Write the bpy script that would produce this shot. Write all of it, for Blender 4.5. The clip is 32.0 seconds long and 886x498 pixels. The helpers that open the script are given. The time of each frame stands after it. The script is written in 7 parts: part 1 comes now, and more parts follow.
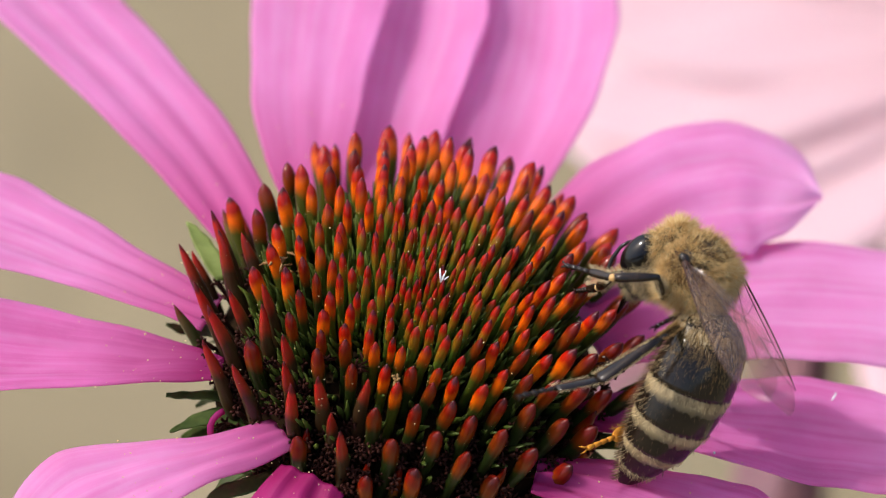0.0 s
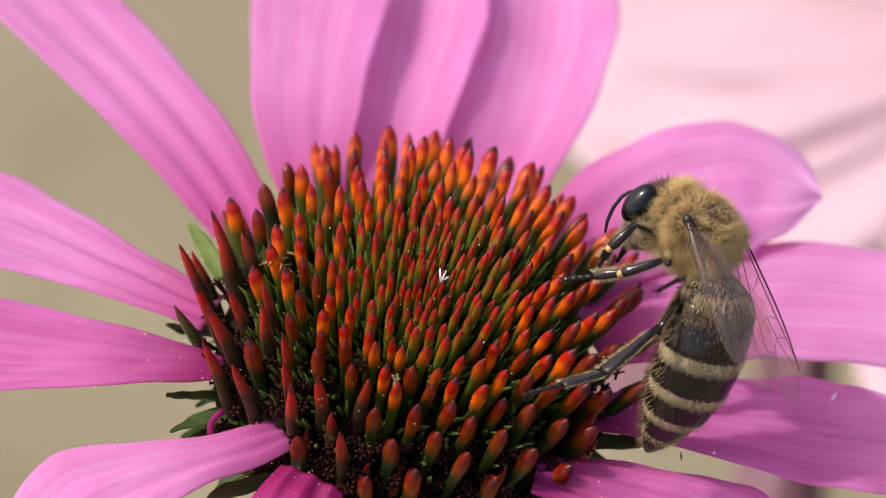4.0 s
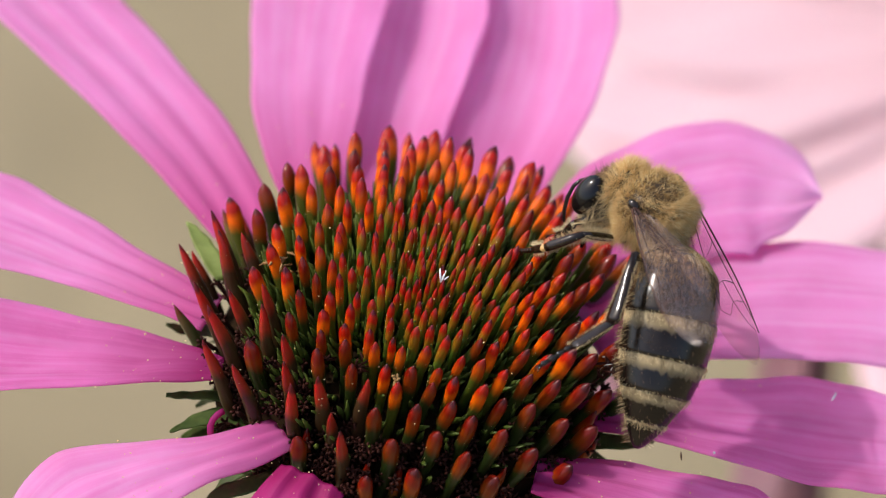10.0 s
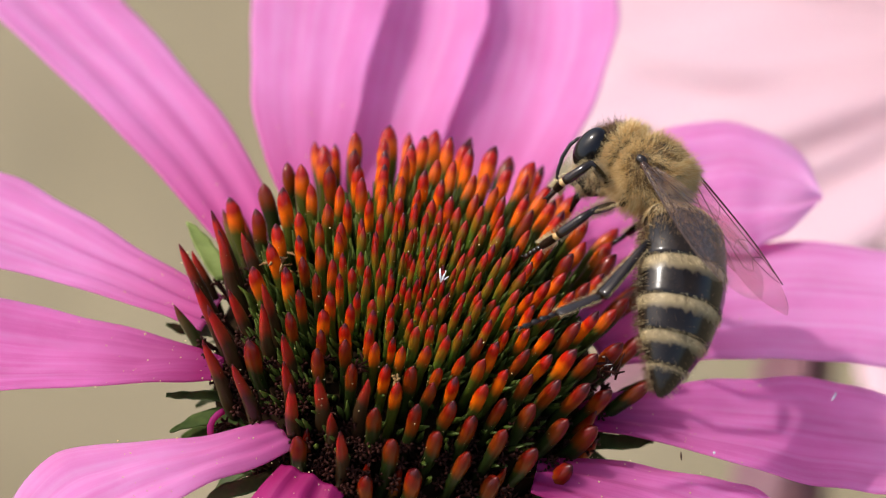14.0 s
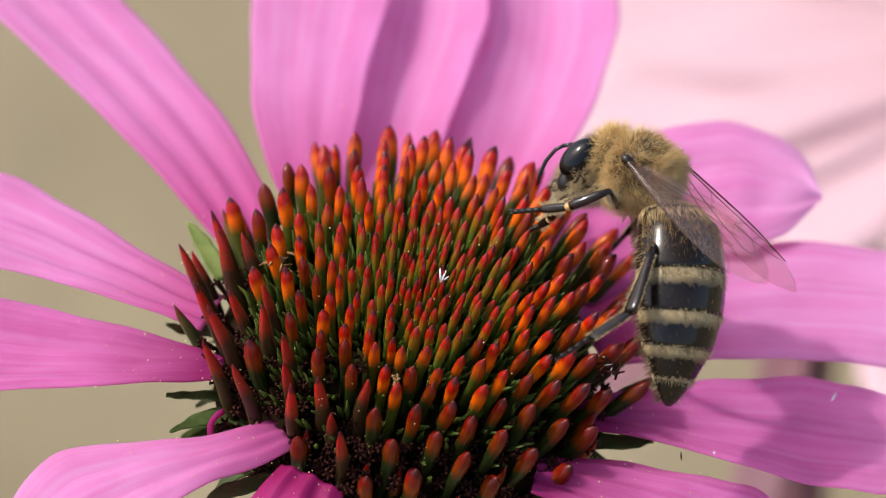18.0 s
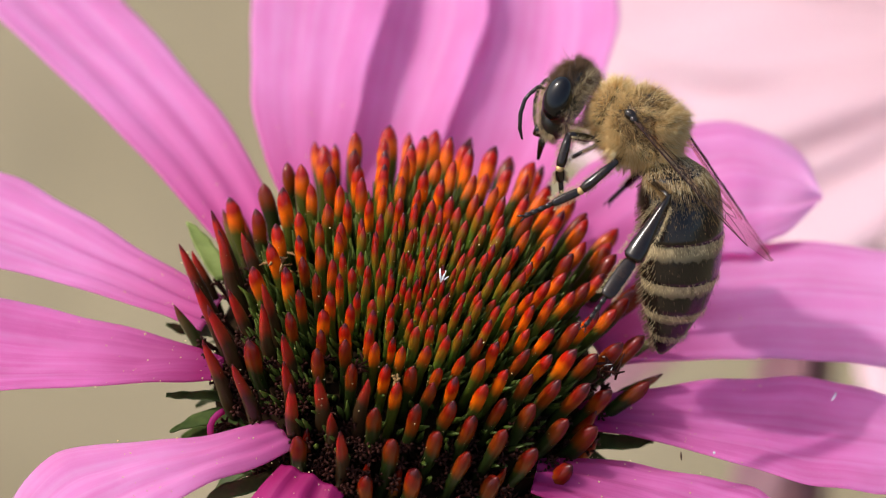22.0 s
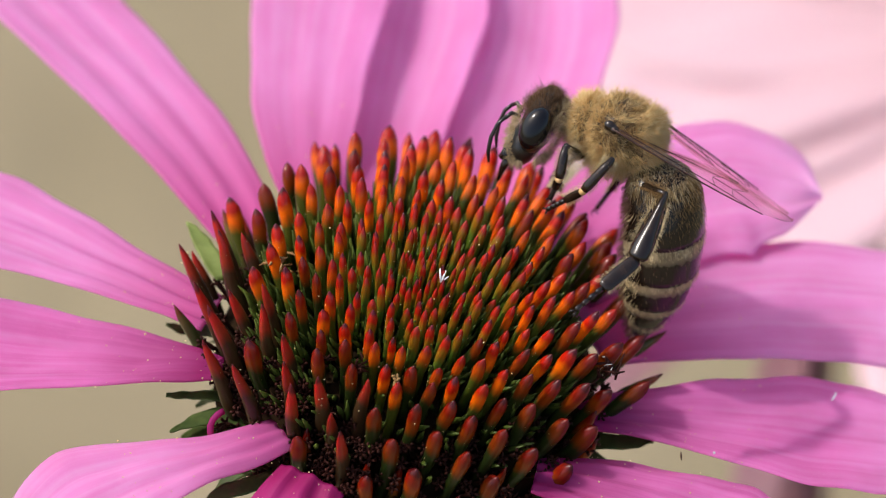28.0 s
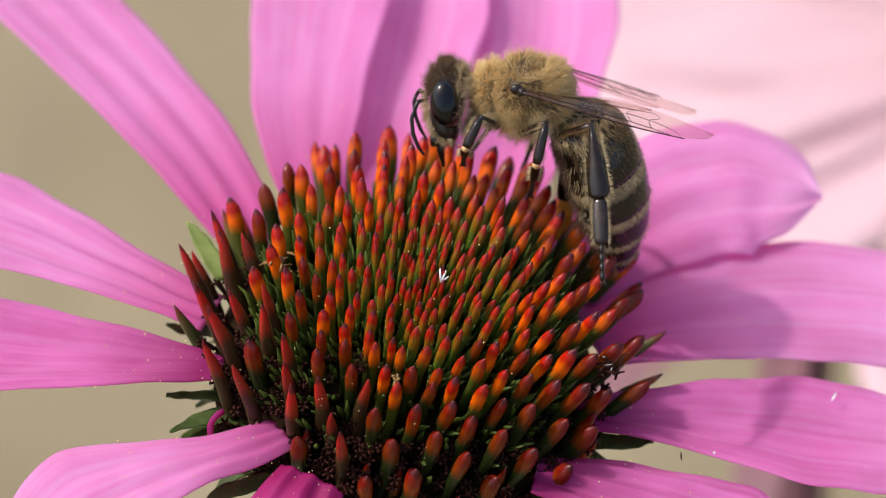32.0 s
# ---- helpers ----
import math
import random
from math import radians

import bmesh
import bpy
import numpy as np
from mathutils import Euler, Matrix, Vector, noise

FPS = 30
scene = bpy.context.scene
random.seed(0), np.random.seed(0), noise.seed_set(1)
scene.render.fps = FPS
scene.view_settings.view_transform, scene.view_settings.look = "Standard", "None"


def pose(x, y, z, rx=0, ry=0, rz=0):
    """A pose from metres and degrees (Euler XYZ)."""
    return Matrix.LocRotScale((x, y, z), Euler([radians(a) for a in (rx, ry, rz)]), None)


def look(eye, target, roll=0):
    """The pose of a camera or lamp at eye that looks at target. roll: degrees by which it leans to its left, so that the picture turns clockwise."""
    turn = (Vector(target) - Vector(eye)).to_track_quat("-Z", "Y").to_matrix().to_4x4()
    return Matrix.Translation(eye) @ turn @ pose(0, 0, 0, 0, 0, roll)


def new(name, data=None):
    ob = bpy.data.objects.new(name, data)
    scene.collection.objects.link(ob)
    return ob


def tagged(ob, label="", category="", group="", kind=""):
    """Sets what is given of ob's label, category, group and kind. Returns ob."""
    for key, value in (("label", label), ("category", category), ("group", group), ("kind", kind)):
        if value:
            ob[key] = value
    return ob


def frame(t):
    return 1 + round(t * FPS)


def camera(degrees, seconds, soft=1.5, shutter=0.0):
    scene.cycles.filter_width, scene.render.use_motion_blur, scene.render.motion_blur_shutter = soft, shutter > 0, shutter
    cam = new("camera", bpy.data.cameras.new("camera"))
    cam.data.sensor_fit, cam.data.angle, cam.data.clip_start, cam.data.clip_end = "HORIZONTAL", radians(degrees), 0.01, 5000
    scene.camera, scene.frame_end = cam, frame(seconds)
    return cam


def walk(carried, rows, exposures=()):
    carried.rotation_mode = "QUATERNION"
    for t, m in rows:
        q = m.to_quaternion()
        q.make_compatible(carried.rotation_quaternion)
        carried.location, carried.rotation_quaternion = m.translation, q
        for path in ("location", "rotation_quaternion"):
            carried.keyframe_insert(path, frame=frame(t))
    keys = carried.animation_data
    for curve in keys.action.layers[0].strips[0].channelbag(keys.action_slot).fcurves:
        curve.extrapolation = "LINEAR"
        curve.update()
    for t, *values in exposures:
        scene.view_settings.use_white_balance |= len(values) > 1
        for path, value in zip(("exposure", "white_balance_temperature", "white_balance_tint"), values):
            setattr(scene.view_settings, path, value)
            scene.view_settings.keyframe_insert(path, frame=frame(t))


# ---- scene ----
# ---- camera: a long macro lens on a tripod, 24 cm from the flower ----
MM = 0.001
TILT = radians(42)
EYE = Vector((0, -math.cos(TILT), math.sin(TILT))) * 0.242
cam = camera(10, 32.0, soft=1.1, shutter=0.5)
cam.data.dof.use_dof = True
cam.data.dof.focus_distance = 0.2371
cam.data.dof.aperture_fstop = 40.0
walk(cam, [(0, look(EYE, (0, 0, 0))), (32, look(EYE, (0, 0, 0)))], exposures=[(0, 0.69), (32, 0.69)])

# ---- sky and sun ----
SUN_FROM = Vector((-0.70, 0.09, 1.0)).normalized()
world = bpy.data.worlds.new("sky")
scene.world = world
world.use_nodes = True
sky = world.node_tree.nodes.new("ShaderNodeTexSky")
sky.sky_type, sky.sun_disc = "NISHITA", False
sky.sun_elevation = math.asin(SUN_FROM.z)
sky.sun_rotation = math.atan2(SUN_FROM.x, SUN_FROM.y)
sky.air_density, sky.dust_density, sky.ozone_density = 1.0, 3.4, 1.1
world.node_tree.links.new(sky.outputs[0], world.node_tree.nodes["Background"].inputs[0])
world.node_tree.nodes["Background"].inputs[1].default_value = 0.15
lamp = bpy.data.lights.new("sun", "SUN")
lamp.energy, lamp.angle, lamp.color = 2.0, radians(1.2), (1.0, 0.965, 0.925)
sun = new("sun", lamp)
sun.matrix_world = look(SUN_FROM * 2, (0, 0, 0))


# ---- materials ----
def material(name, rough=0.5, spec=0.4):
    m = bpy.data.materials.new(name)
    m.use_nodes = True
    nt = m.node_tree
    b = nt.nodes["Principled BSDF"]
    b.inputs["Roughness"].default_value = rough
    b.inputs["Specular IOR Level"].default_value = spec
    return m, nt, b


def add(nt, kind, **settings):
    n = nt.nodes.new(kind)
    for k, v in settings.items():
        n.inputs[k].default_value = v
    return n


def noise_tex(nt, scale, detail=4, coord="Object", stretch=None):
    tc = nt.nodes.new("ShaderNodeTexCoord")
    n = add(nt, "ShaderNodeTexNoise", Scale=scale, Detail=detail)
    if stretch:
        mp = nt.nodes.new("ShaderNodeMapping")
        mp.inputs["Scale"].default_value = stretch
        nt.links.new(tc.outputs[coord], mp.inputs[0])
        nt.links.new(mp.outputs[0], n.inputs["Vector"])
    else:
        nt.links.new(tc.outputs[coord], n.inputs["Vector"])
    return n


def ramp(nt, source, stops):
    r = nt.nodes.new("ShaderNodeValToRGB")
    el = r.color_ramp.elements
    while len(el) < len(stops):
        el.new(0.5)
    for e, (p, c) in zip(el, stops):
        e.position, e.color = p, (*c, 1)
    nt.links.new(source, r.inputs[0])
    return r


def bump(nt, b, height, strength, distance):
    n = add(nt, "ShaderNodeBump", Strength=strength, Distance=distance)
    nt.links.new(height, n.inputs["Height"])
    nt.links.new(n.outputs[0], b.inputs["Normal"])


def mix(nt, fac, a, b, mode="MIX"):
    n = nt.nodes.new("ShaderNodeMix")
    n.data_type, n.blend_type = "RGBA", mode
    for socket, v in ((n.inputs[0], fac), (n.inputs[6], a), (n.inputs[7], b)):
        if isinstance(v, (int, float)):
            socket.default_value = v
        elif isinstance(v, tuple):
            socket.default_value = (*v, 1)
        else:
            nt.links.new(v, socket)
    return n.outputs[2]


def thin(nt, b, colour, share):
    """Lets a share of the light through a thin tissue."""
    tl = nt.nodes.new("ShaderNodeBsdfTranslucent")
    nt.links.new(colour, tl.inputs[0])
    ms = nt.nodes.new("ShaderNodeMixShader")
    ms.inputs[0].default_value = share
    nt.links.new(b.outputs[0], ms.inputs[1])
    nt.links.new(tl.outputs[0], ms.inputs[2])
    nt.links.new(ms.outputs[0], nt.nodes["Material Output"].inputs[0])


def petal_material(name, deep, mid, pale, through_light):
    """Soft ray petal: veins run along its length (UV v), paler on the ridges, light shines through."""
    m, nt, b = material(name, 0.55, 0.25)
    uv = nt.nodes.new("ShaderNodeUVMap")
    sep = nt.nodes.new("ShaderNodeSeparateXYZ")
    nt.links.new(uv.outputs[0], sep.inputs[0])
    veins = noise_tex(nt, 1.0, 3, "UV", (17, 1.1, 1))
    cells = noise_tex(nt, 1.0, 5, "UV", (140, 90, 1))
    blotch = noise_tex(nt, 1.0, 3, "UV", (4, 5, 1))
    base = ramp(nt, sep.outputs[1], [(0.07, deep), (0.40, mid), (0.7, mid), (1.0, pale)])
    streak = ramp(nt, sep.outputs[1], [(0.07, deep), (0.28, mid), (0.5, pale)]).outputs[0]
    c = mix(nt, ramp(nt, veins.outputs[0], [(0.42, (0, 0, 0)), (0.66, (0.45, 0.45, 0.45))]).outputs[0], base.outputs[0], streak)
    c = mix(nt, ramp(nt, veins.outputs[0], [(0.34, (0.12, 0.12, 0.12)), (0.46, (0, 0, 0))]).outputs[0], c, deep)
    c = mix(nt, ramp(nt, blotch.outputs[0], [(0.4, (0, 0, 0)), (0.8, (0.35, 0.35, 0.35))]).outputs[0], c, deep)
    c = mix(nt, ramp(nt, cells.outputs[0], [(0.55, (0, 0, 0)), (0.75, (0.25, 0.25, 0.25))]).outputs[0], c, streak)
    nt.links.new(c, b.inputs["Base Color"])
    bump(nt, b, mix(nt, 0.25, veins.outputs[0], cells.outputs[0]), 0.25, 0.0002)
    thin(nt, b, mix(nt, 0.3, c, c, "MULTIPLY"), through_light)
    return m


M_PETAL = petal_material("mauve_petal", (0.50, 0.04, 0.24), (0.87, 0.285, 0.66), (0.94, 0.52, 0.845), 0.66)
M_LIGHT = petal_material("light_mauve_petal", (0.74, 0.17, 0.48), (0.91, 0.425, 0.765), (0.96, 0.65, 0.90), 0.66)
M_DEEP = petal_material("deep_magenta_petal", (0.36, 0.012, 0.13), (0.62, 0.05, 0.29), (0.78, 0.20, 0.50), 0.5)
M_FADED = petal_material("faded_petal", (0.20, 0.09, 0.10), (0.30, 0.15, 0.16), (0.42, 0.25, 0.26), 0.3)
M_PALE = petal_material("pale_pink_petal", (0.77, 0.52, 0.55), (0.83, 0.595, 0.63), (0.87, 0.70, 0.72), 0.45)


def floret_material(name, low, mid, high, tip):
    """Stiff pointed bract: green foot, orange shaft, dark red tip, by height along its own axis."""
    m, nt, b = material(name, 0.45, 0.1)
    tc = nt.nodes.new("ShaderNodeTexCoord")
    sep = nt.nodes.new("ShaderNodeSeparateXYZ")
    nt.links.new(tc.outputs["Generated"], sep.inputs[0])
    info = nt.nodes.new("ShaderNodeObjectInfo")
    grain = noise_tex(nt, 1800, 3, "Object", (1, 1, 0.25))
    w = add(nt, "ShaderNodeMath")
    w.operation = "MULTIPLY_ADD"
    nt.links.new(grain.outputs[0], w.inputs[0])
    w.inputs[1].default_value = 0.22
    nt.links.new(sep.outputs[2], w.inputs[2])
    r = add(nt, "ShaderNodeMath")
    r.operation = "MULTIPLY_ADD"
    nt.links.new(info.outputs["Random"], r.inputs[0])
    r.inputs[1].default_value = 0.14
    nt.links.new(w.outputs[0], r.inputs[2])
    q = add(nt, "ShaderNodeMath")
    q.operation = "MULTIPLY"
    nt.links.new(r.outputs[0], q.inputs[0])
    q.inputs[1].default_value = 0.8
    c = ramp(nt, q.outputs[0], [(0.60, low), (0.705, mid), (0.75, mid), (0.825, high), (0.89, high), (0.93, tip)]).outputs[0]
    hue = nt.nodes.new("ShaderNodeHueSaturation")
    vary = add(nt, "ShaderNodeMapRange")
    nt.links.new(info.outputs["Random"], vary.inputs[0])
    vary.inputs[3].default_value, vary.inputs[4].default_value = 0.65, 1.1
    nt.links.new(vary.outputs[0], hue.inputs["Value"])
    nt.links.new(c, hue.inputs["Color"])
    nt.links.new(hue.outputs[0], b.inputs["Base Color"])
    b.inputs["Coat Weight"].default_value = 0.45
    b.inputs["Coat Roughness"].default_value = 0.07
    b.inputs["Subsurface Weight"].default_value = 0.25
    b.inputs["Subsurface Radius"].default_value = (0.0006, 0.0002, 0.0001)
    bump(nt, b, grain.outputs[0], 0.4, 0.00008)
    nt.links.new(b.inputs["Normal"].links[0].from_socket, b.inputs["Coat Normal"])
    return m


M_FLORET = floret_material("orange_red_bract", (0.062, 0.070, 0.007), (0.72, 0.115, 0.001), (0.36, 0.007, 0.0005), (0.06, 0.002, 0.006))
M_YOUNG = floret_material("young_green_bract", (0.095, 0.150, 0.014), (0.24, 0.11, 0.006), (0.34, 0.010, 0.003), (0.10, 0.003, 0.010))
M_INNER = floret_material("red_bract", (0.075, 0.095, 0.009), (0.50, 0.070, 0.002), (0.30, 0.006, 0.002), (0.10, 0.003, 0.010))
M_OUTER = floret_material("outer_bract", (0.055, 0.026, 0.010), (0.30, 0.026, 0.009), (0.40, 0.014, 0.008), (0.10, 0.006, 0.008))

# the orange-red bract again, with the shade of the cone's front painted in
M_FRONT_SHADE = floret_material("shaded_red_bract", (0.020, 0.030, 0.005), (0.21, 0.030, 0.001), (0.17, 0.006, 0.001), (0.06, 0.003, 0.004))
M_OLIVE = floret_material("olive_bract", (0.07, 0.085, 0.02), (0.13, 0.10, 0.025), (0.20, 0.05, 0.02), (0.10, 0.03, 0.015))


def plain(name, a, b_, scale, rough=0.6, spec=0.3, bumps=0.4, depth=0.0001, glow=0.0):
    m, nt, b = material(name, rough, spec)
    n = noise_tex(nt, scale, 5)
    n2 = noise_tex(nt, scale * 0.17, 2)
    c = ramp(nt, n.outputs[0], [(0.3, a), (0.7, b_)])
    c = mix(nt, ramp(nt, n2.outputs[0], [(0.35, (0, 0, 0)), (0.75, (0.5, 0.5, 0.5))]).outputs[0], c.outputs[0], a)
    nt.links.new(c, b.inputs["Base Color"])
    bump(nt, b, n.outputs[0], bumps, depth)
    if glow:
        thin(nt, b, c, glow)
    return m


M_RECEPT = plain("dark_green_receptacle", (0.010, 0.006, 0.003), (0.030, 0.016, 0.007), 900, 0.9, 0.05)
M_CHAFF = plain("green_chaff", (0.040, 0.060, 0.008), (0.095, 0.130, 0.015), 900, 0.5)
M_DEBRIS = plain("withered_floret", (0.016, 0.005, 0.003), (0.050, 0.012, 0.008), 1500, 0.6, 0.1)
M_BROWN = plain("dry_brown", (0.12, 0.06, 0.02), (0.32, 0.19, 0.06), 1500, 0.6)
M_SEPAL = plain("green_bract", (0.05, 0.085, 0.02), (0.16, 0.22, 0.06), 700, 0.55, glow=0.5)
# sepal green made lighter: sunlight on the upright bract, put into its colour
M_SEPAL_LIT = plain("sunlit_green_bract", (0.18, 0.24, 0.05), (0.38, 0.46, 0.14), 700, 0.55, glow=0.5)
M_STEM = plain("green_stem", (0.05, 0.08, 0.02), (0.10, 0.15, 0.05), 400, 0.6)
M_POLLEN = plain("pollen", (0.75, 0.52, 0.2), (0.9, 0.8, 0.5), 2500, 0.7)
M_WHITE = plain("white_fibre", (0.75, 0.75, 0.72), (0.85, 0.85, 0.82), 2000, 0.5)
M_SOIL = plain("sandy_soil", (0.195, 0.156, 0.09), (0.262, 0.212, 0.128), 14, 0.9, 0.2, 0.8, 0.02)

M_CUTICLE = plain("black_cuticle", (0.006, 0.005, 0.004), (0.018, 0.012, 0.008), 1400, 0.28, 0.5, 0.25, 0.00005)
M_BODY = plain("brown_cuticle", (0.03, 0.019, 0.010), (0.09, 0.057, 0.026), 1400, 0.5, 0.3, 0.3, 0.00005)
M_ORANGE = plain("orange_pollen", (0.45, 0.16, 0.01), (0.70, 0.32, 0.03), 2500, 0.7)


def tergite_material():
    """Glossy dark plate; where UV v is below 1 it wears a velvety tan band with a ragged edge."""
    m, nt, b = material("banded_plate", 0.22, 0.38)
    uv = nt.nodes.new("ShaderNodeUVMap")
    sep = nt.nodes.new("ShaderNodeSeparateXYZ")
    nt.links.new(uv.outputs[0], sep.inputs[0])
    fine, coarse = noise_tex(nt, 3200, 4, "Object", (0.25, 1, 1)), noise_tex(nt, 900, 3)
    j = add(nt, "ShaderNodeMath")
    j.operation = "MULTIPLY_ADD"
    nt.links.new(fine.outputs[0], j.inputs[0])
    j.inputs[1].default_value = 1.2
    nt.links.new(sep.outputs[1], j.inputs[2])
    h = add(nt, "ShaderNodeMath")
    h.operation = "MULTIPLY"
    nt.links.new(j.outputs[0], h.inputs[0])
    h.inputs[1].default_value = 0.5
    band = ramp(nt, h.outputs[0], [(0.20, (0.2, 0.2, 0.2)), (0.40, (1, 1, 1)), (0.65, (1, 1, 1)), (0.92, (0, 0, 0))]).outputs[0]
    tan = ramp(nt, fine.outputs[0], [(0.3, (0.14, 0.10, 0.045)), (0.7, (0.48, 0.36, 0.19))]).outputs[0]
    dark = ramp(nt, coarse.outputs[0], [(0.3, (0.006, 0.004, 0.003)), (0.75, (0.022, 0.014, 0.008))]).outputs[0]
    nt.links.new(mix(nt, band, dark, tan), b.inputs["Base Color"])
    rough = add(nt, "ShaderNodeMapRange")
    nt.links.new(band, rough.inputs[0])
    rough.inputs[3].default_value, rough.inputs[4].default_value = 0.2, 0.6
    nt.links.new(rough.outputs[0], b.inputs["Roughness"])
    bump(nt, b, fine.outputs[0], 0.12, 0.00004)
    return m


M_TERGITE = tergite_material()
M_EYE = plain("glossy_eye", (0.003, 0.003, 0.003), (0.008, 0.006, 0.006), 9000, 0.14, 0.35, 0.1, 0.00001)
M_LEG = plain("dark_leg", (0.006, 0.004, 0.003), (0.024, 0.013, 0.007), 1800, 0.15, 0.42, 0.12, 0.00003)
M_JOINT = plain("amber_joint", (0.45, 0.25, 0.08), (0.65, 0.42, 0.18), 2000, 0.35)
M_VEIN = plain("wing_vein", (0.03, 0.012, 0.008), (0.08, 0.034, 0.02), 2000, 0.4)


def hair_material(name, a, b_, through_light=0.3):
    m, nt, b = material(name, 0.5, 0.35)
    geo = nt.nodes.new("ShaderNodeNewGeometry")
    c = ramp(nt, geo.outputs["Random Per Island"], [(0.1, a), (0.9, b_)]).outputs[0]
    nt.links.new(c, b.inputs["Base Color"])
    thin(nt, b, c, through_light)
    return m


M_FUR = hair_material("golden_fur", (0.72, 0.46, 0.16), (0.98, 0.82, 0.46), 0.4)
M_TANFUR = hair_material("tan_fur", (0.62, 0.46, 0.23), (0.95, 0.80, 0.50), 0.4)
M_DARKFUR = hair_material("dark_fur", (0.07, 0.038, 0.020), (0.28, 0.16, 0.08), 0.4)
M_BROWNFUR = hair_material("brown_fur", (0.20, 0.115, 0.038), (0.58, 0.37, 0.14), 0.35)
M_PALEFUR = hair_material("pale_fur", (0.40, 0.29, 0.14), (0.82, 0.68, 0.42), 0.4)
M_BRISTLE = hair_material("leg_bristle", (0.45, 0.32, 0.15), (0.85, 0.70, 0.42))


def wing_material():
    """Thin clear film, faintly smoky, that glints at grazing angles."""
    m, nt, b = material("wing_membrane", 0.3, 0.4)
    n = noise_tex(nt, 700, 3)
    nt.links.new(ramp(nt, n.outputs[0], [(0.3, (0.20, 0.11, 0.08)), (0.7, (0.36, 0.24, 0.18))]).outputs[0], b.inputs["Base Color"])
    tr = nt.nodes.new("ShaderNodeBsdfTransparent")
    tr.inputs[0].default_value = (0.955, 0.905, 0.885, 1)
    film = nt.nodes.new("ShaderNodeMixShader")
    film.inputs[0].default_value = 0.955
    nt.links.new(b.outputs[0], film.inputs[1])
    nt.links.new(tr.outputs[0], film.inputs[2])
    gloss = add(nt, "ShaderNodeBsdfGlossy", Roughness=0.16)
    ripple = add(nt, "ShaderNodeBump", Strength=0.5, Distance=0.00006)
    nt.links.new(n.outputs[0], ripple.inputs["Height"])
    nt.links.new(ripple.outputs[0], gloss.inputs["Normal"])
    ms = nt.nodes.new("ShaderNodeMixShader")
    ms.inputs[0].default_value = 0.03
    nt.links.new(film.outputs[0], ms.inputs[1])
    nt.links.new(gloss.outputs[0], ms.inputs[2])
    nt.links.new(ms.outputs[0], nt.nodes["Material Output"].inputs[0])
    return m


M_WING = wing_material()


# ---- mesh helpers (all lengths in millimetres until they become meshes) ----
def mesh_of(name, verts, faces, mats, indices=None, uvs=None, smooth=True):
    me = bpy.data.meshes.new(name)
    me.from_pydata([(x * MM, y * MM, z * MM) for x, y, z in verts], [], faces)
    for mt in mats:
        me.materials.append(mt)
    if indices:
        me.polygons.foreach_set("material_index", indices)
    me.polygons.foreach_set("use_smooth", [smooth] * len(faces))
    if uvs:
        layer = me.uv_layers.new(name="UVMap")
        for loop in me.loops:
            layer.data[loop.index].uv = uvs[loop.vertex_index]
    me.update()
    return me


def part(name, data, parent=None, label="", at=None, kind=""):
    ob = new(name, data)
    if parent is not None:
        ob.parent = parent
    if at is not None:
        ob.matrix_basis = at
    return tagged(ob, label, kind=kind)


def mm_pose(x, y, z, rx=0, ry=0, rz=0):
    return pose(x * MM, y * MM, z * MM, rx, ry, rz)


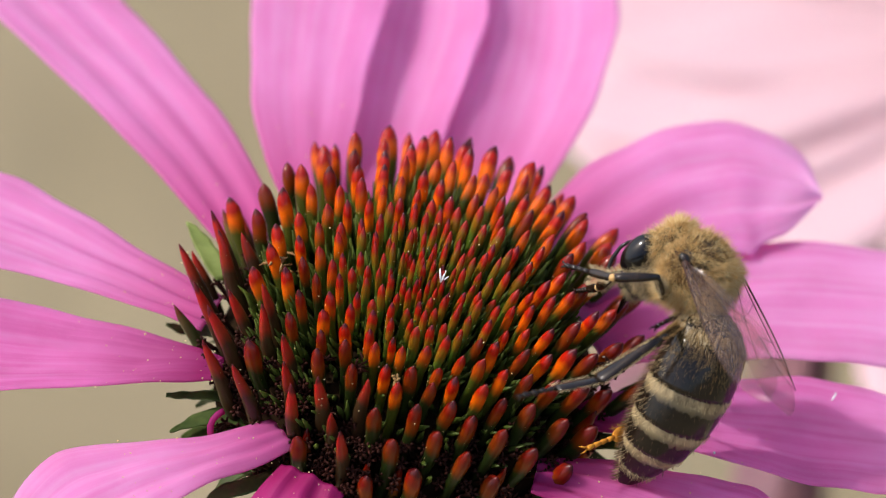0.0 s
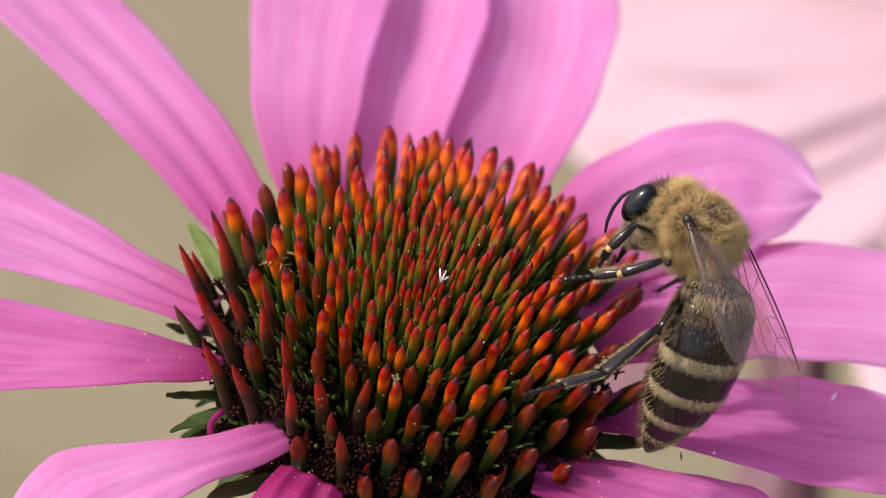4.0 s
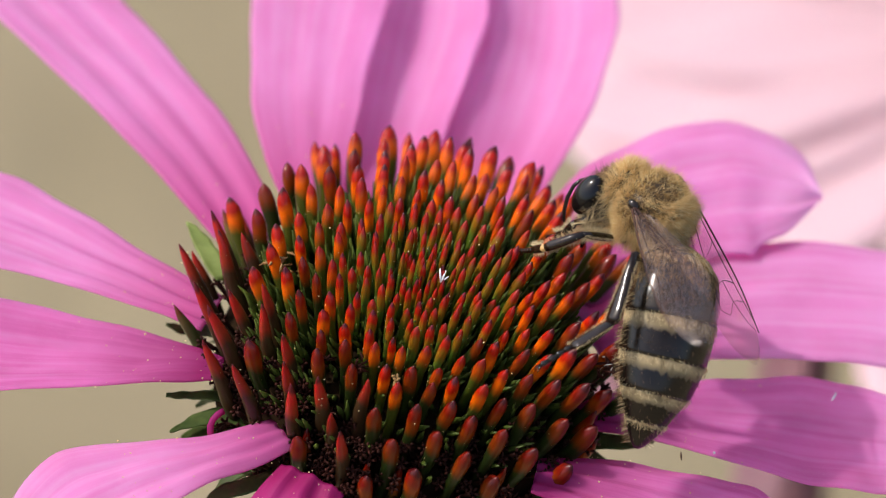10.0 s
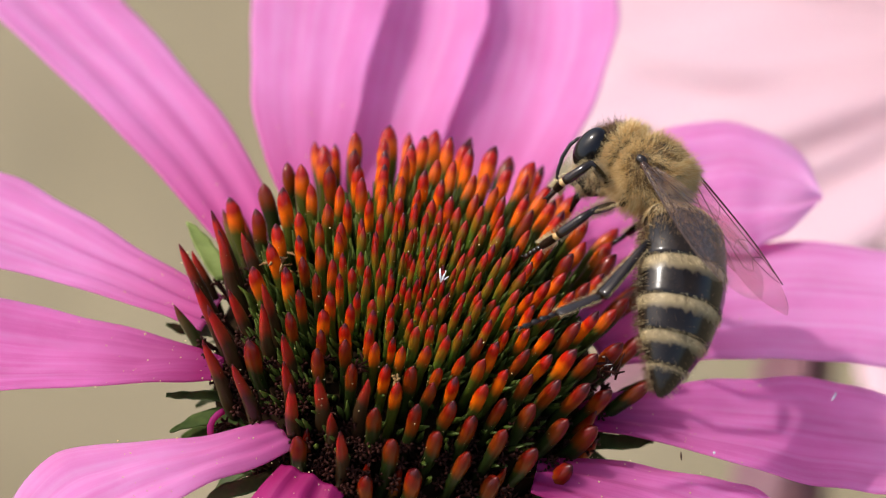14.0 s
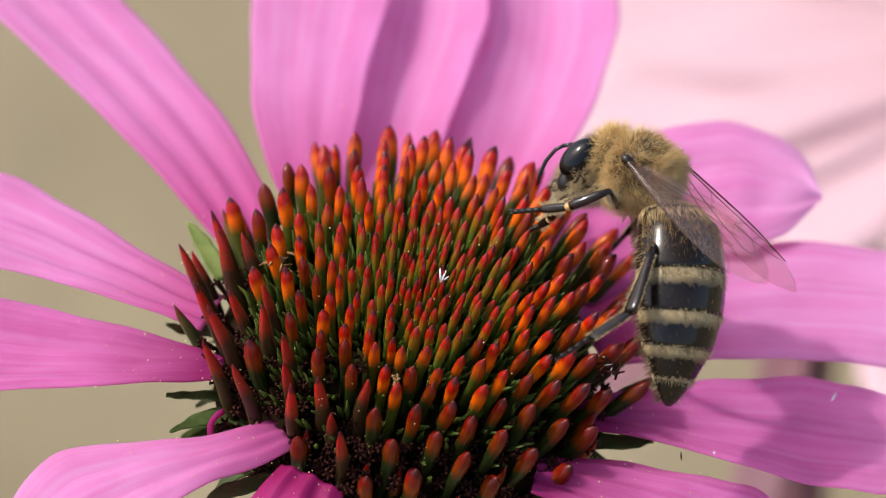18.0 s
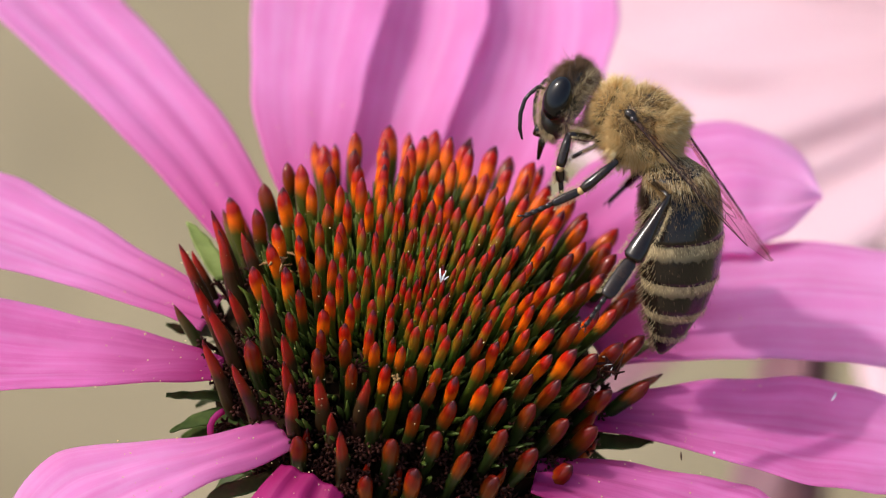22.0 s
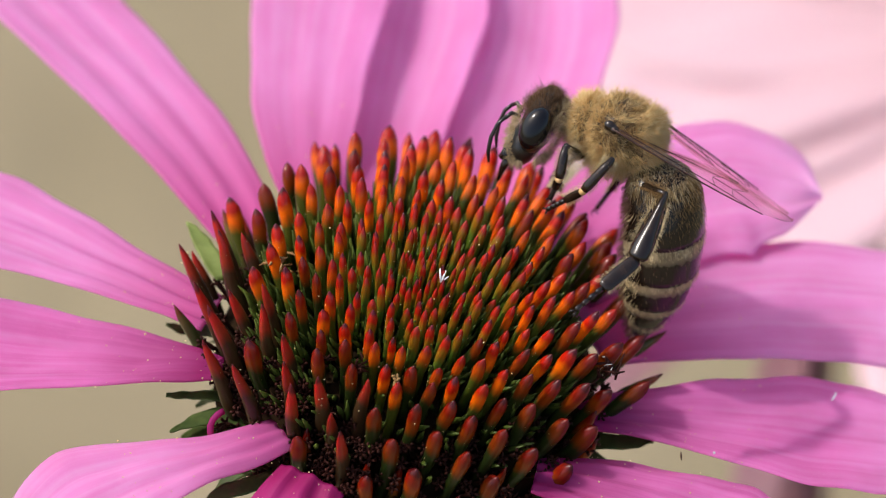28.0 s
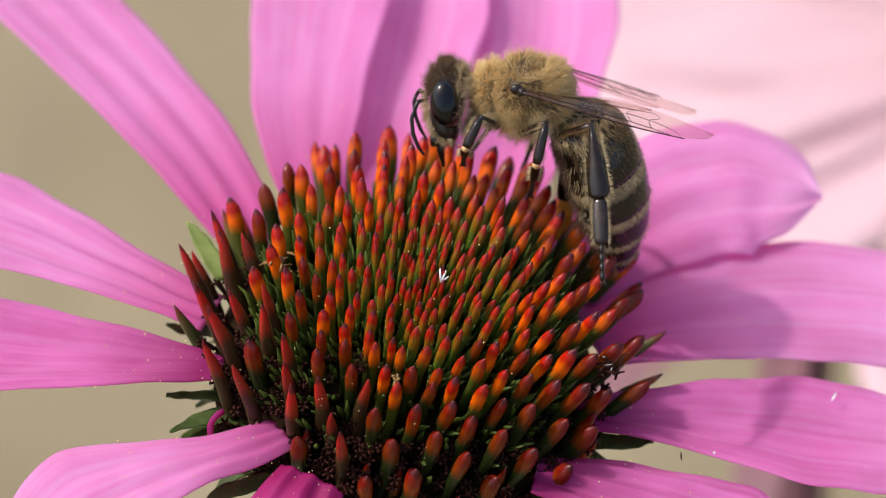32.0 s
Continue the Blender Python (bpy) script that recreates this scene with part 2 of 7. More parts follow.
class Shape:
    """Collects verts and faces of one mesh."""

    def __init__(self):
        self.v, self.f, self.i = [], [], []

    def add(self, verts, faces, index=0):
        o = len(self.v)
        self.v += [tuple(p) for p in verts]
        self.f += [tuple(k + o for k in f) for f in faces]
        self.i += [index] * len(faces)

    def rings(self, rows, index=0, cap=True):
        """Skin over rings of equal count."""
        n = len(rows[0])
        verts = [p for r in rows for p in r]
        faces = [(a * n + b, a * n + (b + 1) % n, (a + 1) * n + (b + 1) % n, (a + 1) * n + b) for a in range(len(rows) - 1) for b in range(n)]
        if cap:
            faces += [tuple(reversed(range(n))), tuple(range((len(rows) - 1) * n, len(rows) * n))]
        self.add(verts, faces, index)

    def tube(self, path, radii, n=8, flat=1.0, index=0):
        """A tapered tube along a path; flat squeezes it across its local y."""
        pts = [Vector(p) for p in path]
        rows = []
        side = None
        for k, p in enumerate(pts):
            d = (pts[min(k + 1, len(pts) - 1)] - pts[max(k - 1, 0)]).normalized()
            if side is None:
                side = d.cross(Vector((0, 0, 1)))
                if side.length < 0.1:
                    side = d.cross(Vector((0, 1, 0)))
            side = (side - d * side.dot(d)).normalized()
            up = side.cross(d)
            rows.append([p + (side * math.cos(a) * flat + up * math.sin(a)) * radii[k] for a in (2 * math.pi * j / n for j in range(n))])
        self.rings(rows, index)

    def ball(self, c, r, n=16, m=10, turn=None, index=0):
        rows = []
        turn = turn or Matrix.Identity(3)
        for k in range(m + 1):
            t = math.pi * (0.02 + 0.96 * k / m)
            rows.append([Vector(c) + turn @ Vector((r[0] * math.sin(t) * math.cos(a), r[1] * math.sin(t) * math.sin(a), r[2] * math.cos(t)))
                         for a in (2 * math.pi * j / n for j in range(n))])
        self.rings(rows, index)

    def hair(self, p, d, length, width=0.022, bend=(0, 0, 0), index=0):
        """One tapered hair of two joints."""
        d = Vector(d).normalized()
        s = d.orthogonal().normalized()
        t = d.cross(s)
        p = Vector(p)
        q = p + d * length * 0.55 + Vector(bend) * length * 0.15
        e = p + d * length + Vector(bend) * length * 0.5
        ring = [(1, 0), (-0.5, 0.87), (-0.5, -0.87)]
        verts = [p + (s * a + t * b) * width for a, b in ring] + [q + (s * a + t * b) * width * 0.75 for a, b in ring] + [e]
        self.add(verts, [(0, 1, 4, 3), (1, 2, 5, 4), (2, 0, 3, 5), (3, 4, 6), (4, 5, 6), (5, 3, 6)], index)

    def mesh(self, name, mats, smooth=True):
        return mesh_of(name, self.v, self.f, mats, self.i if len(mats) > 1 else None, None, smooth)


def spline(points, t):
    """Catmull-Rom through tuples, t from 0 to 1."""
    n = len(points) - 1
    x = min(max(t, 0), 0.99999) * n
    k = int(x)
    f = x - k
    p = [points[min(max(k + j, 0), n)] for j in (-1, 0, 1, 2)]
    return [0.5 * (2 * b + (c - a) * f + (2 * a - 5 * b + 4 * c - d) * f * f + (3 * b - a - 3 * c + d) * f ** 3) for a, b, c, d in zip(*p)]


# ---- ground: dry sandy soil far below the blossom ----
def build_ground():
    rng = random.Random(5)
    n, size = 60, 60000
    verts, faces = [], []
    for i in range(n + 1):
        for j in range(n + 1):
            x, y = ((2 * i / n - 1) ** 3) * size, ((2 * j / n - 1) ** 3) * size
            verts.append((x, y + 400, -560 + rng.uniform(-5, 5)))
    for i in range(n):
        for j in range(n):
            a = i * (n + 1) + j
            faces.append((a, a + n + 1, a + n + 2, a + 1))
    g = new("ground", mesh_of("ground", verts, faces, [M_SOIL]))
    tagged(g, "bare tan sandy soil under the coneflowers", "ground", kind="structure")


build_ground()

# ---- the coneflower: local axes at the middle of its disc, axis up, leaning 8 degrees ----
FLOWER_AT = mm_pose(-1.134, -3.451, -3.833, 0, 8, 0)
flower = tagged(new("coneflower"), "mauve coneflower with a domed orange and green cone", "flower")
flower.matrix_basis = FLOWER_AT


def petal_mesh(stations, ridges=3, ridge=0.16, cup=0.25, fold=0.0, bank=0.0, wave=0.1, seed=0, thick=0.2, nu=44, nv=22):
    """A long ray petal: a midline of (x, y, z) and its half width as a vector (x, y), pleated lengthwise, with a real thickness."""
    rng = random.Random(seed)
    ph, ph2 = rng.uniform(0, 6.28), rng.uniform(0, 6.28)
    grid, uv = [], []
    for i in range(nu + 1):
        t = i / nu
        x, y, z, hx, hy = spline(stations, t)
        a, b = Vector(spline(stations, max(t - 0.02, 0))[:3]), Vector(spline(stations, min(t + 0.02, 1))[:3])
        d = (b - a).normalized()
        side = Vector((hx, hy, 0))
        w = max(side.length, 0.03)
        side = side.normalized()
        up = side.cross(d).normalized()
        up = up if up.z > 0 else -up
        for j in range(nv + 1):
            s = 2 * j / nv - 1
            h = ridge * math.cos(ridges * math.pi * s + 0.3 * math.sin(ph)) * min(1, w / 1.5) * (1 - s ** 4)
            h += cup * (s * s - 1) * w * 0.6
            h += fold * (math.sqrt(s * s + 0.03) - 1) * w * min(1, 4 * t) + bank * s * w
            h += wave * math.sin(7 * t + ph + s * 1.5) * (0.4 + abs(s)) * 0.8 + 0.04 * math.sin(23 * t + ph2 + 3 * s)
            edge = 1 + 0.014 * math.sin(17 * t + ph) + 0.01 * math.sin(31 * t + ph2)
            grid.append(Vector((x, y, z)) + side * s * w * edge + up * h)
            uv.append((j / nv, t))
    n = nv + 1
    faces = [(i * n + j, i * n + j + 1, (i + 1) * n + j + 1, (i + 1) * n + j) for i in range(nu) for j in range(nv)]
    # under side, set back along the normal, joined round the rim
    count = len(grid)
    under = [p - Vector((0, 0, 1)) * thick * (0.35 + 0.65 * (1 - abs(2 * (k % n) / nv - 1))) for k, p in enumerate(grid)]
    faces += [tuple(reversed([k + count for k in f])) for f in faces]
    rim = [j for j in range(n)] + [i * n + nv for i in range(1, nu + 1)] + [nu * n + j for j in range(nv - 1, -1, -1)] + [i * n for i in range(nu - 1, 0, -1)]
    for a, b in zip(rim, rim[1:] + rim[:1]):
        faces.append((b, a, a + count, b + count))
    return grid + under, faces, uv + uv


LOOKS = {
    "upper_left": dict(cup=0.12, ridge=0.10), "left": dict(cup=0.1, ridge=0.13), "left_low": dict(cup=-0.1, ridge=0.08, fold=0.5),
    "front_left": dict(cup=-0.35, ridge=0.1, fold=0.1), "front": dict(cup=-0.4), "rear_left": dict(cup=0.1, ridge=0.03, bank=0.06, wave=0.02),
    "rear": dict(cup=0.15, fold=0.36, ridge=0.03, wave=0.01), "rear_right": dict(cup=0.1, fold=0.36, bank=0.1, ridge=0.03, wave=0.02), "right_rear": dict(cup=-0.2, ridge=0.2),
    "right": dict(cup=-0.1, ridge=0.14), "right_low": dict(cup=-0.25, ridge=0.08, fold=0.35), "front_right": dict(cup=-0.2, ridge=0.15)}
on_petals = []


def stations_of(base, bend, turn, tip, widths, skew, lift, count):
    """Midline from base to tip over two bends, half widths along it, height by distance from the disc's rim."""
    base, bend, turn, tip = Vector(base), Vector(bend), Vector(turn), Vector(tip)
    rows = []
    for i in range(count):
        t = i / (count - 1)
        p = base * (1 - t) ** 3 + bend * 3 * t * (1 - t) ** 2 + turn * 3 * t * t * (1 - t) + tip * t ** 3
        d = (bend - base) * (1 - t) ** 2 + (turn - bend) * 2 * t * (1 - t) + (tip - turn) * t * t
        a = math.atan2(d.y, d.x) - math.pi / 2 + skew
        w = float(np.interp(t, (0, 0.3, 0.65, 0.88, 1), (*widths, 0.03)))
        r = p.length - 8
        rows.append((p.x, p.y, lift[0] + lift[1] * r + lift[2] * r * r, math.cos(a) * w, math.sin(a) * w))
    return rows


def grow_petal(where, base, bend, turn, tip, widths, skew, lift):
    v, f, uv = petal_mesh(stations_of(base, bend, turn, tip, widths, skew, lift, 12), seed=len(on_petals) % 97, **LOOKS[where])
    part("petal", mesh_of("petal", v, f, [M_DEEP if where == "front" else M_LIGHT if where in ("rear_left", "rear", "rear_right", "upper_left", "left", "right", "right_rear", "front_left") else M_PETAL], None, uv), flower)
    on_petals.extend(p for p in v[: len(v) // 2] if p.xy.length < 17)


grow_petal("upper_left", (-8.4, 6.8), (-12.1, 16.1), (-19.6, 22.6), (-23.6, 29.2), (1.65, 2.75, 3.3, 3.4), -0.14, (0.3, 0.02, 0))
grow_petal("left", (-10.0, 1.4), (-14.5, 3.6), (-21.4, 7.6), (-26.5, 7.9), (1.44, 1.94, 3.15, 2.78), 0.10, (0.2, 0, 0))
grow_petal("left_low", (-9.4, -2.2), (-13.7, -1.5), (-21.5, -2.3), (-26.1, -1.6), (0.64, 2.08, 3.26, 2.34), 0.02, (0, -0.01, 0))
grow_petal("front_left", (-6.4, -6.1), (-10.3, -8.7), (-16.8, -8.5), (-18.5, -14.3), (0.97, 1.59, 3.27, 1.49), 0.04, (0, -0.1, -0.006))
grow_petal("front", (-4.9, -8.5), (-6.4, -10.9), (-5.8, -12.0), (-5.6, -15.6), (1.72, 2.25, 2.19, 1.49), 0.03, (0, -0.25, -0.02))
grow_petal("rear_left", (-5.2, 8.9), (-6.8, 16.1), (-5.2, 25.8), (-4.4, 31.8), (1.42, 2.68, 3.48, 3.20), 0.09, (0.75, 0.045, 0))
grow_petal("rear", (-2.6, 9.3), (-1.6, 16.6), (0.5, 26.8), (0.7, 32.4), (1.7, 2.9, 3.5, 2.9), 0.16, (0.35, 0.04, 0))
grow_petal("rear_right", (1.5, 7.5), (5.0, 18.5), (8.4, 27.2), (5.4, 34.0), (2.4, 3.4, 3.8, 2.9), 0.14, (0.1, 0.035, 0))
grow_petal("right_rear", (6.3, 6.0), (13.1, 14.9), (16.0, 14.2), (20.2, 13.6), (2.69, 4.38, 4.9, 3.3), -0.04, (0.4, 0.04, 0))
grow_petal("right", (7.9, 3.0), (15.0, 6.2), (18.6, 8.0), (29.2, 5.9), (2.73, 3.63, 4.49, 3.97), -0.04, (0.2, 0, 0))
grow_petal("right_low", (8.0, -3.0), (10.9, -1.7), (19.9, -2.1), (25.8, -2.8), (0.94, 1.85, 3.87, 3.42), 0.07, (0, -0.01, 0))
grow_petal("front_right", (5.5, -7.2), (9.9, -6.8), (15.3, -10.0), (19.5, -9.1), (1.20, 2.47, 3.36, 1.83), -0.27, (0, -0.05, -0.004))

# receptacle: the dome that carries the florets, nodding towards the front and to one side
DOME_R, DOME_H = 9.25, 5.8
CONE_AT = mm_pose(-0.45, 0.25, -1.89, 16.1, -0.7, 0)


def dome(r):
    return DOME_H * max(0.0, 1 - (r / DOME_R) ** 2) ** 0.68


def build_receptacle():
    s = Shape()
    n = 48
    rows = []
    for k in range(15):
        r = DOME_R * math.sin(math.pi / 2 * (k + 0.3) / 14.3)
        rows.append([(r * math.cos(a), r * math.sin(a), dome(r)) for a in (2 * math.pi * j / n for j in range(n))])
    for r, z in ((9.2, -0.5), (7.0, -1.6), (3.0, -2.3), (1.6, -3.6)):
        rows.append([(r * math.cos(a), r * math.sin(a), z) for a in (2 * math.pi * j / n for j in range(n))])
    s.rings(list(reversed(rows)))
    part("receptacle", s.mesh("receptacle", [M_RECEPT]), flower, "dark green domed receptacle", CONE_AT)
    s = Shape()
    s.tube([(0, 0, -4.5), (2, 1, -60), (6, 6, -200), (4, 10, -380), (0, 4, -552)], [1.7, 1.6, 1.9, 2.3, 2.8], 12)
    part("stem", s.mesh("stem", [M_STEM]), flower, "long rough green stem")


build_receptacle()


def bract_mesh(name, length, width, mat, keel=0.0, n=8, slim=False):
    """A stiff pointed bract standing on its foot: a plump shaft, keeled on one side, with a drawn-out horny tip."""
    prof = [(0, 0.78), (0.3, 0.82), (0.5, 0.88), (0.64, 0.97), (0.74, 1.0), (0.82, 0.96), (0.88, 0.84), (0.925, 0.66), (0.955, 0.46), (0.98, 0.26), (1.0, 0.06)]
    if slim or mat in (M_OUTER, M_OLIVE):
        prof = [(0, 0.9), (0.25, 1.0), (0.5, 0.95), (0.7, 0.8), (0.85, 0.55), (0.95, 0.26), (1.0, 0.04)]
    rows = []
    for t, w in prof:
        lean = keel * t * t + 0.06 * width * math.sin(9 * t)
        rows.append([(math.cos(a) * width * w * 0.5 * (1.08 if j == 0 else 1) + lean, math.sin(a) * width * w * 0.46, t * length)
                     for j, a in ((j, 2 * math.pi * j / n) for j in range(n))])
    s = Shape()
    s.rings(rows)
    return s.mesh(name, [mat])


# the florets turn towards the light, away from the nod of the disc
STAND = pose(0, 0, 0, -11.4, 4.6, 0)


stand = []


def build_florets():
    rng = random.Random(11)
    meshes = {}
    # spacing grows from the young middle to the rim
    steps = np.linspace(0, 9.1, 400)
    filled = np.cumsum(2 * np.pi * steps / (0.37 + 0.118 * steps) ** 2) * (steps[1] - steps[0])
    total = int(filled[-1])
    for k in range(total):
        r = float(np.interp(k + 0.5, filled, steps))
        u = r / 9.1
        a = radians(137.508 * k + 20)
        lean = radians((3 + 32 * u ** 1.18) * (1 + 0.28 * min(0, math.sin(a))) * (1 - 0.3 * max(0, math.cos(a - radians(122))) ** 5) + rng.uniform(-3, 3))
        z = dome(r) - 0.1
        m = Matrix.Translation(CONE_AT @ (Vector((r * math.cos(a), r * math.sin(a), z)) * MM)) @ STAND @ Matrix.Rotation(a + radians(rng.uniform(-6, 6)), 4, "Z") @ Matrix.Rotation(lean, 4, "Y") @ Matrix.Rotation(radians(rng.uniform(0, 360)), 4, "Z")
        # faded: 1 at the front, steers which bracts carry the painted-in shade
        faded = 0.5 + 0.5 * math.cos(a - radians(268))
        grown = min(1, u / 0.8)
        pitch = 0.37 + 0.118 * r
        length = 2.8 + 1.4 * grown + 0.7 * max(0, u - 0.5) * 2 * max(0, faded - 0.4) + rng.uniform(-0.25, 0.25)
        width, mat = (0.59 + 0.03 * faded) * pitch * rng.uniform(0.9, 1.1), M_FLORET
        if u < 0.4:
            mat = M_YOUNG
        elif u > 0.68 and rng.random() < 0.7 and math.cos(a - radians(206)) > 0.72:
            length, width, mat = rng.uniform(4.2, 4.8) + 0.9 * (u > 0.85), 0.7, M_OUTER
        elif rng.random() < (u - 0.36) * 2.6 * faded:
            mat = M_FRONT_SHADE
        elif rng.random() < 1.8 - 2.9 * u:
            mat = M_INNER
        size = (round(length * 3) / 3, round(width * 14) / 14)
        key = (*size, mat.name)
        if key not in meshes:
            meshes[key] = bract_mesh("floret", size[0], size[1], mat, 0.2 if mat is M_OUTER else 0.05)
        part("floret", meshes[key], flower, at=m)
        stand.append((m, *size))
    # lowest ring of long bracts, leaning far out
    for k in range(36):
        a = radians(360 / 36 * k + rng.uniform(-6, 6))
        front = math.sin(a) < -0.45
        if not front and k % 3 == 1 or 200 < math.degrees(a) < 232 or 300 < math.degrees(a) < 318:
            continue
        low = 0.5 * (k % 2) if front else 0.0
        out = rng.uniform(10, 22) if front else rng.uniform(22, 36) + 16 * max(0, math.cos(a + 0.5))
        m = Matrix.Translation(CONE_AT @ (Vector(((9.0 - low) * math.cos(a), (9.0 - low) * math.sin(a), 0.1 + low)) * MM)) @ STAND @ Matrix.Rotation(a, 4, "Z") @ Matrix.Rotation(radians(out), 4, "Y")
        mat = M_FRONT_SHADE if front else M_FLORET if math.sin(a) > 0.1 and math.cos(a) > -0.6 else M_OLIVE if math.cos(a + 0.3) > 0 or k % 3 == 0 else M_OUTER
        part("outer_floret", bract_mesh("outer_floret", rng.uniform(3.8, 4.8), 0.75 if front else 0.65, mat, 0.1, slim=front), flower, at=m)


build_florets()


def build_debris():
    """Withered dark disc florets between the outer bracts, pollen grains that double as glints, a few fibres."""
    rng = random.Random(23)
    s = Shape()
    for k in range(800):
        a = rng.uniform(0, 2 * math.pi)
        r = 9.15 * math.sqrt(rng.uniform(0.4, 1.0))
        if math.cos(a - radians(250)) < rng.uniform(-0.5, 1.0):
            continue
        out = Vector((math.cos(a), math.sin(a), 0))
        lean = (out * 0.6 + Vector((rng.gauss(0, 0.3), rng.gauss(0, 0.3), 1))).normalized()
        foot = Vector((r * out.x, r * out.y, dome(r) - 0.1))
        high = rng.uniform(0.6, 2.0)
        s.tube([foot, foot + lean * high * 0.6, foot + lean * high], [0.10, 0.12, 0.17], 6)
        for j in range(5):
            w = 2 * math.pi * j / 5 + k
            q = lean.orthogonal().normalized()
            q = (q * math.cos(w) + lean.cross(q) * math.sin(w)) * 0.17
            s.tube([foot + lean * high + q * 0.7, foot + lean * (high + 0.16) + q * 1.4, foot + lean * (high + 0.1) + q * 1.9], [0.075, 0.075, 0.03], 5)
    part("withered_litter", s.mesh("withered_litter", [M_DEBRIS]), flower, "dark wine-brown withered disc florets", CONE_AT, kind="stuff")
    s = Shape()
    for k in range(1500):
        a = rng.uniform(0, 2 * math.pi)
        r = 7.2 * math.sqrt(rng.random())
        if r > 3.5 and math.cos(a - radians(268)) > rng.uniform(-0.1, 1.1):
            continue
        out = Vector((math.cos(a), math.sin(a), 0))
        foot = Vector((r * out.x, r * out.y, dome(r) - 0.3))
        way = (out * (0.1 + 0.5 * r / 9) + Vector((rng.gauss(0, 0.15), rng.gauss(0, 0.15), 1))).normalized()
        ln = rng.uniform(1.3, 2.2) + 0.9 * r / 9
        s.tube([foot, foot + way * ln * 0.6, foot + way * ln], [0.17, 0.15, 0.03], 5)
    part("chaff", s.mesh("chaff", [M_CHAFF]), flower, "short dark green chaff between the florets", CONE_AT, kind="stuff")
    # pollen grains, pale and many so that they also stand in for sparkle
    s = Shape()
    for k in range(1100):
        m, length, width = rng.choice(stand)
        w, t = rng.uniform(0, 2 * math.pi), rng.uniform(0.45, 0.95)
        q = 0.014 + 0.03 * rng.random() ** 4
        reach = width * 0.47 * (1 if t < 0.78 else (1 - t) / 0.24)
        s.ball(m @ (Vector((math.cos(w) * reach, math.sin(w) * reach, t * length)) * MM) / MM, (q, q, q), 5, 3)
    for k in range(420):
        p = rng.choice(on_petals)
        q = 0.02 + 0.035 * rng.random() ** 3
        s.ball((p.x + rng.uniform(-0.2, 0.2), p.y + rng.uniform(-0.2, 0.2), p.z + 0.02), (q, q, q), 5, 3)
    part("pollen_sparkle", s.mesh("pollen_sparkle", [M_POLLEN]), flower, "tiny pale yellow pollen grains doubling as glints", kind="stuff")


build_debris()


def grow_bract(base, bend, turn, tip, widths, skew, lift, mat=M_SEPAL, label="narrow pointed green bract"):
    v, f, uv = petal_mesh(stations_of(base, bend, turn, tip, widths, skew, lift, 6), 1, 0.03, 0.3, wave=0.05, seed=int(abs(tip[0]) * 10), thick=0.15, nu=14, nv=6)
    part("bract_leaf", mesh_of("bract_leaf", v, f, [mat], None, uv), flower, label)


grow_bract((-9.6, 2.4), (-10.6, 3.9), (-10.9, 5.0), (-11.6, 5.7), (0.51, 0.5, 0.45, 0.19), 0.03, (1.5, 0.1, 0), M_SEPAL_LIT, "upright pale green bract, sunlight painted in")
grow_bract((-7.6, -3.9), (-9.8, -3.2), (-10.7, -4.5), (-11.6, -5.0), (0.46, 0.60, 0.38, 0.10), 0.02, (-1.6, -0.02, 0))
grow_bract((-7.6, -4.3), (-10.3, -3.5), (-10.8, -4.6), (-11.4, -5.5), (0.51, 0.46, 0.26, 0.04), 0.03, (-2.2, -0.05, 0))
grow_bract((-8.1, -2.6), (-9.8, -2.8), (-11.2, -3.0), (-11.9, -3.1), (0.45, 0.35, 0.29, 0.12), 0.02, (-1.2, 0, 0))
grow_bract((-6.5, -7.4), (-8.1, -8.2), (-9.3, -8.6), (-9.8, -9.4), (0.58, 0.49, 0.40, 0.16), 0.01, (-1.6, -0.05, 0))
grow_bract((8.3, -3.3), (10.5, -3.1), (11.1, -2.8), (11.5, -2.8), (0.59, 0.54, 0.26, 0.10), 0.02, (-1.2, -0.02, 0))
grow_bract((-8.8, 1.8), (-10.6, 1.7), (-11.2, 1.4), (-12.1, 1.9), (0.59, 0.50, 0.34, 0.12), 0.02, (-1.2, -0.02, 0))


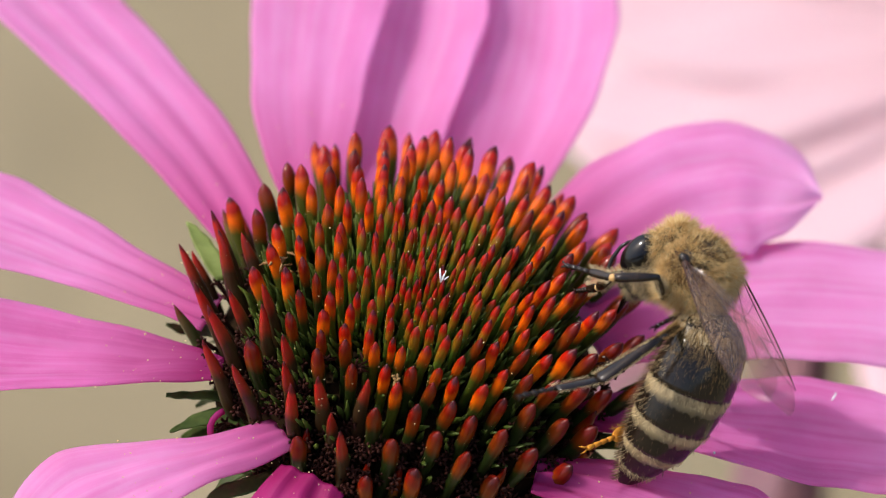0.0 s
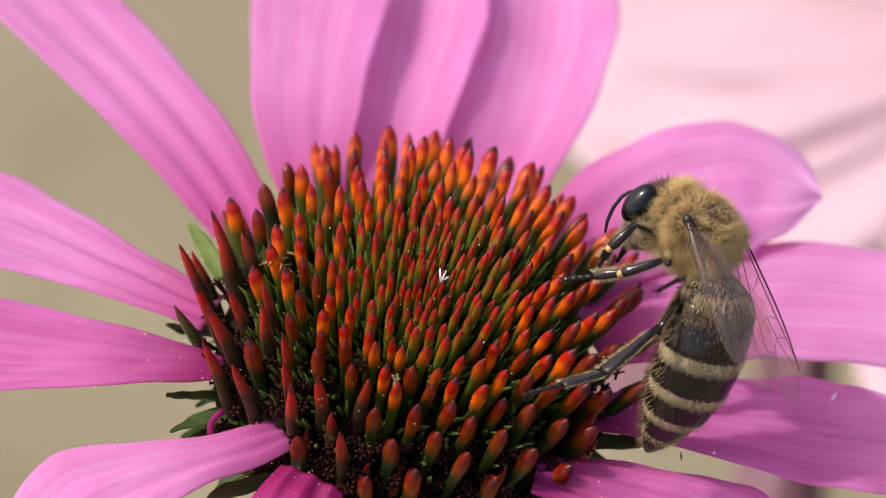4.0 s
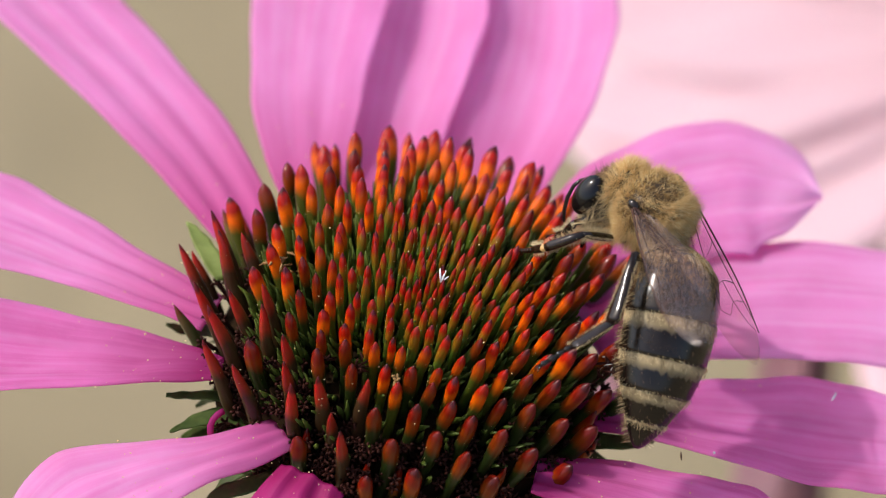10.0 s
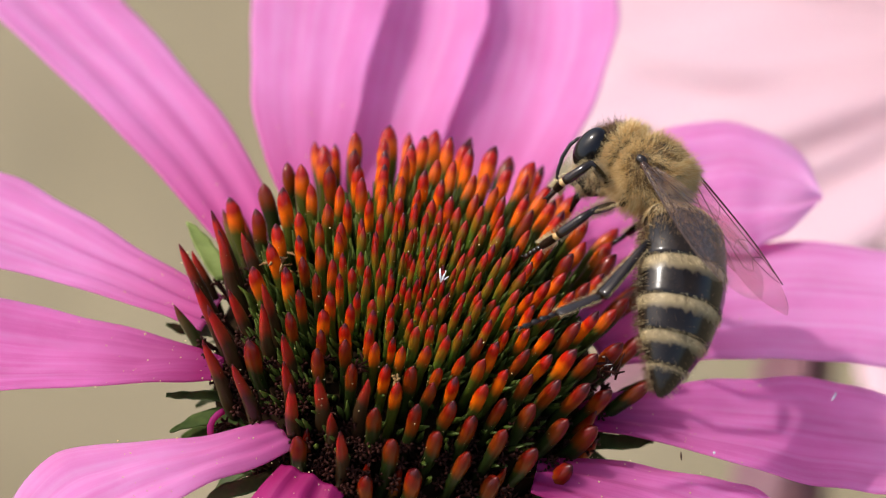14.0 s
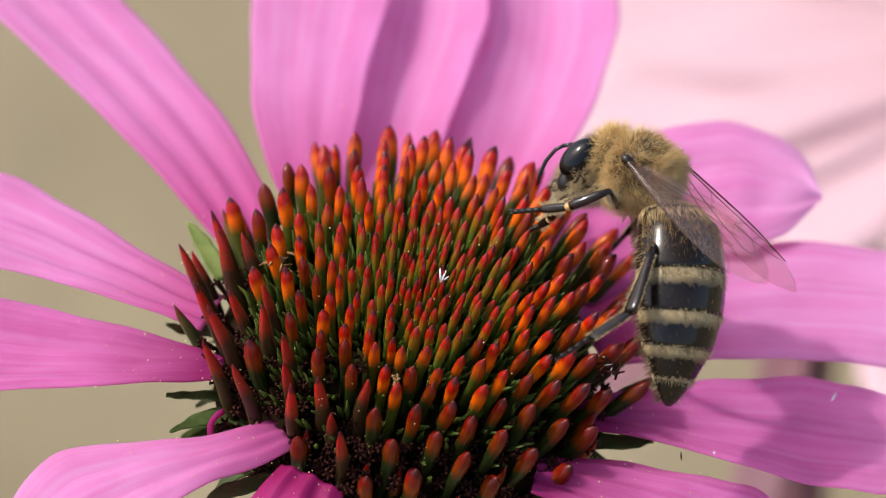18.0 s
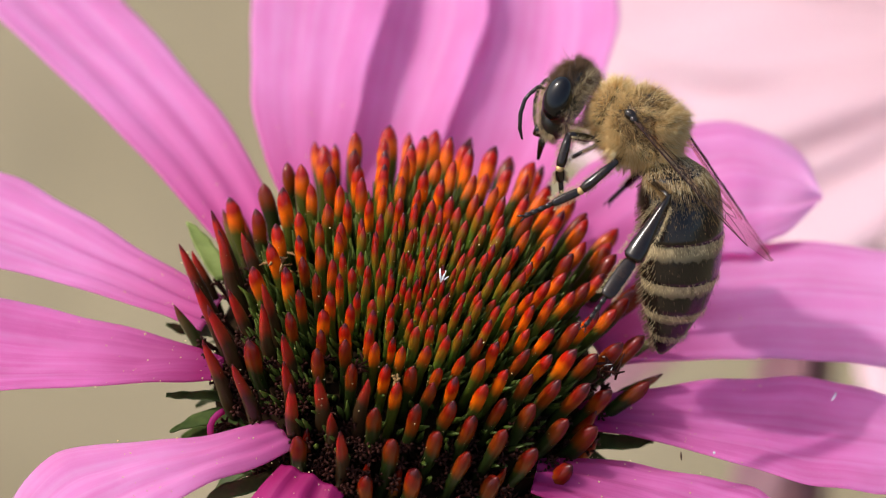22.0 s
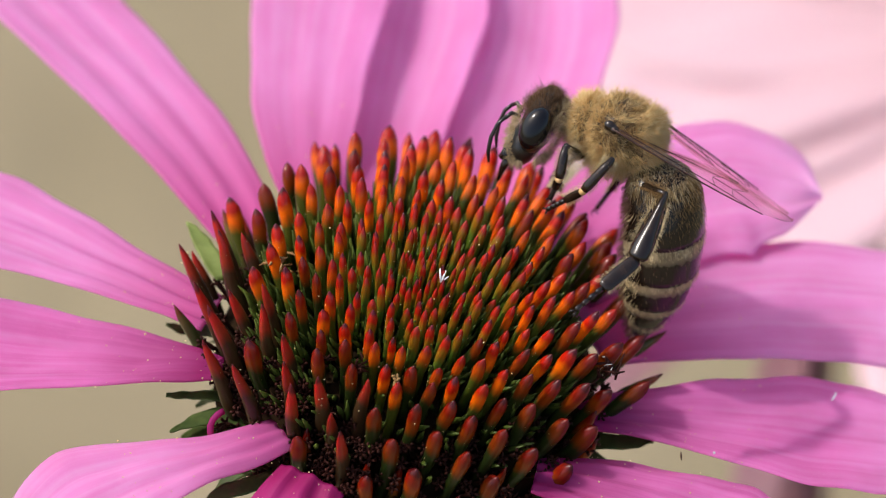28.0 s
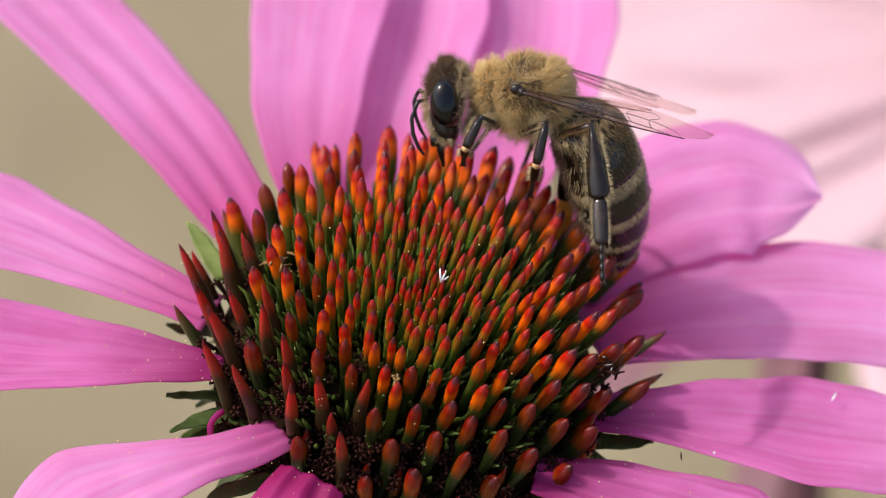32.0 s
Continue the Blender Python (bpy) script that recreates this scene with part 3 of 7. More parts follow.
def build_sepals():
    rng = random.Random(4)
    # shorter ones round the rest of the rim, under the petals
    for k in range(12):
        a = radians(30 * k + rng.uniform(-6, 6) + 8)
        r0, ln = 7.6, rng.uniform(2.6, 3.6)
        c, sn = math.cos(a), math.sin(a)
        st = [(c * (r0 + ln * t), sn * (r0 + ln * t), -2.4 + dz, sn * w, -c * w) for t, dz, w in ((0, 0, 0.8), (0.35, -0.15, 0.85), (0.7, -0.7, 0.55), (1, -1.6, 0.05))]
        v, f, uv = petal_mesh(st, 1, 0.03, 0.3, wave=0.05, seed=k, thick=0.15, nu=12, nv=6)
        part("bract_leaf", mesh_of("bract_leaf", v, f, [M_SEPAL], None, uv), flower, "narrow pointed green bract")
    # a dried curl of petal and a white fibre
    s = Shape()
    s.tube([(-9.2 - 0.55 * math.sin(t * 0.5), -4.4 - 0.2 * t, -1.2 + 0.55 * math.cos(t * 0.5)) for t in range(0, 11)], [0.16] * 10 + [0.05], 7)
    part("petal_curl", s.mesh("petal_curl", [M_PETAL]), flower, "thin curled purple petal shred")
    s = Shape()
    for d in ((0.25, 0.5, 0.6), (-0.15, 0.5, 0.7), (0.45, 0.3, 0.3)):
        s.tube([(0.2, -1.2, 6.0), (0.2 + d[0] * 0.4, -1.2 + d[1] * 0.4, 6.0 + d[2] * 0.4), (0.2 + d[0] * 0.75, -1.2 + d[1] * 0.75, 6.0 + d[2] * 0.75)], [0.05, 0.05, 0.025], 6)
    part("fibre", s.mesh("fibre", [M_WHITE]), flower, "tiny forked white fibre")


build_sepals()


def build_shreds():
    """Withered stamens and fluff caught between the florets, and chips lying on the petals."""
    rng = random.Random(77)
    for where, size, count, mat, label in (((-7.4, 0.7, 4.3), 0.55, 16, M_BROWN, "tangle of withered brown stamens"),
                                           ((-6.0, 0.4, 4.4), 0.35, 9, M_BROWN, "tangle of withered brown stamens"),
                                           ((-1.8, -6.4, 4.4), 0.32, 6, M_BROWN, "dry tan floret"),
                                           ((-5.0, -4.6, 3.6), 0.6, 14, M_DEBRIS, "withered dark floret"),
                                           ((-3.4, -5.2, 4.0), 0.5, 12, M_DEBRIS, "withered dark floret"),
                                           ((8.4, -3.0, 3.0), 0.7, 18, M_DEBRIS, "withered dark floret"),
                                           ((8.6, -2.7, 3.4), 0.5, 7, M_WHITE, "wisp of white fluff"),
                                           ((2.3, -1.6, 4.7), 0.3, 6, M_STEM, "grey-green bud")):
        s = Shape()
        for _ in range(count):
            p = Vector(where) + Vector((rng.gauss(0, 0.35), rng.gauss(0, 0.35), rng.gauss(0, 0.45))) * size
            d = Vector((rng.gauss(0, 1), rng.gauss(0, 1), rng.gauss(0, 1))).normalized() * size
            e = Vector((rng.gauss(0, 1), rng.gauss(0, 1), rng.gauss(0, 1))).normalized() * size * 0.5
            w = 0.012 if mat is M_WHITE else 0.055
            s.tube([p, p + d * 0.5 + e * 0.3, p + d * 0.8 + e], [w, w * 1.2, w * 0.5], 6)
        part("shred", s.mesh("shred", [mat]), flower, label)
    for p, d, w, mat in (((20.0, -0.35, 0.25), (0.25, 0.55, 0.05), 0.06, M_WHITE), ((14.0, -4.9, 0.3), (0.1, 0.06, 0.05), 0.08, M_WHITE),
                         ((12.6, -4.3, -0.4), (0.06, -0.25, -0.3), 0.05, M_DEBRIS), ((-13.2, -0.6, 0.2), (0.1, 0.04, 0.0), 0.06, M_POLLEN)):
        s = Shape()
        p, d = Vector(p), Vector(d)
        s.tube([p, p + d * 0.5, p + d], [w * 0.6, w, w * 0.3], 6)
        part("chip", s.mesh("chip", [mat]), flower)


build_shreds()


# ---- paler coneflowers behind, out of focus ----
def build_far_flower(name, m, count, length, width, label, seed, droop, stem, mat, sector=(0, 360), cone=1.0, lost=()):
    rng = random.Random(seed)
    ob = tagged(new(name), label, "flower", "coneflowers behind")
    ob.matrix_basis = m
    for k in range(count):
        if k in lost:
            continue
        a = radians(sector[0] + (sector[1] - sector[0]) * k / count + rng.uniform(-5, 5))
        ln, w = length * rng.uniform(0.9, 1.08), width * rng.uniform(0.9, 1.1)
        c, sn = math.cos(a), math.sin(a)
        st = [(c * (8 * cone + ln * t), sn * (8 * cone + ln * t), -droop * t * t * ln + 0.2 * (k % 2), sn * w * b, -c * w * b)
              for t, b in ((0, 0.4), (0.2, 0.75), (0.45, 1.0), (0.7, 1.0), (0.9, 0.7), (1, 0.05))]
        v, f, uv = petal_mesh(st, 3, 0.08, 0.06, 0.05, seed=seed + k, nu=16, nv=8)
        part("petal", mesh_of("petal", v, f, [mat], None, uv), ob)
    s = Shape()
    n = 24
    s.rings([[(r * cone * math.cos(a), r * cone * math.sin(a), z * cone) for a in (2 * math.pi * j / n for j in range(n))] for r, z in ((1.5, -3), (8, -1.5), (9, 0), (7.5, 3.5), (4, 6), (0.5, 6.6))])
    part("cone", s.mesh("cone", [M_BROWN]), ob, "orange-brown cone")
    s = Shape()
    s.tube([(0, 0, -2), (1, 2, -80), (0, 0, -stem)], [1.8, 1.8, 2.4], 10)
    part("stem", s.mesh("stem", [mat if sector[0] else M_STEM]), ob)


build_far_flower("coneflower", mm_pose(41.0, 76.3, -49.7, 4, -6, 15), 20, 28, 8.2, "pale pink coneflower with full flat petals", 40, 0.004, 520, M_PALE, lost=(12,))
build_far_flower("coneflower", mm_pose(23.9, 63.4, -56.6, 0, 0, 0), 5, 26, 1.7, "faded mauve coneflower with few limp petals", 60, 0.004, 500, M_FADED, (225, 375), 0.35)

# ---- the honey bee: x forward, y to its left, z up, origin in the thorax ----
bee = tagged(new("honey_bee"), "honey bee with golden fur and banded abdomen, foraging on the cone", "bee")
bee.scale = (1.07, 1.07, 1.07)
HIPS = {"front": (1.3, 0.75, -1.45), "mid": (0.1, 0.9, -1.65), "hind": (-1.5, 0.85, -1.65)}
LENGTHS = {"front": (1.7, 1.5, 1.5), "mid": (2.1, 1.9, 2.7), "hind": (2.3, 3.2, 3.7)}


def furry(shape, count, centre, radii, length, keep, rng, lean=(0, 0, 0), width=0.008, loose=0.09):
    """Hairs in loose tufts on an ellipsoid, where keep(direction) allows."""
    for _ in range(count // 6):
        d0 = Vector((rng.gauss(0, 1), rng.gauss(0, 1), rng.gauss(0, 1))).normalized()
        sway = Vector((rng.gauss(0, 0.2), rng.gauss(0, 0.2), rng.gauss(0, 0.2))) + Vector(lean)
        tall = length * rng.uniform(0.55, 1.2)
        root = Vector((d0.x * radii[0], d0.y * radii[1], d0.z * radii[2]))
        n = Vector((d0.x / radii[0], d0.y / radii[1], d0.z / radii[2])).normalized() + sway
        tip = root + n.normalized() * tall
        for _ in range(6):
            d = (d0 + Vector((rng.gauss(0, 0.085), rng.gauss(0, 0.085), rng.gauss(0, 0.085)))).normalized()
            if not keep(d):
                continue
            p = Vector((d.x * radii[0], d.y * radii[1], d.z * radii[2]))
            way = tip + Vector((rng.gauss(0, loose), rng.gauss(0, loose), rng.gauss(0, loose))) - p
            shape.hair(p + Vector(centre), way, way.length * rng.uniform(0.8, 1.15), width, (rng.gauss(-0.08, 0.14), rng.gauss(0, 0.14), rng.gauss(0, 0.14)))


def build_thorax():
    rng = random.Random(1)
    s = Shape()
    s.ball((0.1, 0, 0.0), (1.46, 1.66, 1.54), 28, 18)
    s.ball((-0.85, 0, 0.62), (0.65, 1.12, 0.62), 20, 10)
    s.ball((-1.05, 0, -0.35), (0.85, 1.28, 1.12), 20, 12)
    s.ball((0.15, 0, -0.85), (1.3, 1.2, 0.95), 20, 10)
    s.ball((1.7, 0, -0.15), (0.62, 1.15, 1.15), 16, 8)
    thorax = part("thorax", s.mesh("thorax", [M_BODY]), bee, "dark thorax under golden fur")
    main = ((0.1, 0, 0.0), (1.44, 1.64, 1.52))

    def bare(d):
        return d.z > 0.80 and abs(d.x + 0.05) < 0.55

    def side_patch(d):
        return abs(d.y) > 0.55 and -0.12 < d.z < 0.62 and -0.85 < d.x < 0.5

    s = Shape()
    furry(s, 13000, *main, 0.52, lambda d: (d.x < 0.75 or rng.random() < 0.4) and (abs(d.z - 0.62) > 0.22 or d.x < -0.5 or rng.random() < 0.55) and (not bare(d) or rng.random() < 0.25) and (not side_patch(d) or rng.random() < 0.3), rng, (-0.35, 0, 0.1), 0.0075)
    furry(s, 4200, *main, 0.64, lambda d: d.x < 0.55 and d.z > -0.3 and not bare(d) and not side_patch(d), rng, (-0.25, 0, 0.15), 0.006)
    furry(s, 6500, (-0.85, 0, 0.62), (0.65, 1.12, 0.62), 0.55, lambda d: d.x < 0.2 and d.z > -0.3, rng, (-0.6, 0, 0.15), 0.0085)
    furry(s, 6500, (-1.05, 0, -0.35), (0.85, 1.28, 1.12), 0.48, lambda d: d.x < 0.1 and (abs(d.y) < 0.9 or rng.random() < 0.4), rng, (-0.3, 0, 0), 0.0085)
    furry(s, 6500, (0.15, 0, -0.85), (1.3, 1.2, 0.95), 0.7, lambda d: d.z < 0.25 and rng.random() < 0.8, rng, (0.05, 0, -0.3), 0.008)
    furry(s, 6000, (1.7, 0, -0.15), (0.62, 1.15, 1.15), 0.5, lambda d: True, rng, (0.05, 0, 0), 0.008)
    part("fur", s.mesh("fur", [M_FUR]), thorax, "dense golden-tan fur", kind="stuff")
    s = Shape()
    furry(s, 9000, *main, 0.22, bare, rng, (-0.3, 0, 0.05), 0.007)
    furry(s, 7000, *main, 0.3, side_patch, rng, (-0.3, 0, -0.1), 0.008)
    furry(s, 2500, *main, 0.30, lambda d: not bare(d), rng, (-0.3, 0, 0.05), 0.008)
    part("brown_fur", s.mesh("brown_fur", [M_BROWNFUR]), thorax, "short brown fur on back and sides", kind="stuff")
    for sg in (1, -1):
        s = Shape()
        s.ball((0.3, sg * 1.74, 0.78), (0.32, 0.2, 0.24), 14, 8)
        s.ball((0.05, sg * 1.80, 0.70), (0.22, 0.2, 0.2), 10, 6)
        part("wing_cap", s.mesh("wing_cap", [M_LEG]), thorax, "glossy dark wing cap")


build_thorax()


def build_head():
    rng = random.Random(2)
    s = Shape()
    s.ball((0.95, 0, 0.05), (0.72, 1.62, 1.28), 24, 14)
    s.ball((1.15, 0, -1.0), (0.68, 1.05, 1.0), 18, 10)
    head = part("head", s.mesh("head", [M_CUTICLE]), bee, "black head with brown and pale fur", mm_pose(2.0, 0, -0.1))
    for sg in (1, -1):
        s = Shape()
        s.ball((1.0, sg * 1.48, 0.3), (0.57, 0.45, 0.9), 22, 14, Matrix.Rotation(sg * 0.22, 3, "X"))
        part("compound_eye", s.mesh("compound_eye", [M_EYE]), head, "glossy black oval eye")
        s = Shape()
        s.tube([(1.80, sg * 0.3, 0.0), (2.10, sg * 0.6, 0.1), (2.25, sg * 0.8, -0.15)], [0.10, 0.085, 0.09], 8)
        s.tube([(2.25, sg * 0.8, -0.12), (2.40, sg * 0.85, -0.5), (2.40, sg * 0.9, -1.1), (2.25, sg * 0.9, -1.7), (2.05, sg * 0.85, -2.1)], [0.07, 0.08, 0.085, 0.08, 0.045], 8)
        part("antenna", s.mesh("antenna", [M_CUTICLE]), head, "thin elbowed black antenna")
        s = Shape()
        s.tube([(1.55, sg * 0.55, -1.45), (1.65, sg * 0.4, -1.8), (1.60, sg * 0.12, -2.0)], [0.22, 0.18, 0.06], 8)
        part("mandible", s.mesh("mandible", [M_LEG]), head)
    s = Shape()
    s.tube([(1.35, 0, -1.5), (1.45, 0, -2.3), (1.40, 0, -3.0)], [0.22, 0.16, 0.06], 8)
    part("proboscis", s.mesh("proboscis", [M_LEG]), head, "brown tongue reaching into the florets")
    s = Shape()
    furry(s, 8000, (0.95, 0, 0.05), (0.70, 1.54, 1.25), 0.42, lambda d: d.z > 0.2 and abs(d.y) < 0.74, rng, (0.05, 0, 0.15), 0.0065)
    part("crown_fur", s.mesh("crown_fur", [M_DARKFUR]), head, "dark brown upright crown fur", kind="stuff")
    s = Shape()
    furry(s, 7500, (1.02, 0, -0.3), (0.82, 1.45, 1.5), 0.32, lambda d: d.z < 0.3 and abs(d.y) < 0.68 and d.x > -0.2, rng, (0.1, 0, -0.3), 0.0065)
    furry(s, 4200, (0.45, 0, -0.1), (0.42, 1.55, 1.3), 0.3, lambda d: d.x < 0.1, rng, (0, 0, 0), 0.0065)
    part("face_fur", s.mesh("face_fur", [M_PALEFUR]), head, "short pale face fur", kind="stuff")
    return head


head = build_head()
head.scale = (1.12, 1.12, 1.12)
ABDOMEN = [(0, 0.5), (0.35, 1.05), (0.9, 1.62), (1.7, 1.95), (2.8, 2.14), (4.2, 2.17), (5.4, 2.04), (6.6, 1.70), (7.6, 1.14), (8.3, 0.72), (8.8, 0.32), (9.0, 0.07)]


def abdomen_ring(x, grow=0.0, n=28):
    """A cross-section x back from the waist: broader than high, square to a spine that sags towards the tip."""
    keys = [k for k, _ in ABDOMEN]
    r = float(np.interp(x, keys, [w for _, w in ABDOMEN])) + grow
    z = 0.55 * min(1, x / 1.5) - 0.030 * x * x
    tilt = math.atan(0.06 * x)
    ring = []
    for j in range(n):
        a = 2 * math.pi * j / n
        h = math.sin(a) * r * (0.84 if math.sin(a) > 0 else 0.70)
        ring.append((-x - math.sin(tilt) * h, math.cos(a) * r, z - 0.15 + math.cos(tilt) * h))
    return ring


def build_abdomen():
    rng = random.Random(3)
    s = Shape()
    s.rings([abdomen_ring(x, -0.06) for x in np.linspace(0.0, 8.95, 24)])
    abd = part("abdomen", s.mesh("abdomen", [M_CUTICLE]), bee, "dark abdomen with tan bands and a pointed tip", mm_pose(-2.1, 0, -0.8))
    cuts = [0.25, 1.3, 3.5, 5.2, 6.6, 7.8, 8.98]
    for k in range(6):
        a, b = cuts[k], cuts[k + 1] + (0.12 if k < 5 else 0)
        s = Shape()
        xs = np.linspace(a, b, 10)
        rows = [abdomen_ring(x, 0.045 * (x - a) / (b - a) - (0.03 if i == 0 else 0)) for i, x in enumerate(xs)]
        s.rings(rows)
        share = (0.0, 0.0, 0.36, 0.38, 0.38, 0.16)[k]
        uvs = [(j / 28, i / 9 / share if share else 3.0) for i in range(10) for j in range(28)]
        part("tergite", mesh_of("tergite", s.v, s.f, [M_TERGITE], None, uvs), abd, "tan-banded dark plate" if share else "dark brown plate")
    s, t, low, waist = Shape(), Shape(), Shape(), Shape()
    for _ in range(26000):
        x = rng.uniform(0.3, 8.8) if rng.random() < 0.75 else rng.uniform(0.02, 2.2)
        ring = abdomen_ring(x, 0.05)
        j = rng.uniform(0, 28)
        p = Vector(ring[int(j) % 28]).lerp(Vector(ring[(int(j) + 1) % 28]), j % 1)
        n = Vector((-0.0, p.y, p.z - ring[0][2])).normalized()
        seg = max(i for i in range(6) if x >= cuts[i] or i == 0)
        f = (x - cuts[seg]) / (cuts[seg + 1] - cuts[seg])
        band = seg in (2, 3, 4, 5) and f < 0.32 * rng.random() ** 0.35 and rng.random() < 0.8
        d = Vector((-1.0, 0, 0)) + n * 0.28 + Vector((0, rng.gauss(0, 0.2), rng.gauss(0, 0.2)))
        if band and n.z > -0.5:
            t.hair(p, d, rng.uniform(0.10, 0.2), 0.006)
        elif x < (rng.uniform(0.8, 1.7) if n.z > 0.1 else rng.uniform(0.8, 1.4)) and rng.random() < 0.9:
            (t if rng.random() < 0.45 else waist).hair(p, Vector((-0.9, 0, 0)) + n * 0.5, rng.uniform(0.25, 0.45), 0.0065)
        elif 1.2 < x < 3.3 and n.z > -0.1 and rng.random() < 0.75 * (3.4 - x) / 2.2:
            waist.hair(p, Vector((-1.0, 0, 0)) + n * 0.3, rng.uniform(0.12, 0.22), 0.0055)
        elif x > 2 and -0.45 < n.z < 0.1 and rng.random() < 0.12:
            t.hair(p, Vector((-0.5, 0, 0)) + n * 1.0, rng.uniform(0.25, 0.45), 0.008)
        elif n.z < -0.25 and rng.random() < 0.35:
            low.hair(p, Vector((-0.35, 0, 0)) + n * 1.0, rng.uniform(0.25, 0.5), 0.008)
        elif rng.random() < 0.04:
            s.hair(p, Vector((-0.9, 0, 0)) + n * 0.3, rng.uniform(0.12, 0.25), 0.008)
    part("band_fur", t.mesh("band_fur", [M_TANFUR]), abd, "short tan fur along the bands", kind="stuff")
    part("waist_fur", waist.mesh("waist_fur", [M_BROWNFUR]), abd, "golden brown fur round the waist", kind="stuff")
    part("belly_fur", low.mesh("belly_fur", [M_DARKFUR]), abd, "dark brown belly fur", kind="stuff")
    part("dark_fur", s.mesh("dark_fur", [M_DARKFUR]), abd, "sparse dark bristles", kind="stuff")
    return abd


abdomen = build_abdomen()


def wing_outline(points, n):
    return [spline(points, k / n) for k in range(n + 1)]


def build_wing(side):
    """A fore wing and, hooked behind it, a hind wing: x along the wing, y towards its leading edge."""
    lead = -side
    s = Shape()
    front = wing_outline([(0, 0.12), (2.5, 0.42), (5.5, 0.60), (7.6, 0.42), (8.9, -0.02), (9.5, -0.6)], 20)
    back = wing_outline([(0, -0.12), (2.2, -0.75), (4.5, -1.55), (6.8, -1.75), (8.4, -1.42), (9.5, -0.66)], 20)

    def sheet(x, y):
        a, b = (float(np.interp(x, [q[0] for q in line], [q[1] for q in line])) for line in (front, back))
        f = min(1, max(0, (a - y) / max(0.05, a - b)))
        return 0.13 * math.sin(math.pi * f) + 0.03 * math.sin(f * 9 + x) * f - 0.01 * x

    top, low = [], []
    for (a, b), (c, d) in zip(front, back):
        for k in range(7):
            f = k / 6
            x, y = a + (c - a) * f, b + (d - b) * f
            z = sheet(x, y)
            top.append((x, y * lead, z))
            low.append((x, y * lead, z - 0.012))
    quad = [(i * 7 + j, i * 7 + j + 1, i * 7 + j + 8, i * 7 + j + 7) for i in range(20) for j in range(6)]
    s.add(top, quad)
    s.add(low, [tuple(reversed(q)) for q in quad])
    wing = part("fore_wing", s.mesh("fore_wing", [M_WING]), bee, "clear smoky brown-veined fore wing", mm_pose(0.15, 1.85 * side, 0.75))
    wing.scale = (0.95, 0.95, 0.95)
    veins = [([(0, 0.1), (2.5, 0.4), (5.5, 0.6), (8.0, 0.43)], 0.09), ([(0, 0.0), (3, 0.12), (5.4, 0.25), (7.3, 0.45)], 0.05),
             ([(0, -0.05), (2.4, -0.5), (4.2, -0.85), (6.6, -1.2)], 0.045), ([(0, -0.1), (2.2, -0.72), (4.5, -1.5)], 0.04),
             ([(3.2, 0.1), (3.6, -0.3), (4.0, -0.8)], 0.035), ([(5.4, 0.25), (5.2, -0.4), (5.6, -1.0)], 0.035),
             ([(6.4, 0.35), (6.3, -0.3), (6.9, -0.8), (6.6, -1.2)], 0.035), ([(4.0, -0.8), (4.3, -1.2), (4.5, -1.5)], 0.035),
             ([(5.2, -0.4), (6.3, -0.3), (7.4, 0.0), (7.9, 0.35)], 0.03), ([(8.6, 0.08), (9.3, -0.4), (8.7, -1.25)], 0.018)]
    for pts, w in veins:
        s = Shape()
        path = [spline(pts, k / 10) for k in range(11)]
        s.tube([(x, y * lead, sheet(x, y)) for x, y in path], [w * 0.6 * (1 - 0.5 * k / 10) for k in range(11)], 5)
        part("vein", s.mesh("vein", [M_VEIN]), wing)
    s = Shape()
    front = wing_outline([(0.3, -0.2), (2.5, -0.75), (4.5, -1.1), (5.8, -1.35), (6.6, -1.7)], 14)
    back = wing_outline([(0.3, -0.4), (1.5, -1.0), (3.2, -1.6), (5.2, -2.05), (6.6, -1.75)], 14)
    top = []
    for (a, b), (c, d) in zip(front, back):
        for k in range(5):
            f = k / 4
            top.append((a + (c - a) * f, (b + (d - b) * f) * lead, -0.08 + 0.06 * math.sin(f * 7 + a)))
    quad = [(i * 5 + j, i * 5 + j + 1, i * 5 + j + 6, i * 5 + j + 5) for i in range(14) for j in range(4)]
    s.add(top, quad)
    s.add([(x, y, z - 0.012) for x, y, z in top], [tuple(reversed(q)) for q in quad])
    part("hind_wing", s.mesh("hind_wing", [M_WING]), wing, "smaller clear hind wing")
    return wing


wing_left, wing_right = build_wing(1), build_wing(-1)


def bristles(s, path, length, count, rng, spread, tilt=0.5):
    """Pale bristles along one edge of a leg piece (second material)."""
    for _ in range(int(count * 1.6)):
        f = rng.random() * 0.999 * (len(path) - 1)
        p = Vector(path[int(f)]).lerp(Vector(path[int(f) + 1]), f % 1)
        d = Vector((tilt + rng.gauss(0, 0.2), spread[0] + rng.gauss(0, 0.25), spread[1] + rng.gauss(0, 0.25)))
        s.hair(p, d, length * rng.uniform(0.45, 0.85), 0.0065, (rng.gauss(0, 0.2), 0, 0), 2)


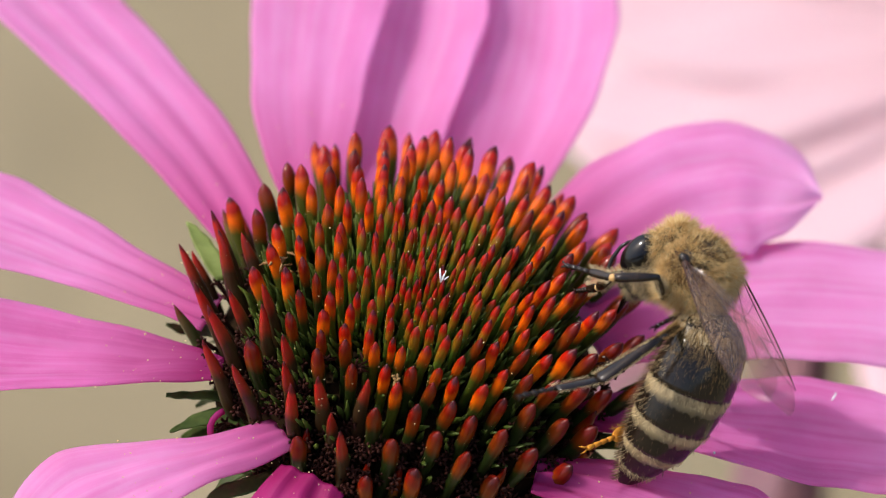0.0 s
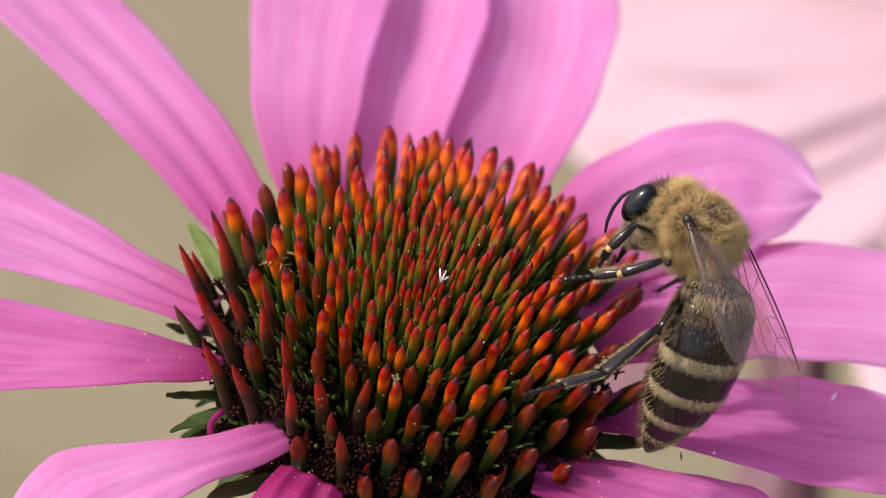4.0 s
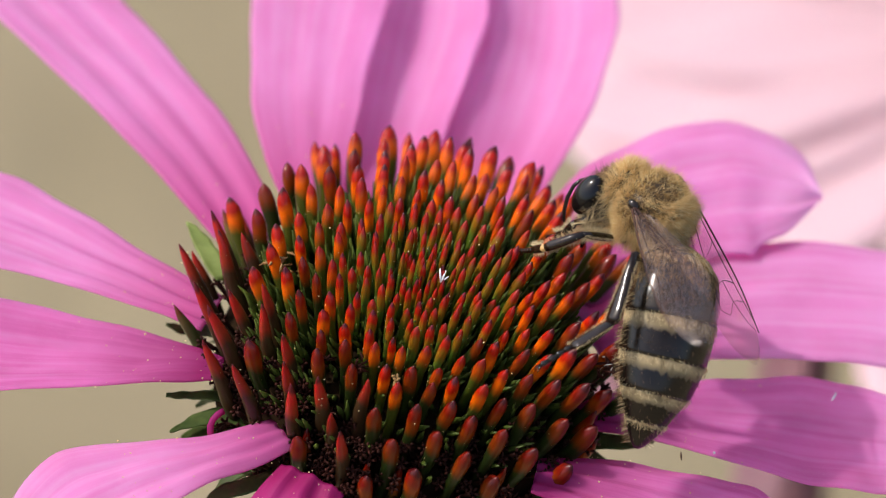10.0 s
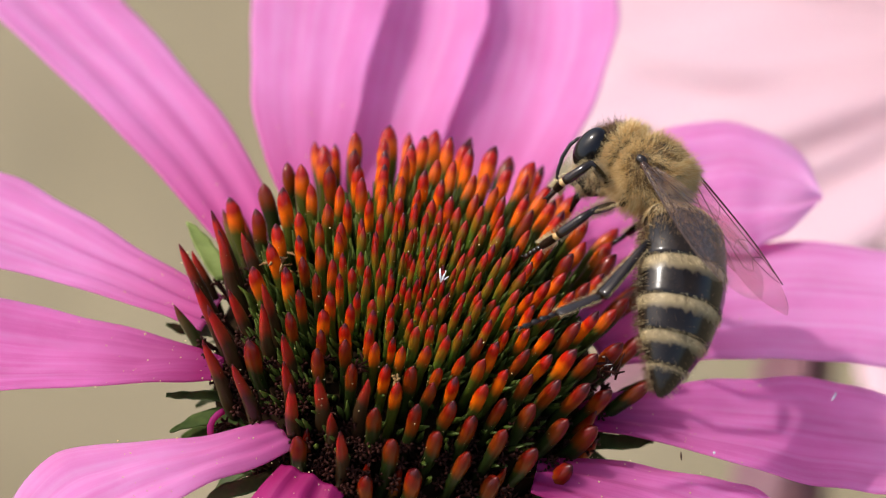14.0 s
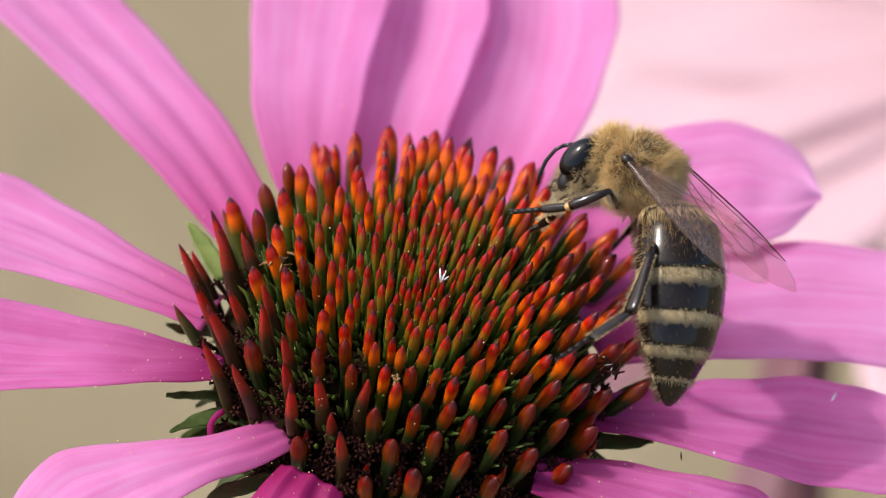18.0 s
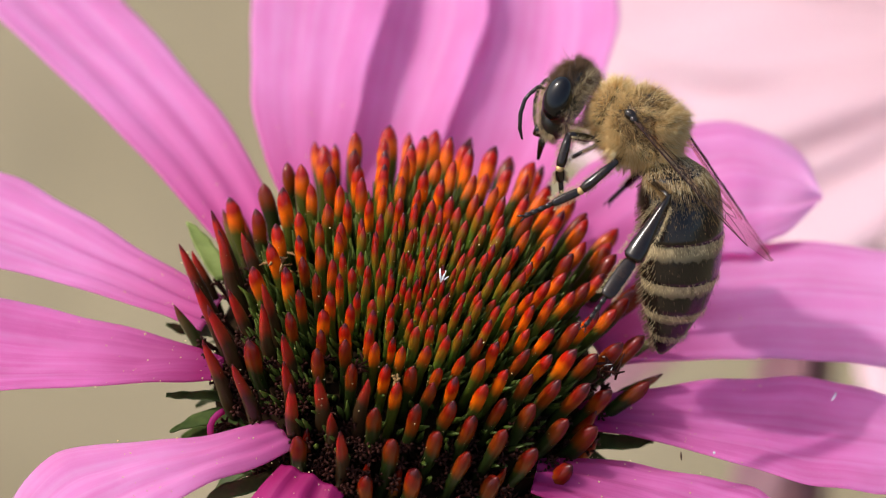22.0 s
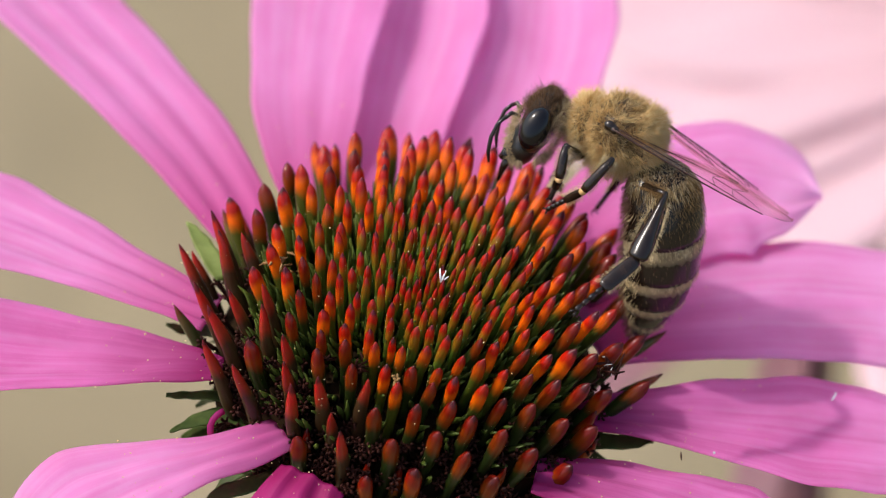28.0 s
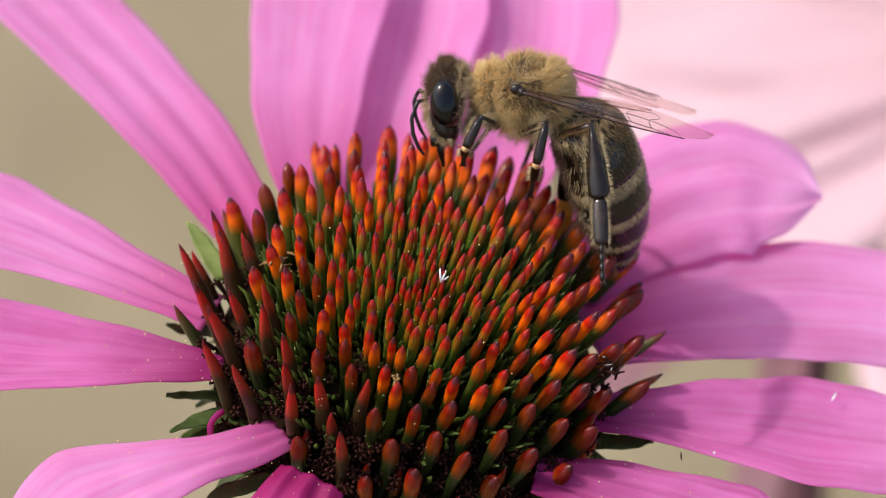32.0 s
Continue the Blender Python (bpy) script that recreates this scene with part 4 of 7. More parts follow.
def build_leg(which, side):
    """hip > femur, tibia, foot; every piece runs along its own x, its broad face looks along z."""
    rng = random.Random(7 + len(which) + side)
    fl, tl, al = LENGTHS[which]
    hip = HIPS[which]
    s = Shape()
    s.ball((0, -0.1 * side, 0.15), (0.3, 0.3, 0.36), 12, 8)
    leg = part("leg", s.mesh("leg", [M_LEG]), bee, which + " leg, shiny dark brown with pale bristles", mm_pose(hip[0], hip[1] * side, hip[2]))
    s = Shape()
    s.tube([(0, 0, 0), (fl * 0.3, 0, 0.02), (fl * 0.7, 0, 0.02), (fl, 0, 0)], [0.15, 0.2, 0.18, 0.14], 10)
    bristles(s, [(0, 0.15, 0), (fl, 0.12, 0)], 0.5, 90, rng, (0.8, 0))
    bristles(s, [(0, -0.15, 0), (fl, -0.12, 0)], 0.5, 90, rng, (-0.8, 0))
    bristles(s, [(0, 0, 0.16), (fl, 0, 0.13)], 0.4, 300 if which == "hind" else 120, rng, (0, 0.7))
    femur = part("femur", s.mesh("femur", [M_LEG, M_JOINT, M_BROWNFUR if which == "hind" else M_BRISTLE]), leg)
    s = Shape()
    if which == "hind":
        prof = [(0, 0.13), (0.2, 0.19), (0.5, 0.32), (0.8, 0.45), (0.95, 0.46), (1.0, 0.34)]
        rows = []
        for t, w in prof:
            rows.append([(t * tl, w * math.cos(a), 0.26 * math.sin(a) * (1 if math.sin(a) < 0 else 0.9 - 0.25 * math.cos(a) ** 2)) for a in (2 * math.pi * j / 14 for j in range(14))])
        s.rings(rows)
        for sg in (1, -1):
            bristles(s, [(0.1 * tl, 0.26 * sg, 0), (0.5 * tl, 0.43 * sg, 0), (tl, 0.52 * sg, 0)], 0.36, 130, rng, (0.9 * sg, 0.35), 0.35)
    else:
        s.tube([(0, 0, 0), (tl * 0.3, 0, 0.03), (tl * 0.8, 0, 0.02), (tl, 0, 0)], [0.14, 0.2, 0.23, 0.17], 10)
        bristles(s, [(0, 0.2, 0), (tl, 0.2, 0)], 0.35, 60, rng, (0.8, 0))
        bristles(s, [(0, -0.2, 0), (tl, -0.2, 0)], 0.35, 60, rng, (-0.8, 0))
        s.ball((tl, 0, 0), (0.19, 0.19, 0.19), 10, 6, None, 1)
    tibia = part("tibia", s.mesh("tibia", [M_LEG, M_JOINT, M_BRISTLE]), leg, "broad shiny shin with a fringe" if which == "hind" else "")
    s = Shape()
    base = al * (0.56 if which == "hind" else 0.5)
    bw = 0.36 if which == "hind" else 0.2
    rows = []
    for t, w in ((0, 0.55), (0.1, 0.9), (0.5, 1.0), (0.9, 0.92), (1.0, 0.6)):
        rows.append([(t * base, bw * w * math.cos(a), 0.11 * math.sin(a)) for a in (2 * math.pi * j / 12 for j in range(12))])
    s.rings(rows)
    x = base
    for k in range(4):
        ln = (al - base) / 4
        s.tube([(x, 0, 0), (x + ln * 0.8, 0, 0.02), (x + ln, 0, 0)], [0.09, 0.13, 0.08], 8)
        x += ln
    for sg in (1, -1):
        s.tube([(x, 0.03 * sg, 0), (x + 0.22, 0.12 * sg, 0), (x + 0.3, 0.16 * sg, -0.14)], [0.05, 0.04, 0.012], 6)
    bristles(s, [(0.1, bw * 0.8, 0), (base, bw * 0.8, 0)], 0.4, 70, rng, (0.8, 0), 0.6)
    bristles(s, [(0.1, -bw * 0.8, 0), (base, -bw * 0.8, 0)], 0.4, 70, rng, (-0.8, 0), 0.6)
    dusty = which == "hind" and side < 0
    foot = part("foot", s.mesh("foot", [M_ORANGE if dusty else M_LEG, M_JOINT, M_ORANGE if dusty else M_BRISTLE]), leg, "foot brush dusted with orange pollen" if dusty else "")
    return leg, femur, tibia, foot


LEGS = {(w, sd): build_leg(w, sd) for w in ("front", "mid", "hind") for sd in (1, -1)}
# far side legs hold one bent posture
for w, ways in (("front", ((0.2, -0.9, -0.3), (0.3, -0.5, -0.8), (0.5, 0, -0.8))), ("mid", ((-0.1, -0.9, -0.2), (0.1, -0.6, -0.8), (0.3, -0.3, -0.9)))):
    here = Vector((0, 0, 0))
    for ob, ln, way in zip(LEGS[(w, -1)][1:], LENGTHS[w], ways):
        way = Vector(way).normalized()
        ob.matrix_basis = Matrix.Translation(here * MM) @ way.to_track_quat("X", "Z").to_matrix().to_4x4()
        here = here + way * ln


def rows(table):
    return [(t, mm_pose(*p)) for t, *p in table]


def motions():
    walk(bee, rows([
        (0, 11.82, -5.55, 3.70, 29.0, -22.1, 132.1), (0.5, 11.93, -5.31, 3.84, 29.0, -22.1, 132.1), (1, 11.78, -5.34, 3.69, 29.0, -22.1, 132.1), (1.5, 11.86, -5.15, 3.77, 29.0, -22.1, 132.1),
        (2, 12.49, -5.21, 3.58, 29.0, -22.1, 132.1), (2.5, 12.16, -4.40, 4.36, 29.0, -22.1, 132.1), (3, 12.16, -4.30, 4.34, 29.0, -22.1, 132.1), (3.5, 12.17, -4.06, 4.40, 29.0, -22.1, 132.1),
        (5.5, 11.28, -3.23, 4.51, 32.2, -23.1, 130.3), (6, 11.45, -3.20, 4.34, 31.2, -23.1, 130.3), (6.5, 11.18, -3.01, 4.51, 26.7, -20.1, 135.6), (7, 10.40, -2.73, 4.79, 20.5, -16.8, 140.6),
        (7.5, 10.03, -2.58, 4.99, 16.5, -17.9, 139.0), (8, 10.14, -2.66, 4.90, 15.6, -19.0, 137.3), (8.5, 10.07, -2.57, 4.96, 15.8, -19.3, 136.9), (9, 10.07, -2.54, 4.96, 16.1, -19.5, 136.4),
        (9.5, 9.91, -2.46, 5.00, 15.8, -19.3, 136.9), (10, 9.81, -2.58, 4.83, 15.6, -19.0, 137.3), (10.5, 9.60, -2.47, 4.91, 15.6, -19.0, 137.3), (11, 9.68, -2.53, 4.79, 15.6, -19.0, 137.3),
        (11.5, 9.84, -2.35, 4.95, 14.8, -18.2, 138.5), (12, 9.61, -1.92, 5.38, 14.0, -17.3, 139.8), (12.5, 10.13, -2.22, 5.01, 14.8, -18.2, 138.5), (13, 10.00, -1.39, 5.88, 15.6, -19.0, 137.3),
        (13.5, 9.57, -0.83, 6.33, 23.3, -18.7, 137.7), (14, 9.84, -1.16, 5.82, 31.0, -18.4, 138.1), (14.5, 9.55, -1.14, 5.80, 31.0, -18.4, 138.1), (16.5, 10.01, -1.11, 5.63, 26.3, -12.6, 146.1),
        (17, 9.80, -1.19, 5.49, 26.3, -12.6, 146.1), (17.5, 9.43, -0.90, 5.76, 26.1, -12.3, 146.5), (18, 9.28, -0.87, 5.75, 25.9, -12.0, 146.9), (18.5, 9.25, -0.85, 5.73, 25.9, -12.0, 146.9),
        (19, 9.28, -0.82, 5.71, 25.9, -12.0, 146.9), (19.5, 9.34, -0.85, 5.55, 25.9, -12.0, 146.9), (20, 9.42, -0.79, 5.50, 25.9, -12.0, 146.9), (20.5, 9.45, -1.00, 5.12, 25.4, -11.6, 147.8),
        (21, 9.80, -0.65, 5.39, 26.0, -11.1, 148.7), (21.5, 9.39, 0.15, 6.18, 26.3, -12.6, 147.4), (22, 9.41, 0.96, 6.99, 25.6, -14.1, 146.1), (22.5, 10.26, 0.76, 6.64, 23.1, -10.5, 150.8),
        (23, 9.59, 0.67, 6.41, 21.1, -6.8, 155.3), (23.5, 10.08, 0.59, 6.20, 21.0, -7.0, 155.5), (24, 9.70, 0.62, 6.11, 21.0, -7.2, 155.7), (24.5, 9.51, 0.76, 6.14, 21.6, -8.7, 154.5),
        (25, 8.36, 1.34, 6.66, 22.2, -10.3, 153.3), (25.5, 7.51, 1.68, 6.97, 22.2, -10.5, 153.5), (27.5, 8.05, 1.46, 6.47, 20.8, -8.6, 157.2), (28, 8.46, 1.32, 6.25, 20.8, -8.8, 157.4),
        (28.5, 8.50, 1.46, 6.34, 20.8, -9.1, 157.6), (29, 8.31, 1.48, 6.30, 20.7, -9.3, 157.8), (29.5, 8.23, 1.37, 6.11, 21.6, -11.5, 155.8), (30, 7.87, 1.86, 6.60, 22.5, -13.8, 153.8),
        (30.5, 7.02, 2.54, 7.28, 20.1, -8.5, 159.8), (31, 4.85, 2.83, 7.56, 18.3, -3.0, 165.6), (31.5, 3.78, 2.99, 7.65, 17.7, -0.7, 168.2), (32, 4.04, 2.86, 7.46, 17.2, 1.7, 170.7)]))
    walk(head, rows([
        (0, 0.53, -0.07, -1.18, -2.8, 8.4, -19.3), (0.5, 0.68, -0.05, -1.18, -2.3, 7.6, -19.3), (1, 0.77, -0.05, -1.13, -1.7, 6.8, -19.4), (1.5, 0.80, -0.07, -1.02, -2.0, 7.2, -19.4),
        (2, 0.84, -0.09, -0.90, -2.3, 7.6, -19.3), (2.5, 0.81, -0.11, -0.83, -2.0, 7.2, -19.4), (3, 0.86, -0.11, -0.69, -1.7, 6.8, -19.4), (3.5, 0.96, -0.04, -0.98, -1.7, 6.8, -19.4),
        (5.5, 1.02, -0.08, -0.60, -4.9, 10.2, -19.5), (6, 1.15, -0.03, -0.62, -4.9, 10.2, -19.5), (6.5, 0.94, -0.01, -0.91, -3.4, 8.2, -19.5), (7, 0.97, 0.09, -1.15, -2.0, 6.1, -19.6),
        (7.5, 0.89, 0.18, -1.17, -1.4, 6.4, -19.4), (8, 0.80, 0.21, -1.18, -0.8, 6.6, -19.2), (8.5, 0.78, 0.20, -1.12, -1.1, 7.1, -19.2), (9, 0.77, 0.18, -1.05, -1.4, 7.5, -19.1),
        (9.5, 0.79, 0.19, -1.02, -1.1, 7.1, -19.2), (10, 0.80, 0.19, -1.00, -0.8, 6.6, -19.2), (10.5, 0.74, 0.13, -0.86, 0.3, 5.0, -19.5), (11, 0.69, 0.07, -0.71, 1.4, 3.4, -19.7),
        (11.5, 0.67, 0.03, -0.61, 1.7, 3.0, -19.8), (12, 0.65, -0.01, -0.51, 2.0, 2.6, -19.9), (12.5, 0.63, -0.03, -0.53, 3.4, 0.6, -20.2), (13, 0.61, -0.05, -0.52, 4.8, -1.4, -20.7),
        (13.5, 0.81, -0.08, -0.63, 0.8, 2.0, -19.9), (14, 1.07, -0.10, -0.80, -3.2, 5.6, -20.0), (14.5, 1.04, -0.11, -0.79, -3.2, 5.6, -20.0), (16.5, 1.28, -0.05, -1.00, 2.0, -1.8, -20.1),
        (17, 1.24, -0.06, -1.00, 2.0, -1.8, -20.1), (17.5, 1.07, -0.05, -1.22, 4.6, -5.4, -20.4), (18, 1.01, -0.02, -1.29, 7.2, -9.1, -20.9), (18.5, 0.96, 0.01, -1.35, 7.2, -9.1, -20.9),
        (19, 0.92, 0.03, -1.40, 7.2, -9.1, -20.9), (19.5, 0.94, -0.00, -1.30, 7.0, -8.7, -20.8), (20, 0.97, -0.02, -1.21, 6.7, -8.3, -20.8), (20.5, 1.48, 0.02, -0.92, 2.7, -4.7, -10.1),
        (21, 2.17, 0.09, -0.56, 0.4, -0.0, 0.4), (21.5, 2.41, 0.09, -0.13, -0.4, 5.2, 2.9), (22, 2.51, 0.12, -0.51, -0.7, 10.4, 5.6), (22.5, 2.36, 0.04, 0.20, -0.5, 13.3, 8.0),
        (23, 2.53, 0.18, -0.66, -0.1, 16.1, 10.5), (23.5, 2.45, 0.09, -0.01, 0.2, 11.1, 10.0), (24, 2.41, 0.13, -0.55, 0.5, 6.2, 9.4), (24.5, 2.54, 0.09, 0.02, 0.7, 3.7, 9.1),
        (25, 2.68, 0.17, -0.66, 0.8, 1.2, 8.7), (25.5, 2.53, 0.17, -0.86, 0.8, 1.3, 8.5), (27.5, 2.27, 0.20, -1.17, 1.4, -8.6, 6.9), (28, 2.55, 0.25, -1.08, 1.4, -8.6, 6.7),
        (28.5, 2.50, 0.26, -1.15, 1.3, -6.6, 6.7), (29, 2.58, 0.29, -1.14, 1.2, -4.6, 6.7), (29.5, 2.54, 0.22, -1.04, 0.9, -0.1, 6.9), (30, 2.32, 0.11, -0.77, 0.8, 4.4, 7.1),
        (30.5, 2.47, 0.05, -0.17, 0.7, 7.9, 7.2), (31, 2.53, 0.07, -0.41, 0.6, 11.4, 7.3), (31.5, 2.45, 0.04, -0.25, 0.7, 8.9, 7.0), (32, 2.51, 0.05, -0.37, 0.8, 6.4, 6.6)]))
    walk(abdomen, rows([
        (0, -1.55, 0.00, -0.55, 3.0, -58.6, -18.1), (0.5, -1.55, 0.00, -0.55, 4.0, -55.9, -19.6), (1, -1.55, 0.00, -0.55, -1.8, -60.5, -11.2), (1.5, -1.55, 0.00, -0.55, -0.9, -56.4, -12.6),
        (2, -1.55, 0.00, -0.55, 1.5, -56.9, -16.0), (2.5, -1.55, 0.00, -0.55, -3.3, -58.5, -9.0), (3, -1.55, 0.00, -0.55, -0.6, -58.3, -12.9), (3.5, -1.55, 0.00, -0.55, -3.3, -57.1, -8.9),
        (5.5, -1.55, 0.00, -0.55, -9.8, -48.7, -1.2), (6, -1.55, 0.00, -0.55, -5.0, -47.1, -7.3), (6.5, -1.55, 0.00, -0.55, 1.8, -46.3, -20.9), (7, -1.55, 0.00, -0.55, 12.3, -40.8, -36.9),
        (7.5, -1.55, 0.00, -0.55, 15.0, -29.1, -41.7), (8, -1.55, 0.00, -0.55, 12.8, -21.5, -42.2), (8.5, -1.55, 0.00, -0.55, 11.3, -25.9, -40.5), (9, -1.55, 0.00, -0.55, 8.4, -33.4, -36.5),
        (9.5, -1.55, 0.00, -0.55, 9.8, -29.8, -38.4), (10, -1.55, 0.00, -0.55, 10.4, -27.9, -39.2), (10.5, -1.55, 0.00, -0.55, 10.7, -25.1, -39.4), (11, -1.55, 0.00, -0.55, 10.5, -23.0, -39.1),
        (11.5, -1.55, 0.00, -0.55, 8.9, -26.7, -36.7), (12, -1.55, 0.00, -0.55, 5.8, -33.3, -32.2), (12.5, -1.55, 0.00, -0.55, 4.5, -32.4, -30.4), (13, -1.55, 0.00, -0.55, 3.2, -31.6, -28.7),
        (13.5, -1.55, 0.00, -0.55, 7.7, -21.1, -35.8), (14, -1.55, 0.00, -0.55, 8.5, -19.6, -37.6), (14.5, -1.55, 0.00, -0.55, 8.5, -19.6, -37.6), (16.5, -1.55, 0.00, -0.55, 11.8, -28.6, -39.6),
        (17, -1.55, 0.00, -0.55, 11.7, -28.8, -39.5), (17.5, -1.55, 0.00, -0.55, 9.1, -31.4, -36.8), (18, -1.55, 0.00, -0.55, 5.5, -34.8, -33.0), (18.5, -1.55, 0.00, -0.55, 4.6, -34.8, -31.9),
        (19, -1.55, 0.00, -0.55, 3.6, -34.6, -30.8), (19.5, -1.55, 0.00, -0.55, 4.3, -34.0, -31.6), (20, -1.55, 0.00, -0.55, 5.0, -33.4, -32.3), (20.5, -1.55, 0.00, -0.55, 8.6, -35.0, -32.7),
        (21, -1.55, 0.00, -0.55, 11.3, -36.8, -32.7), (21.5, -1.55, 0.00, -0.55, 2.1, -46.8, -19.0), (22, -1.55, 0.00, -0.55, -9.6, -51.7, -0.4), (22.5, -1.55, 0.00, -0.55, -16.4, -61.0, 7.2),
        (23, -1.55, 0.00, -0.55, -26.3, -68.7, 17.0), (23.5, -1.55, 0.00, -0.55, -31.4, -68.3, 22.5), (24, -1.55, 0.00, -0.55, -36.2, -67.8, 27.7), (24.5, -1.55, 0.00, -0.55, -28.1, -62.0, 19.4),
        (25, -1.55, 0.00, -0.55, -21.8, -56.2, 12.6), (25.5, -1.55, 0.00, -0.55, -21.5, -56.1, 12.1), (27.5, -1.55, 0.00, -0.55, -21.0, -66.0, 8.8), (28, -1.55, 0.00, -0.55, -20.7, -65.9, 8.1),
        (28.5, -1.55, 0.00, -0.55, -18.7, -65.3, 5.7), (29, -1.55, 0.00, -0.55, -16.8, -64.7, 3.2), (29.5, -1.55, 0.00, -0.55, -16.1, -56.2, 5.2), (30, -1.55, 0.00, -0.55, -13.4, -47.2, 4.4),
        (30.5, -1.55, 0.00, -0.55, -14.0, -51.5, 6.7), (31, -1.55, 0.00, -0.55, -14.0, -55.0, 7.4), (31.5, -1.55, 0.00, -0.55, -21.4, -57.4, 12.9), (32, -1.55, 0.00, -0.55, -28.5, -59.4, 18.1)]))
    walk(wing_left, rows([
        (0, 0.15, 1.85, 0.75, 32.5, -4.6, 148.2), (0.5, 0.15, 1.85, 0.75, 32.1, -2.6, 148.7), (1, 0.15, 1.85, 0.75, 31.7, -0.6, 149.4), (1.5, 0.15, 1.85, 0.75, 31.4, 1.5, 150.1),
        (2, 0.15, 1.85, 0.75, 31.1, 3.7, 150.8), (2.5, 0.15, 1.85, 0.75, 31.1, 4.1, 151.2), (3, 0.15, 1.85, 0.75, 31.0, 4.3, 151.5), (3.5, 0.15, 1.85, 0.75, 31.3, 4.7, 153.3),
        (5.5, 0.15, 1.85, 0.75, 32.6, 5.8, 163.3), (6, 0.15, 1.85, 0.75, 32.8, 6.3, 165.9), (6.5, 0.15, 1.85, 0.75, 31.3, 6.0, 155.9), (7, 0.15, 1.85, 0.75, 29.7, 4.6, 147.8),
        (7.5, 0.15, 1.85, 0.75, 30.5, -2.7, 145.3), (8, 0.15, 1.85, 0.75, 31.5, -8.2, 143.3), (8.5, 0.15, 1.85, 0.75, 31.3, -7.9, 143.4), (9, 0.15, 1.85, 0.75, 31.2, -7.4, 143.6),
        (9.5, 0.15, 1.85, 0.75, 30.8, -6.6, 143.1), (10, 0.15, 1.85, 0.75, 30.4, -5.8, 142.7), (10.5, 0.15, 1.85, 0.75, 30.1, -3.5, 144.3), (11, 0.15, 1.85, 0.75, 29.9, -1.2, 145.9),
        (11.5, 0.15, 1.85, 0.75, 29.4, 2.1, 146.7), (12, 0.15, 1.85, 0.75, 28.9, 5.8, 147.7), (12.5, 0.15, 1.85, 0.75, 29.3, 0.7, 145.8), (13, 0.15, 1.85, 0.75, 29.8, -3.6, 144.3),
        (13.5, 0.15, 1.85, 0.75, 30.6, -1.0, 150.6), (14, 0.15, 1.85, 0.75, 31.6, 0.4, 157.9), (14.5, 0.15, 1.85, 0.75, 31.8, 0.4, 159.5), (16.5, 0.15, 1.85, 0.75, 30.9, 9.0, 162.0),
        (17, 0.15, 1.85, 0.75, 31.1, 9.4, 164.1), (17.5, 0.15, 1.85, 0.75, 30.8, 5.9, 160.5), (18, 0.15, 1.85, 0.75, 30.7, 2.7, 157.7), (18.5, 0.15, 1.85, 0.75, 30.4, 2.2, 155.8),
        (19, 0.15, 1.85, 0.75, 30.1, 1.8, 154.0), (19.5, 0.15, 1.85, 0.75, 30.2, 4.5, 157.1), (20, 0.15, 1.85, 0.75, 30.4, 7.4, 160.6), (20.5, 0.15, 1.85, 0.75, 30.7, 11.5, 164.5),
        (21, 0.15, 1.85, 0.75, 31.5, 17.3, 171.6), (21.5, 0.15, 1.85, 0.75, 13.5, 13.0, 169.4), (22, 0.15, 1.85, 0.75, -2.9, 20.2, -164.4), (22.5, 0.15, 1.85, 0.75, -2.6, 21.4, -160.6),
        (23, 0.15, 1.85, 0.75, -1.4, 21.6, -159.1), (23.5, 0.15, 1.85, 0.75, -1.6, 20.7, -161.0), (24, 0.15, 1.85, 0.75, -1.8, 19.9, -162.9), (24.5, 0.15, 1.85, 0.75, -1.9, 17.2, -163.9),
        (25, 0.15, 1.85, 0.75, -2.1, 14.3, -165.2), (25.5, 0.15, 1.85, 0.75, -2.0, 13.4, -165.1), (27.5, 0.15, 1.85, 0.75, -1.8, 13.0, -167.9), (28, 0.15, 1.85, 0.75, -1.7, 11.9, -168.4),
        (28.5, 0.15, 1.85, 0.75, -1.8, 11.5, -169.5), (29, 0.15, 1.85, 0.75, -1.9, 11.2, -170.5), (29.5, 0.15, 1.85, 0.75, -2.1, 10.5, -173.3), (30, 0.15, 1.85, 0.75, -2.1, 9.1, -177.8),
        (30.5, 0.15, 1.85, 0.75, -1.2, 12.3, -176.0), (31, 0.15, 1.85, 0.75, -0.6, 13.6, -179.0), (31.5, 0.15, 1.85, 0.75, 1.7, 15.6, -170.7), (32, 0.15, 1.85, 0.75, 3.4, 15.5, -167.3)]))
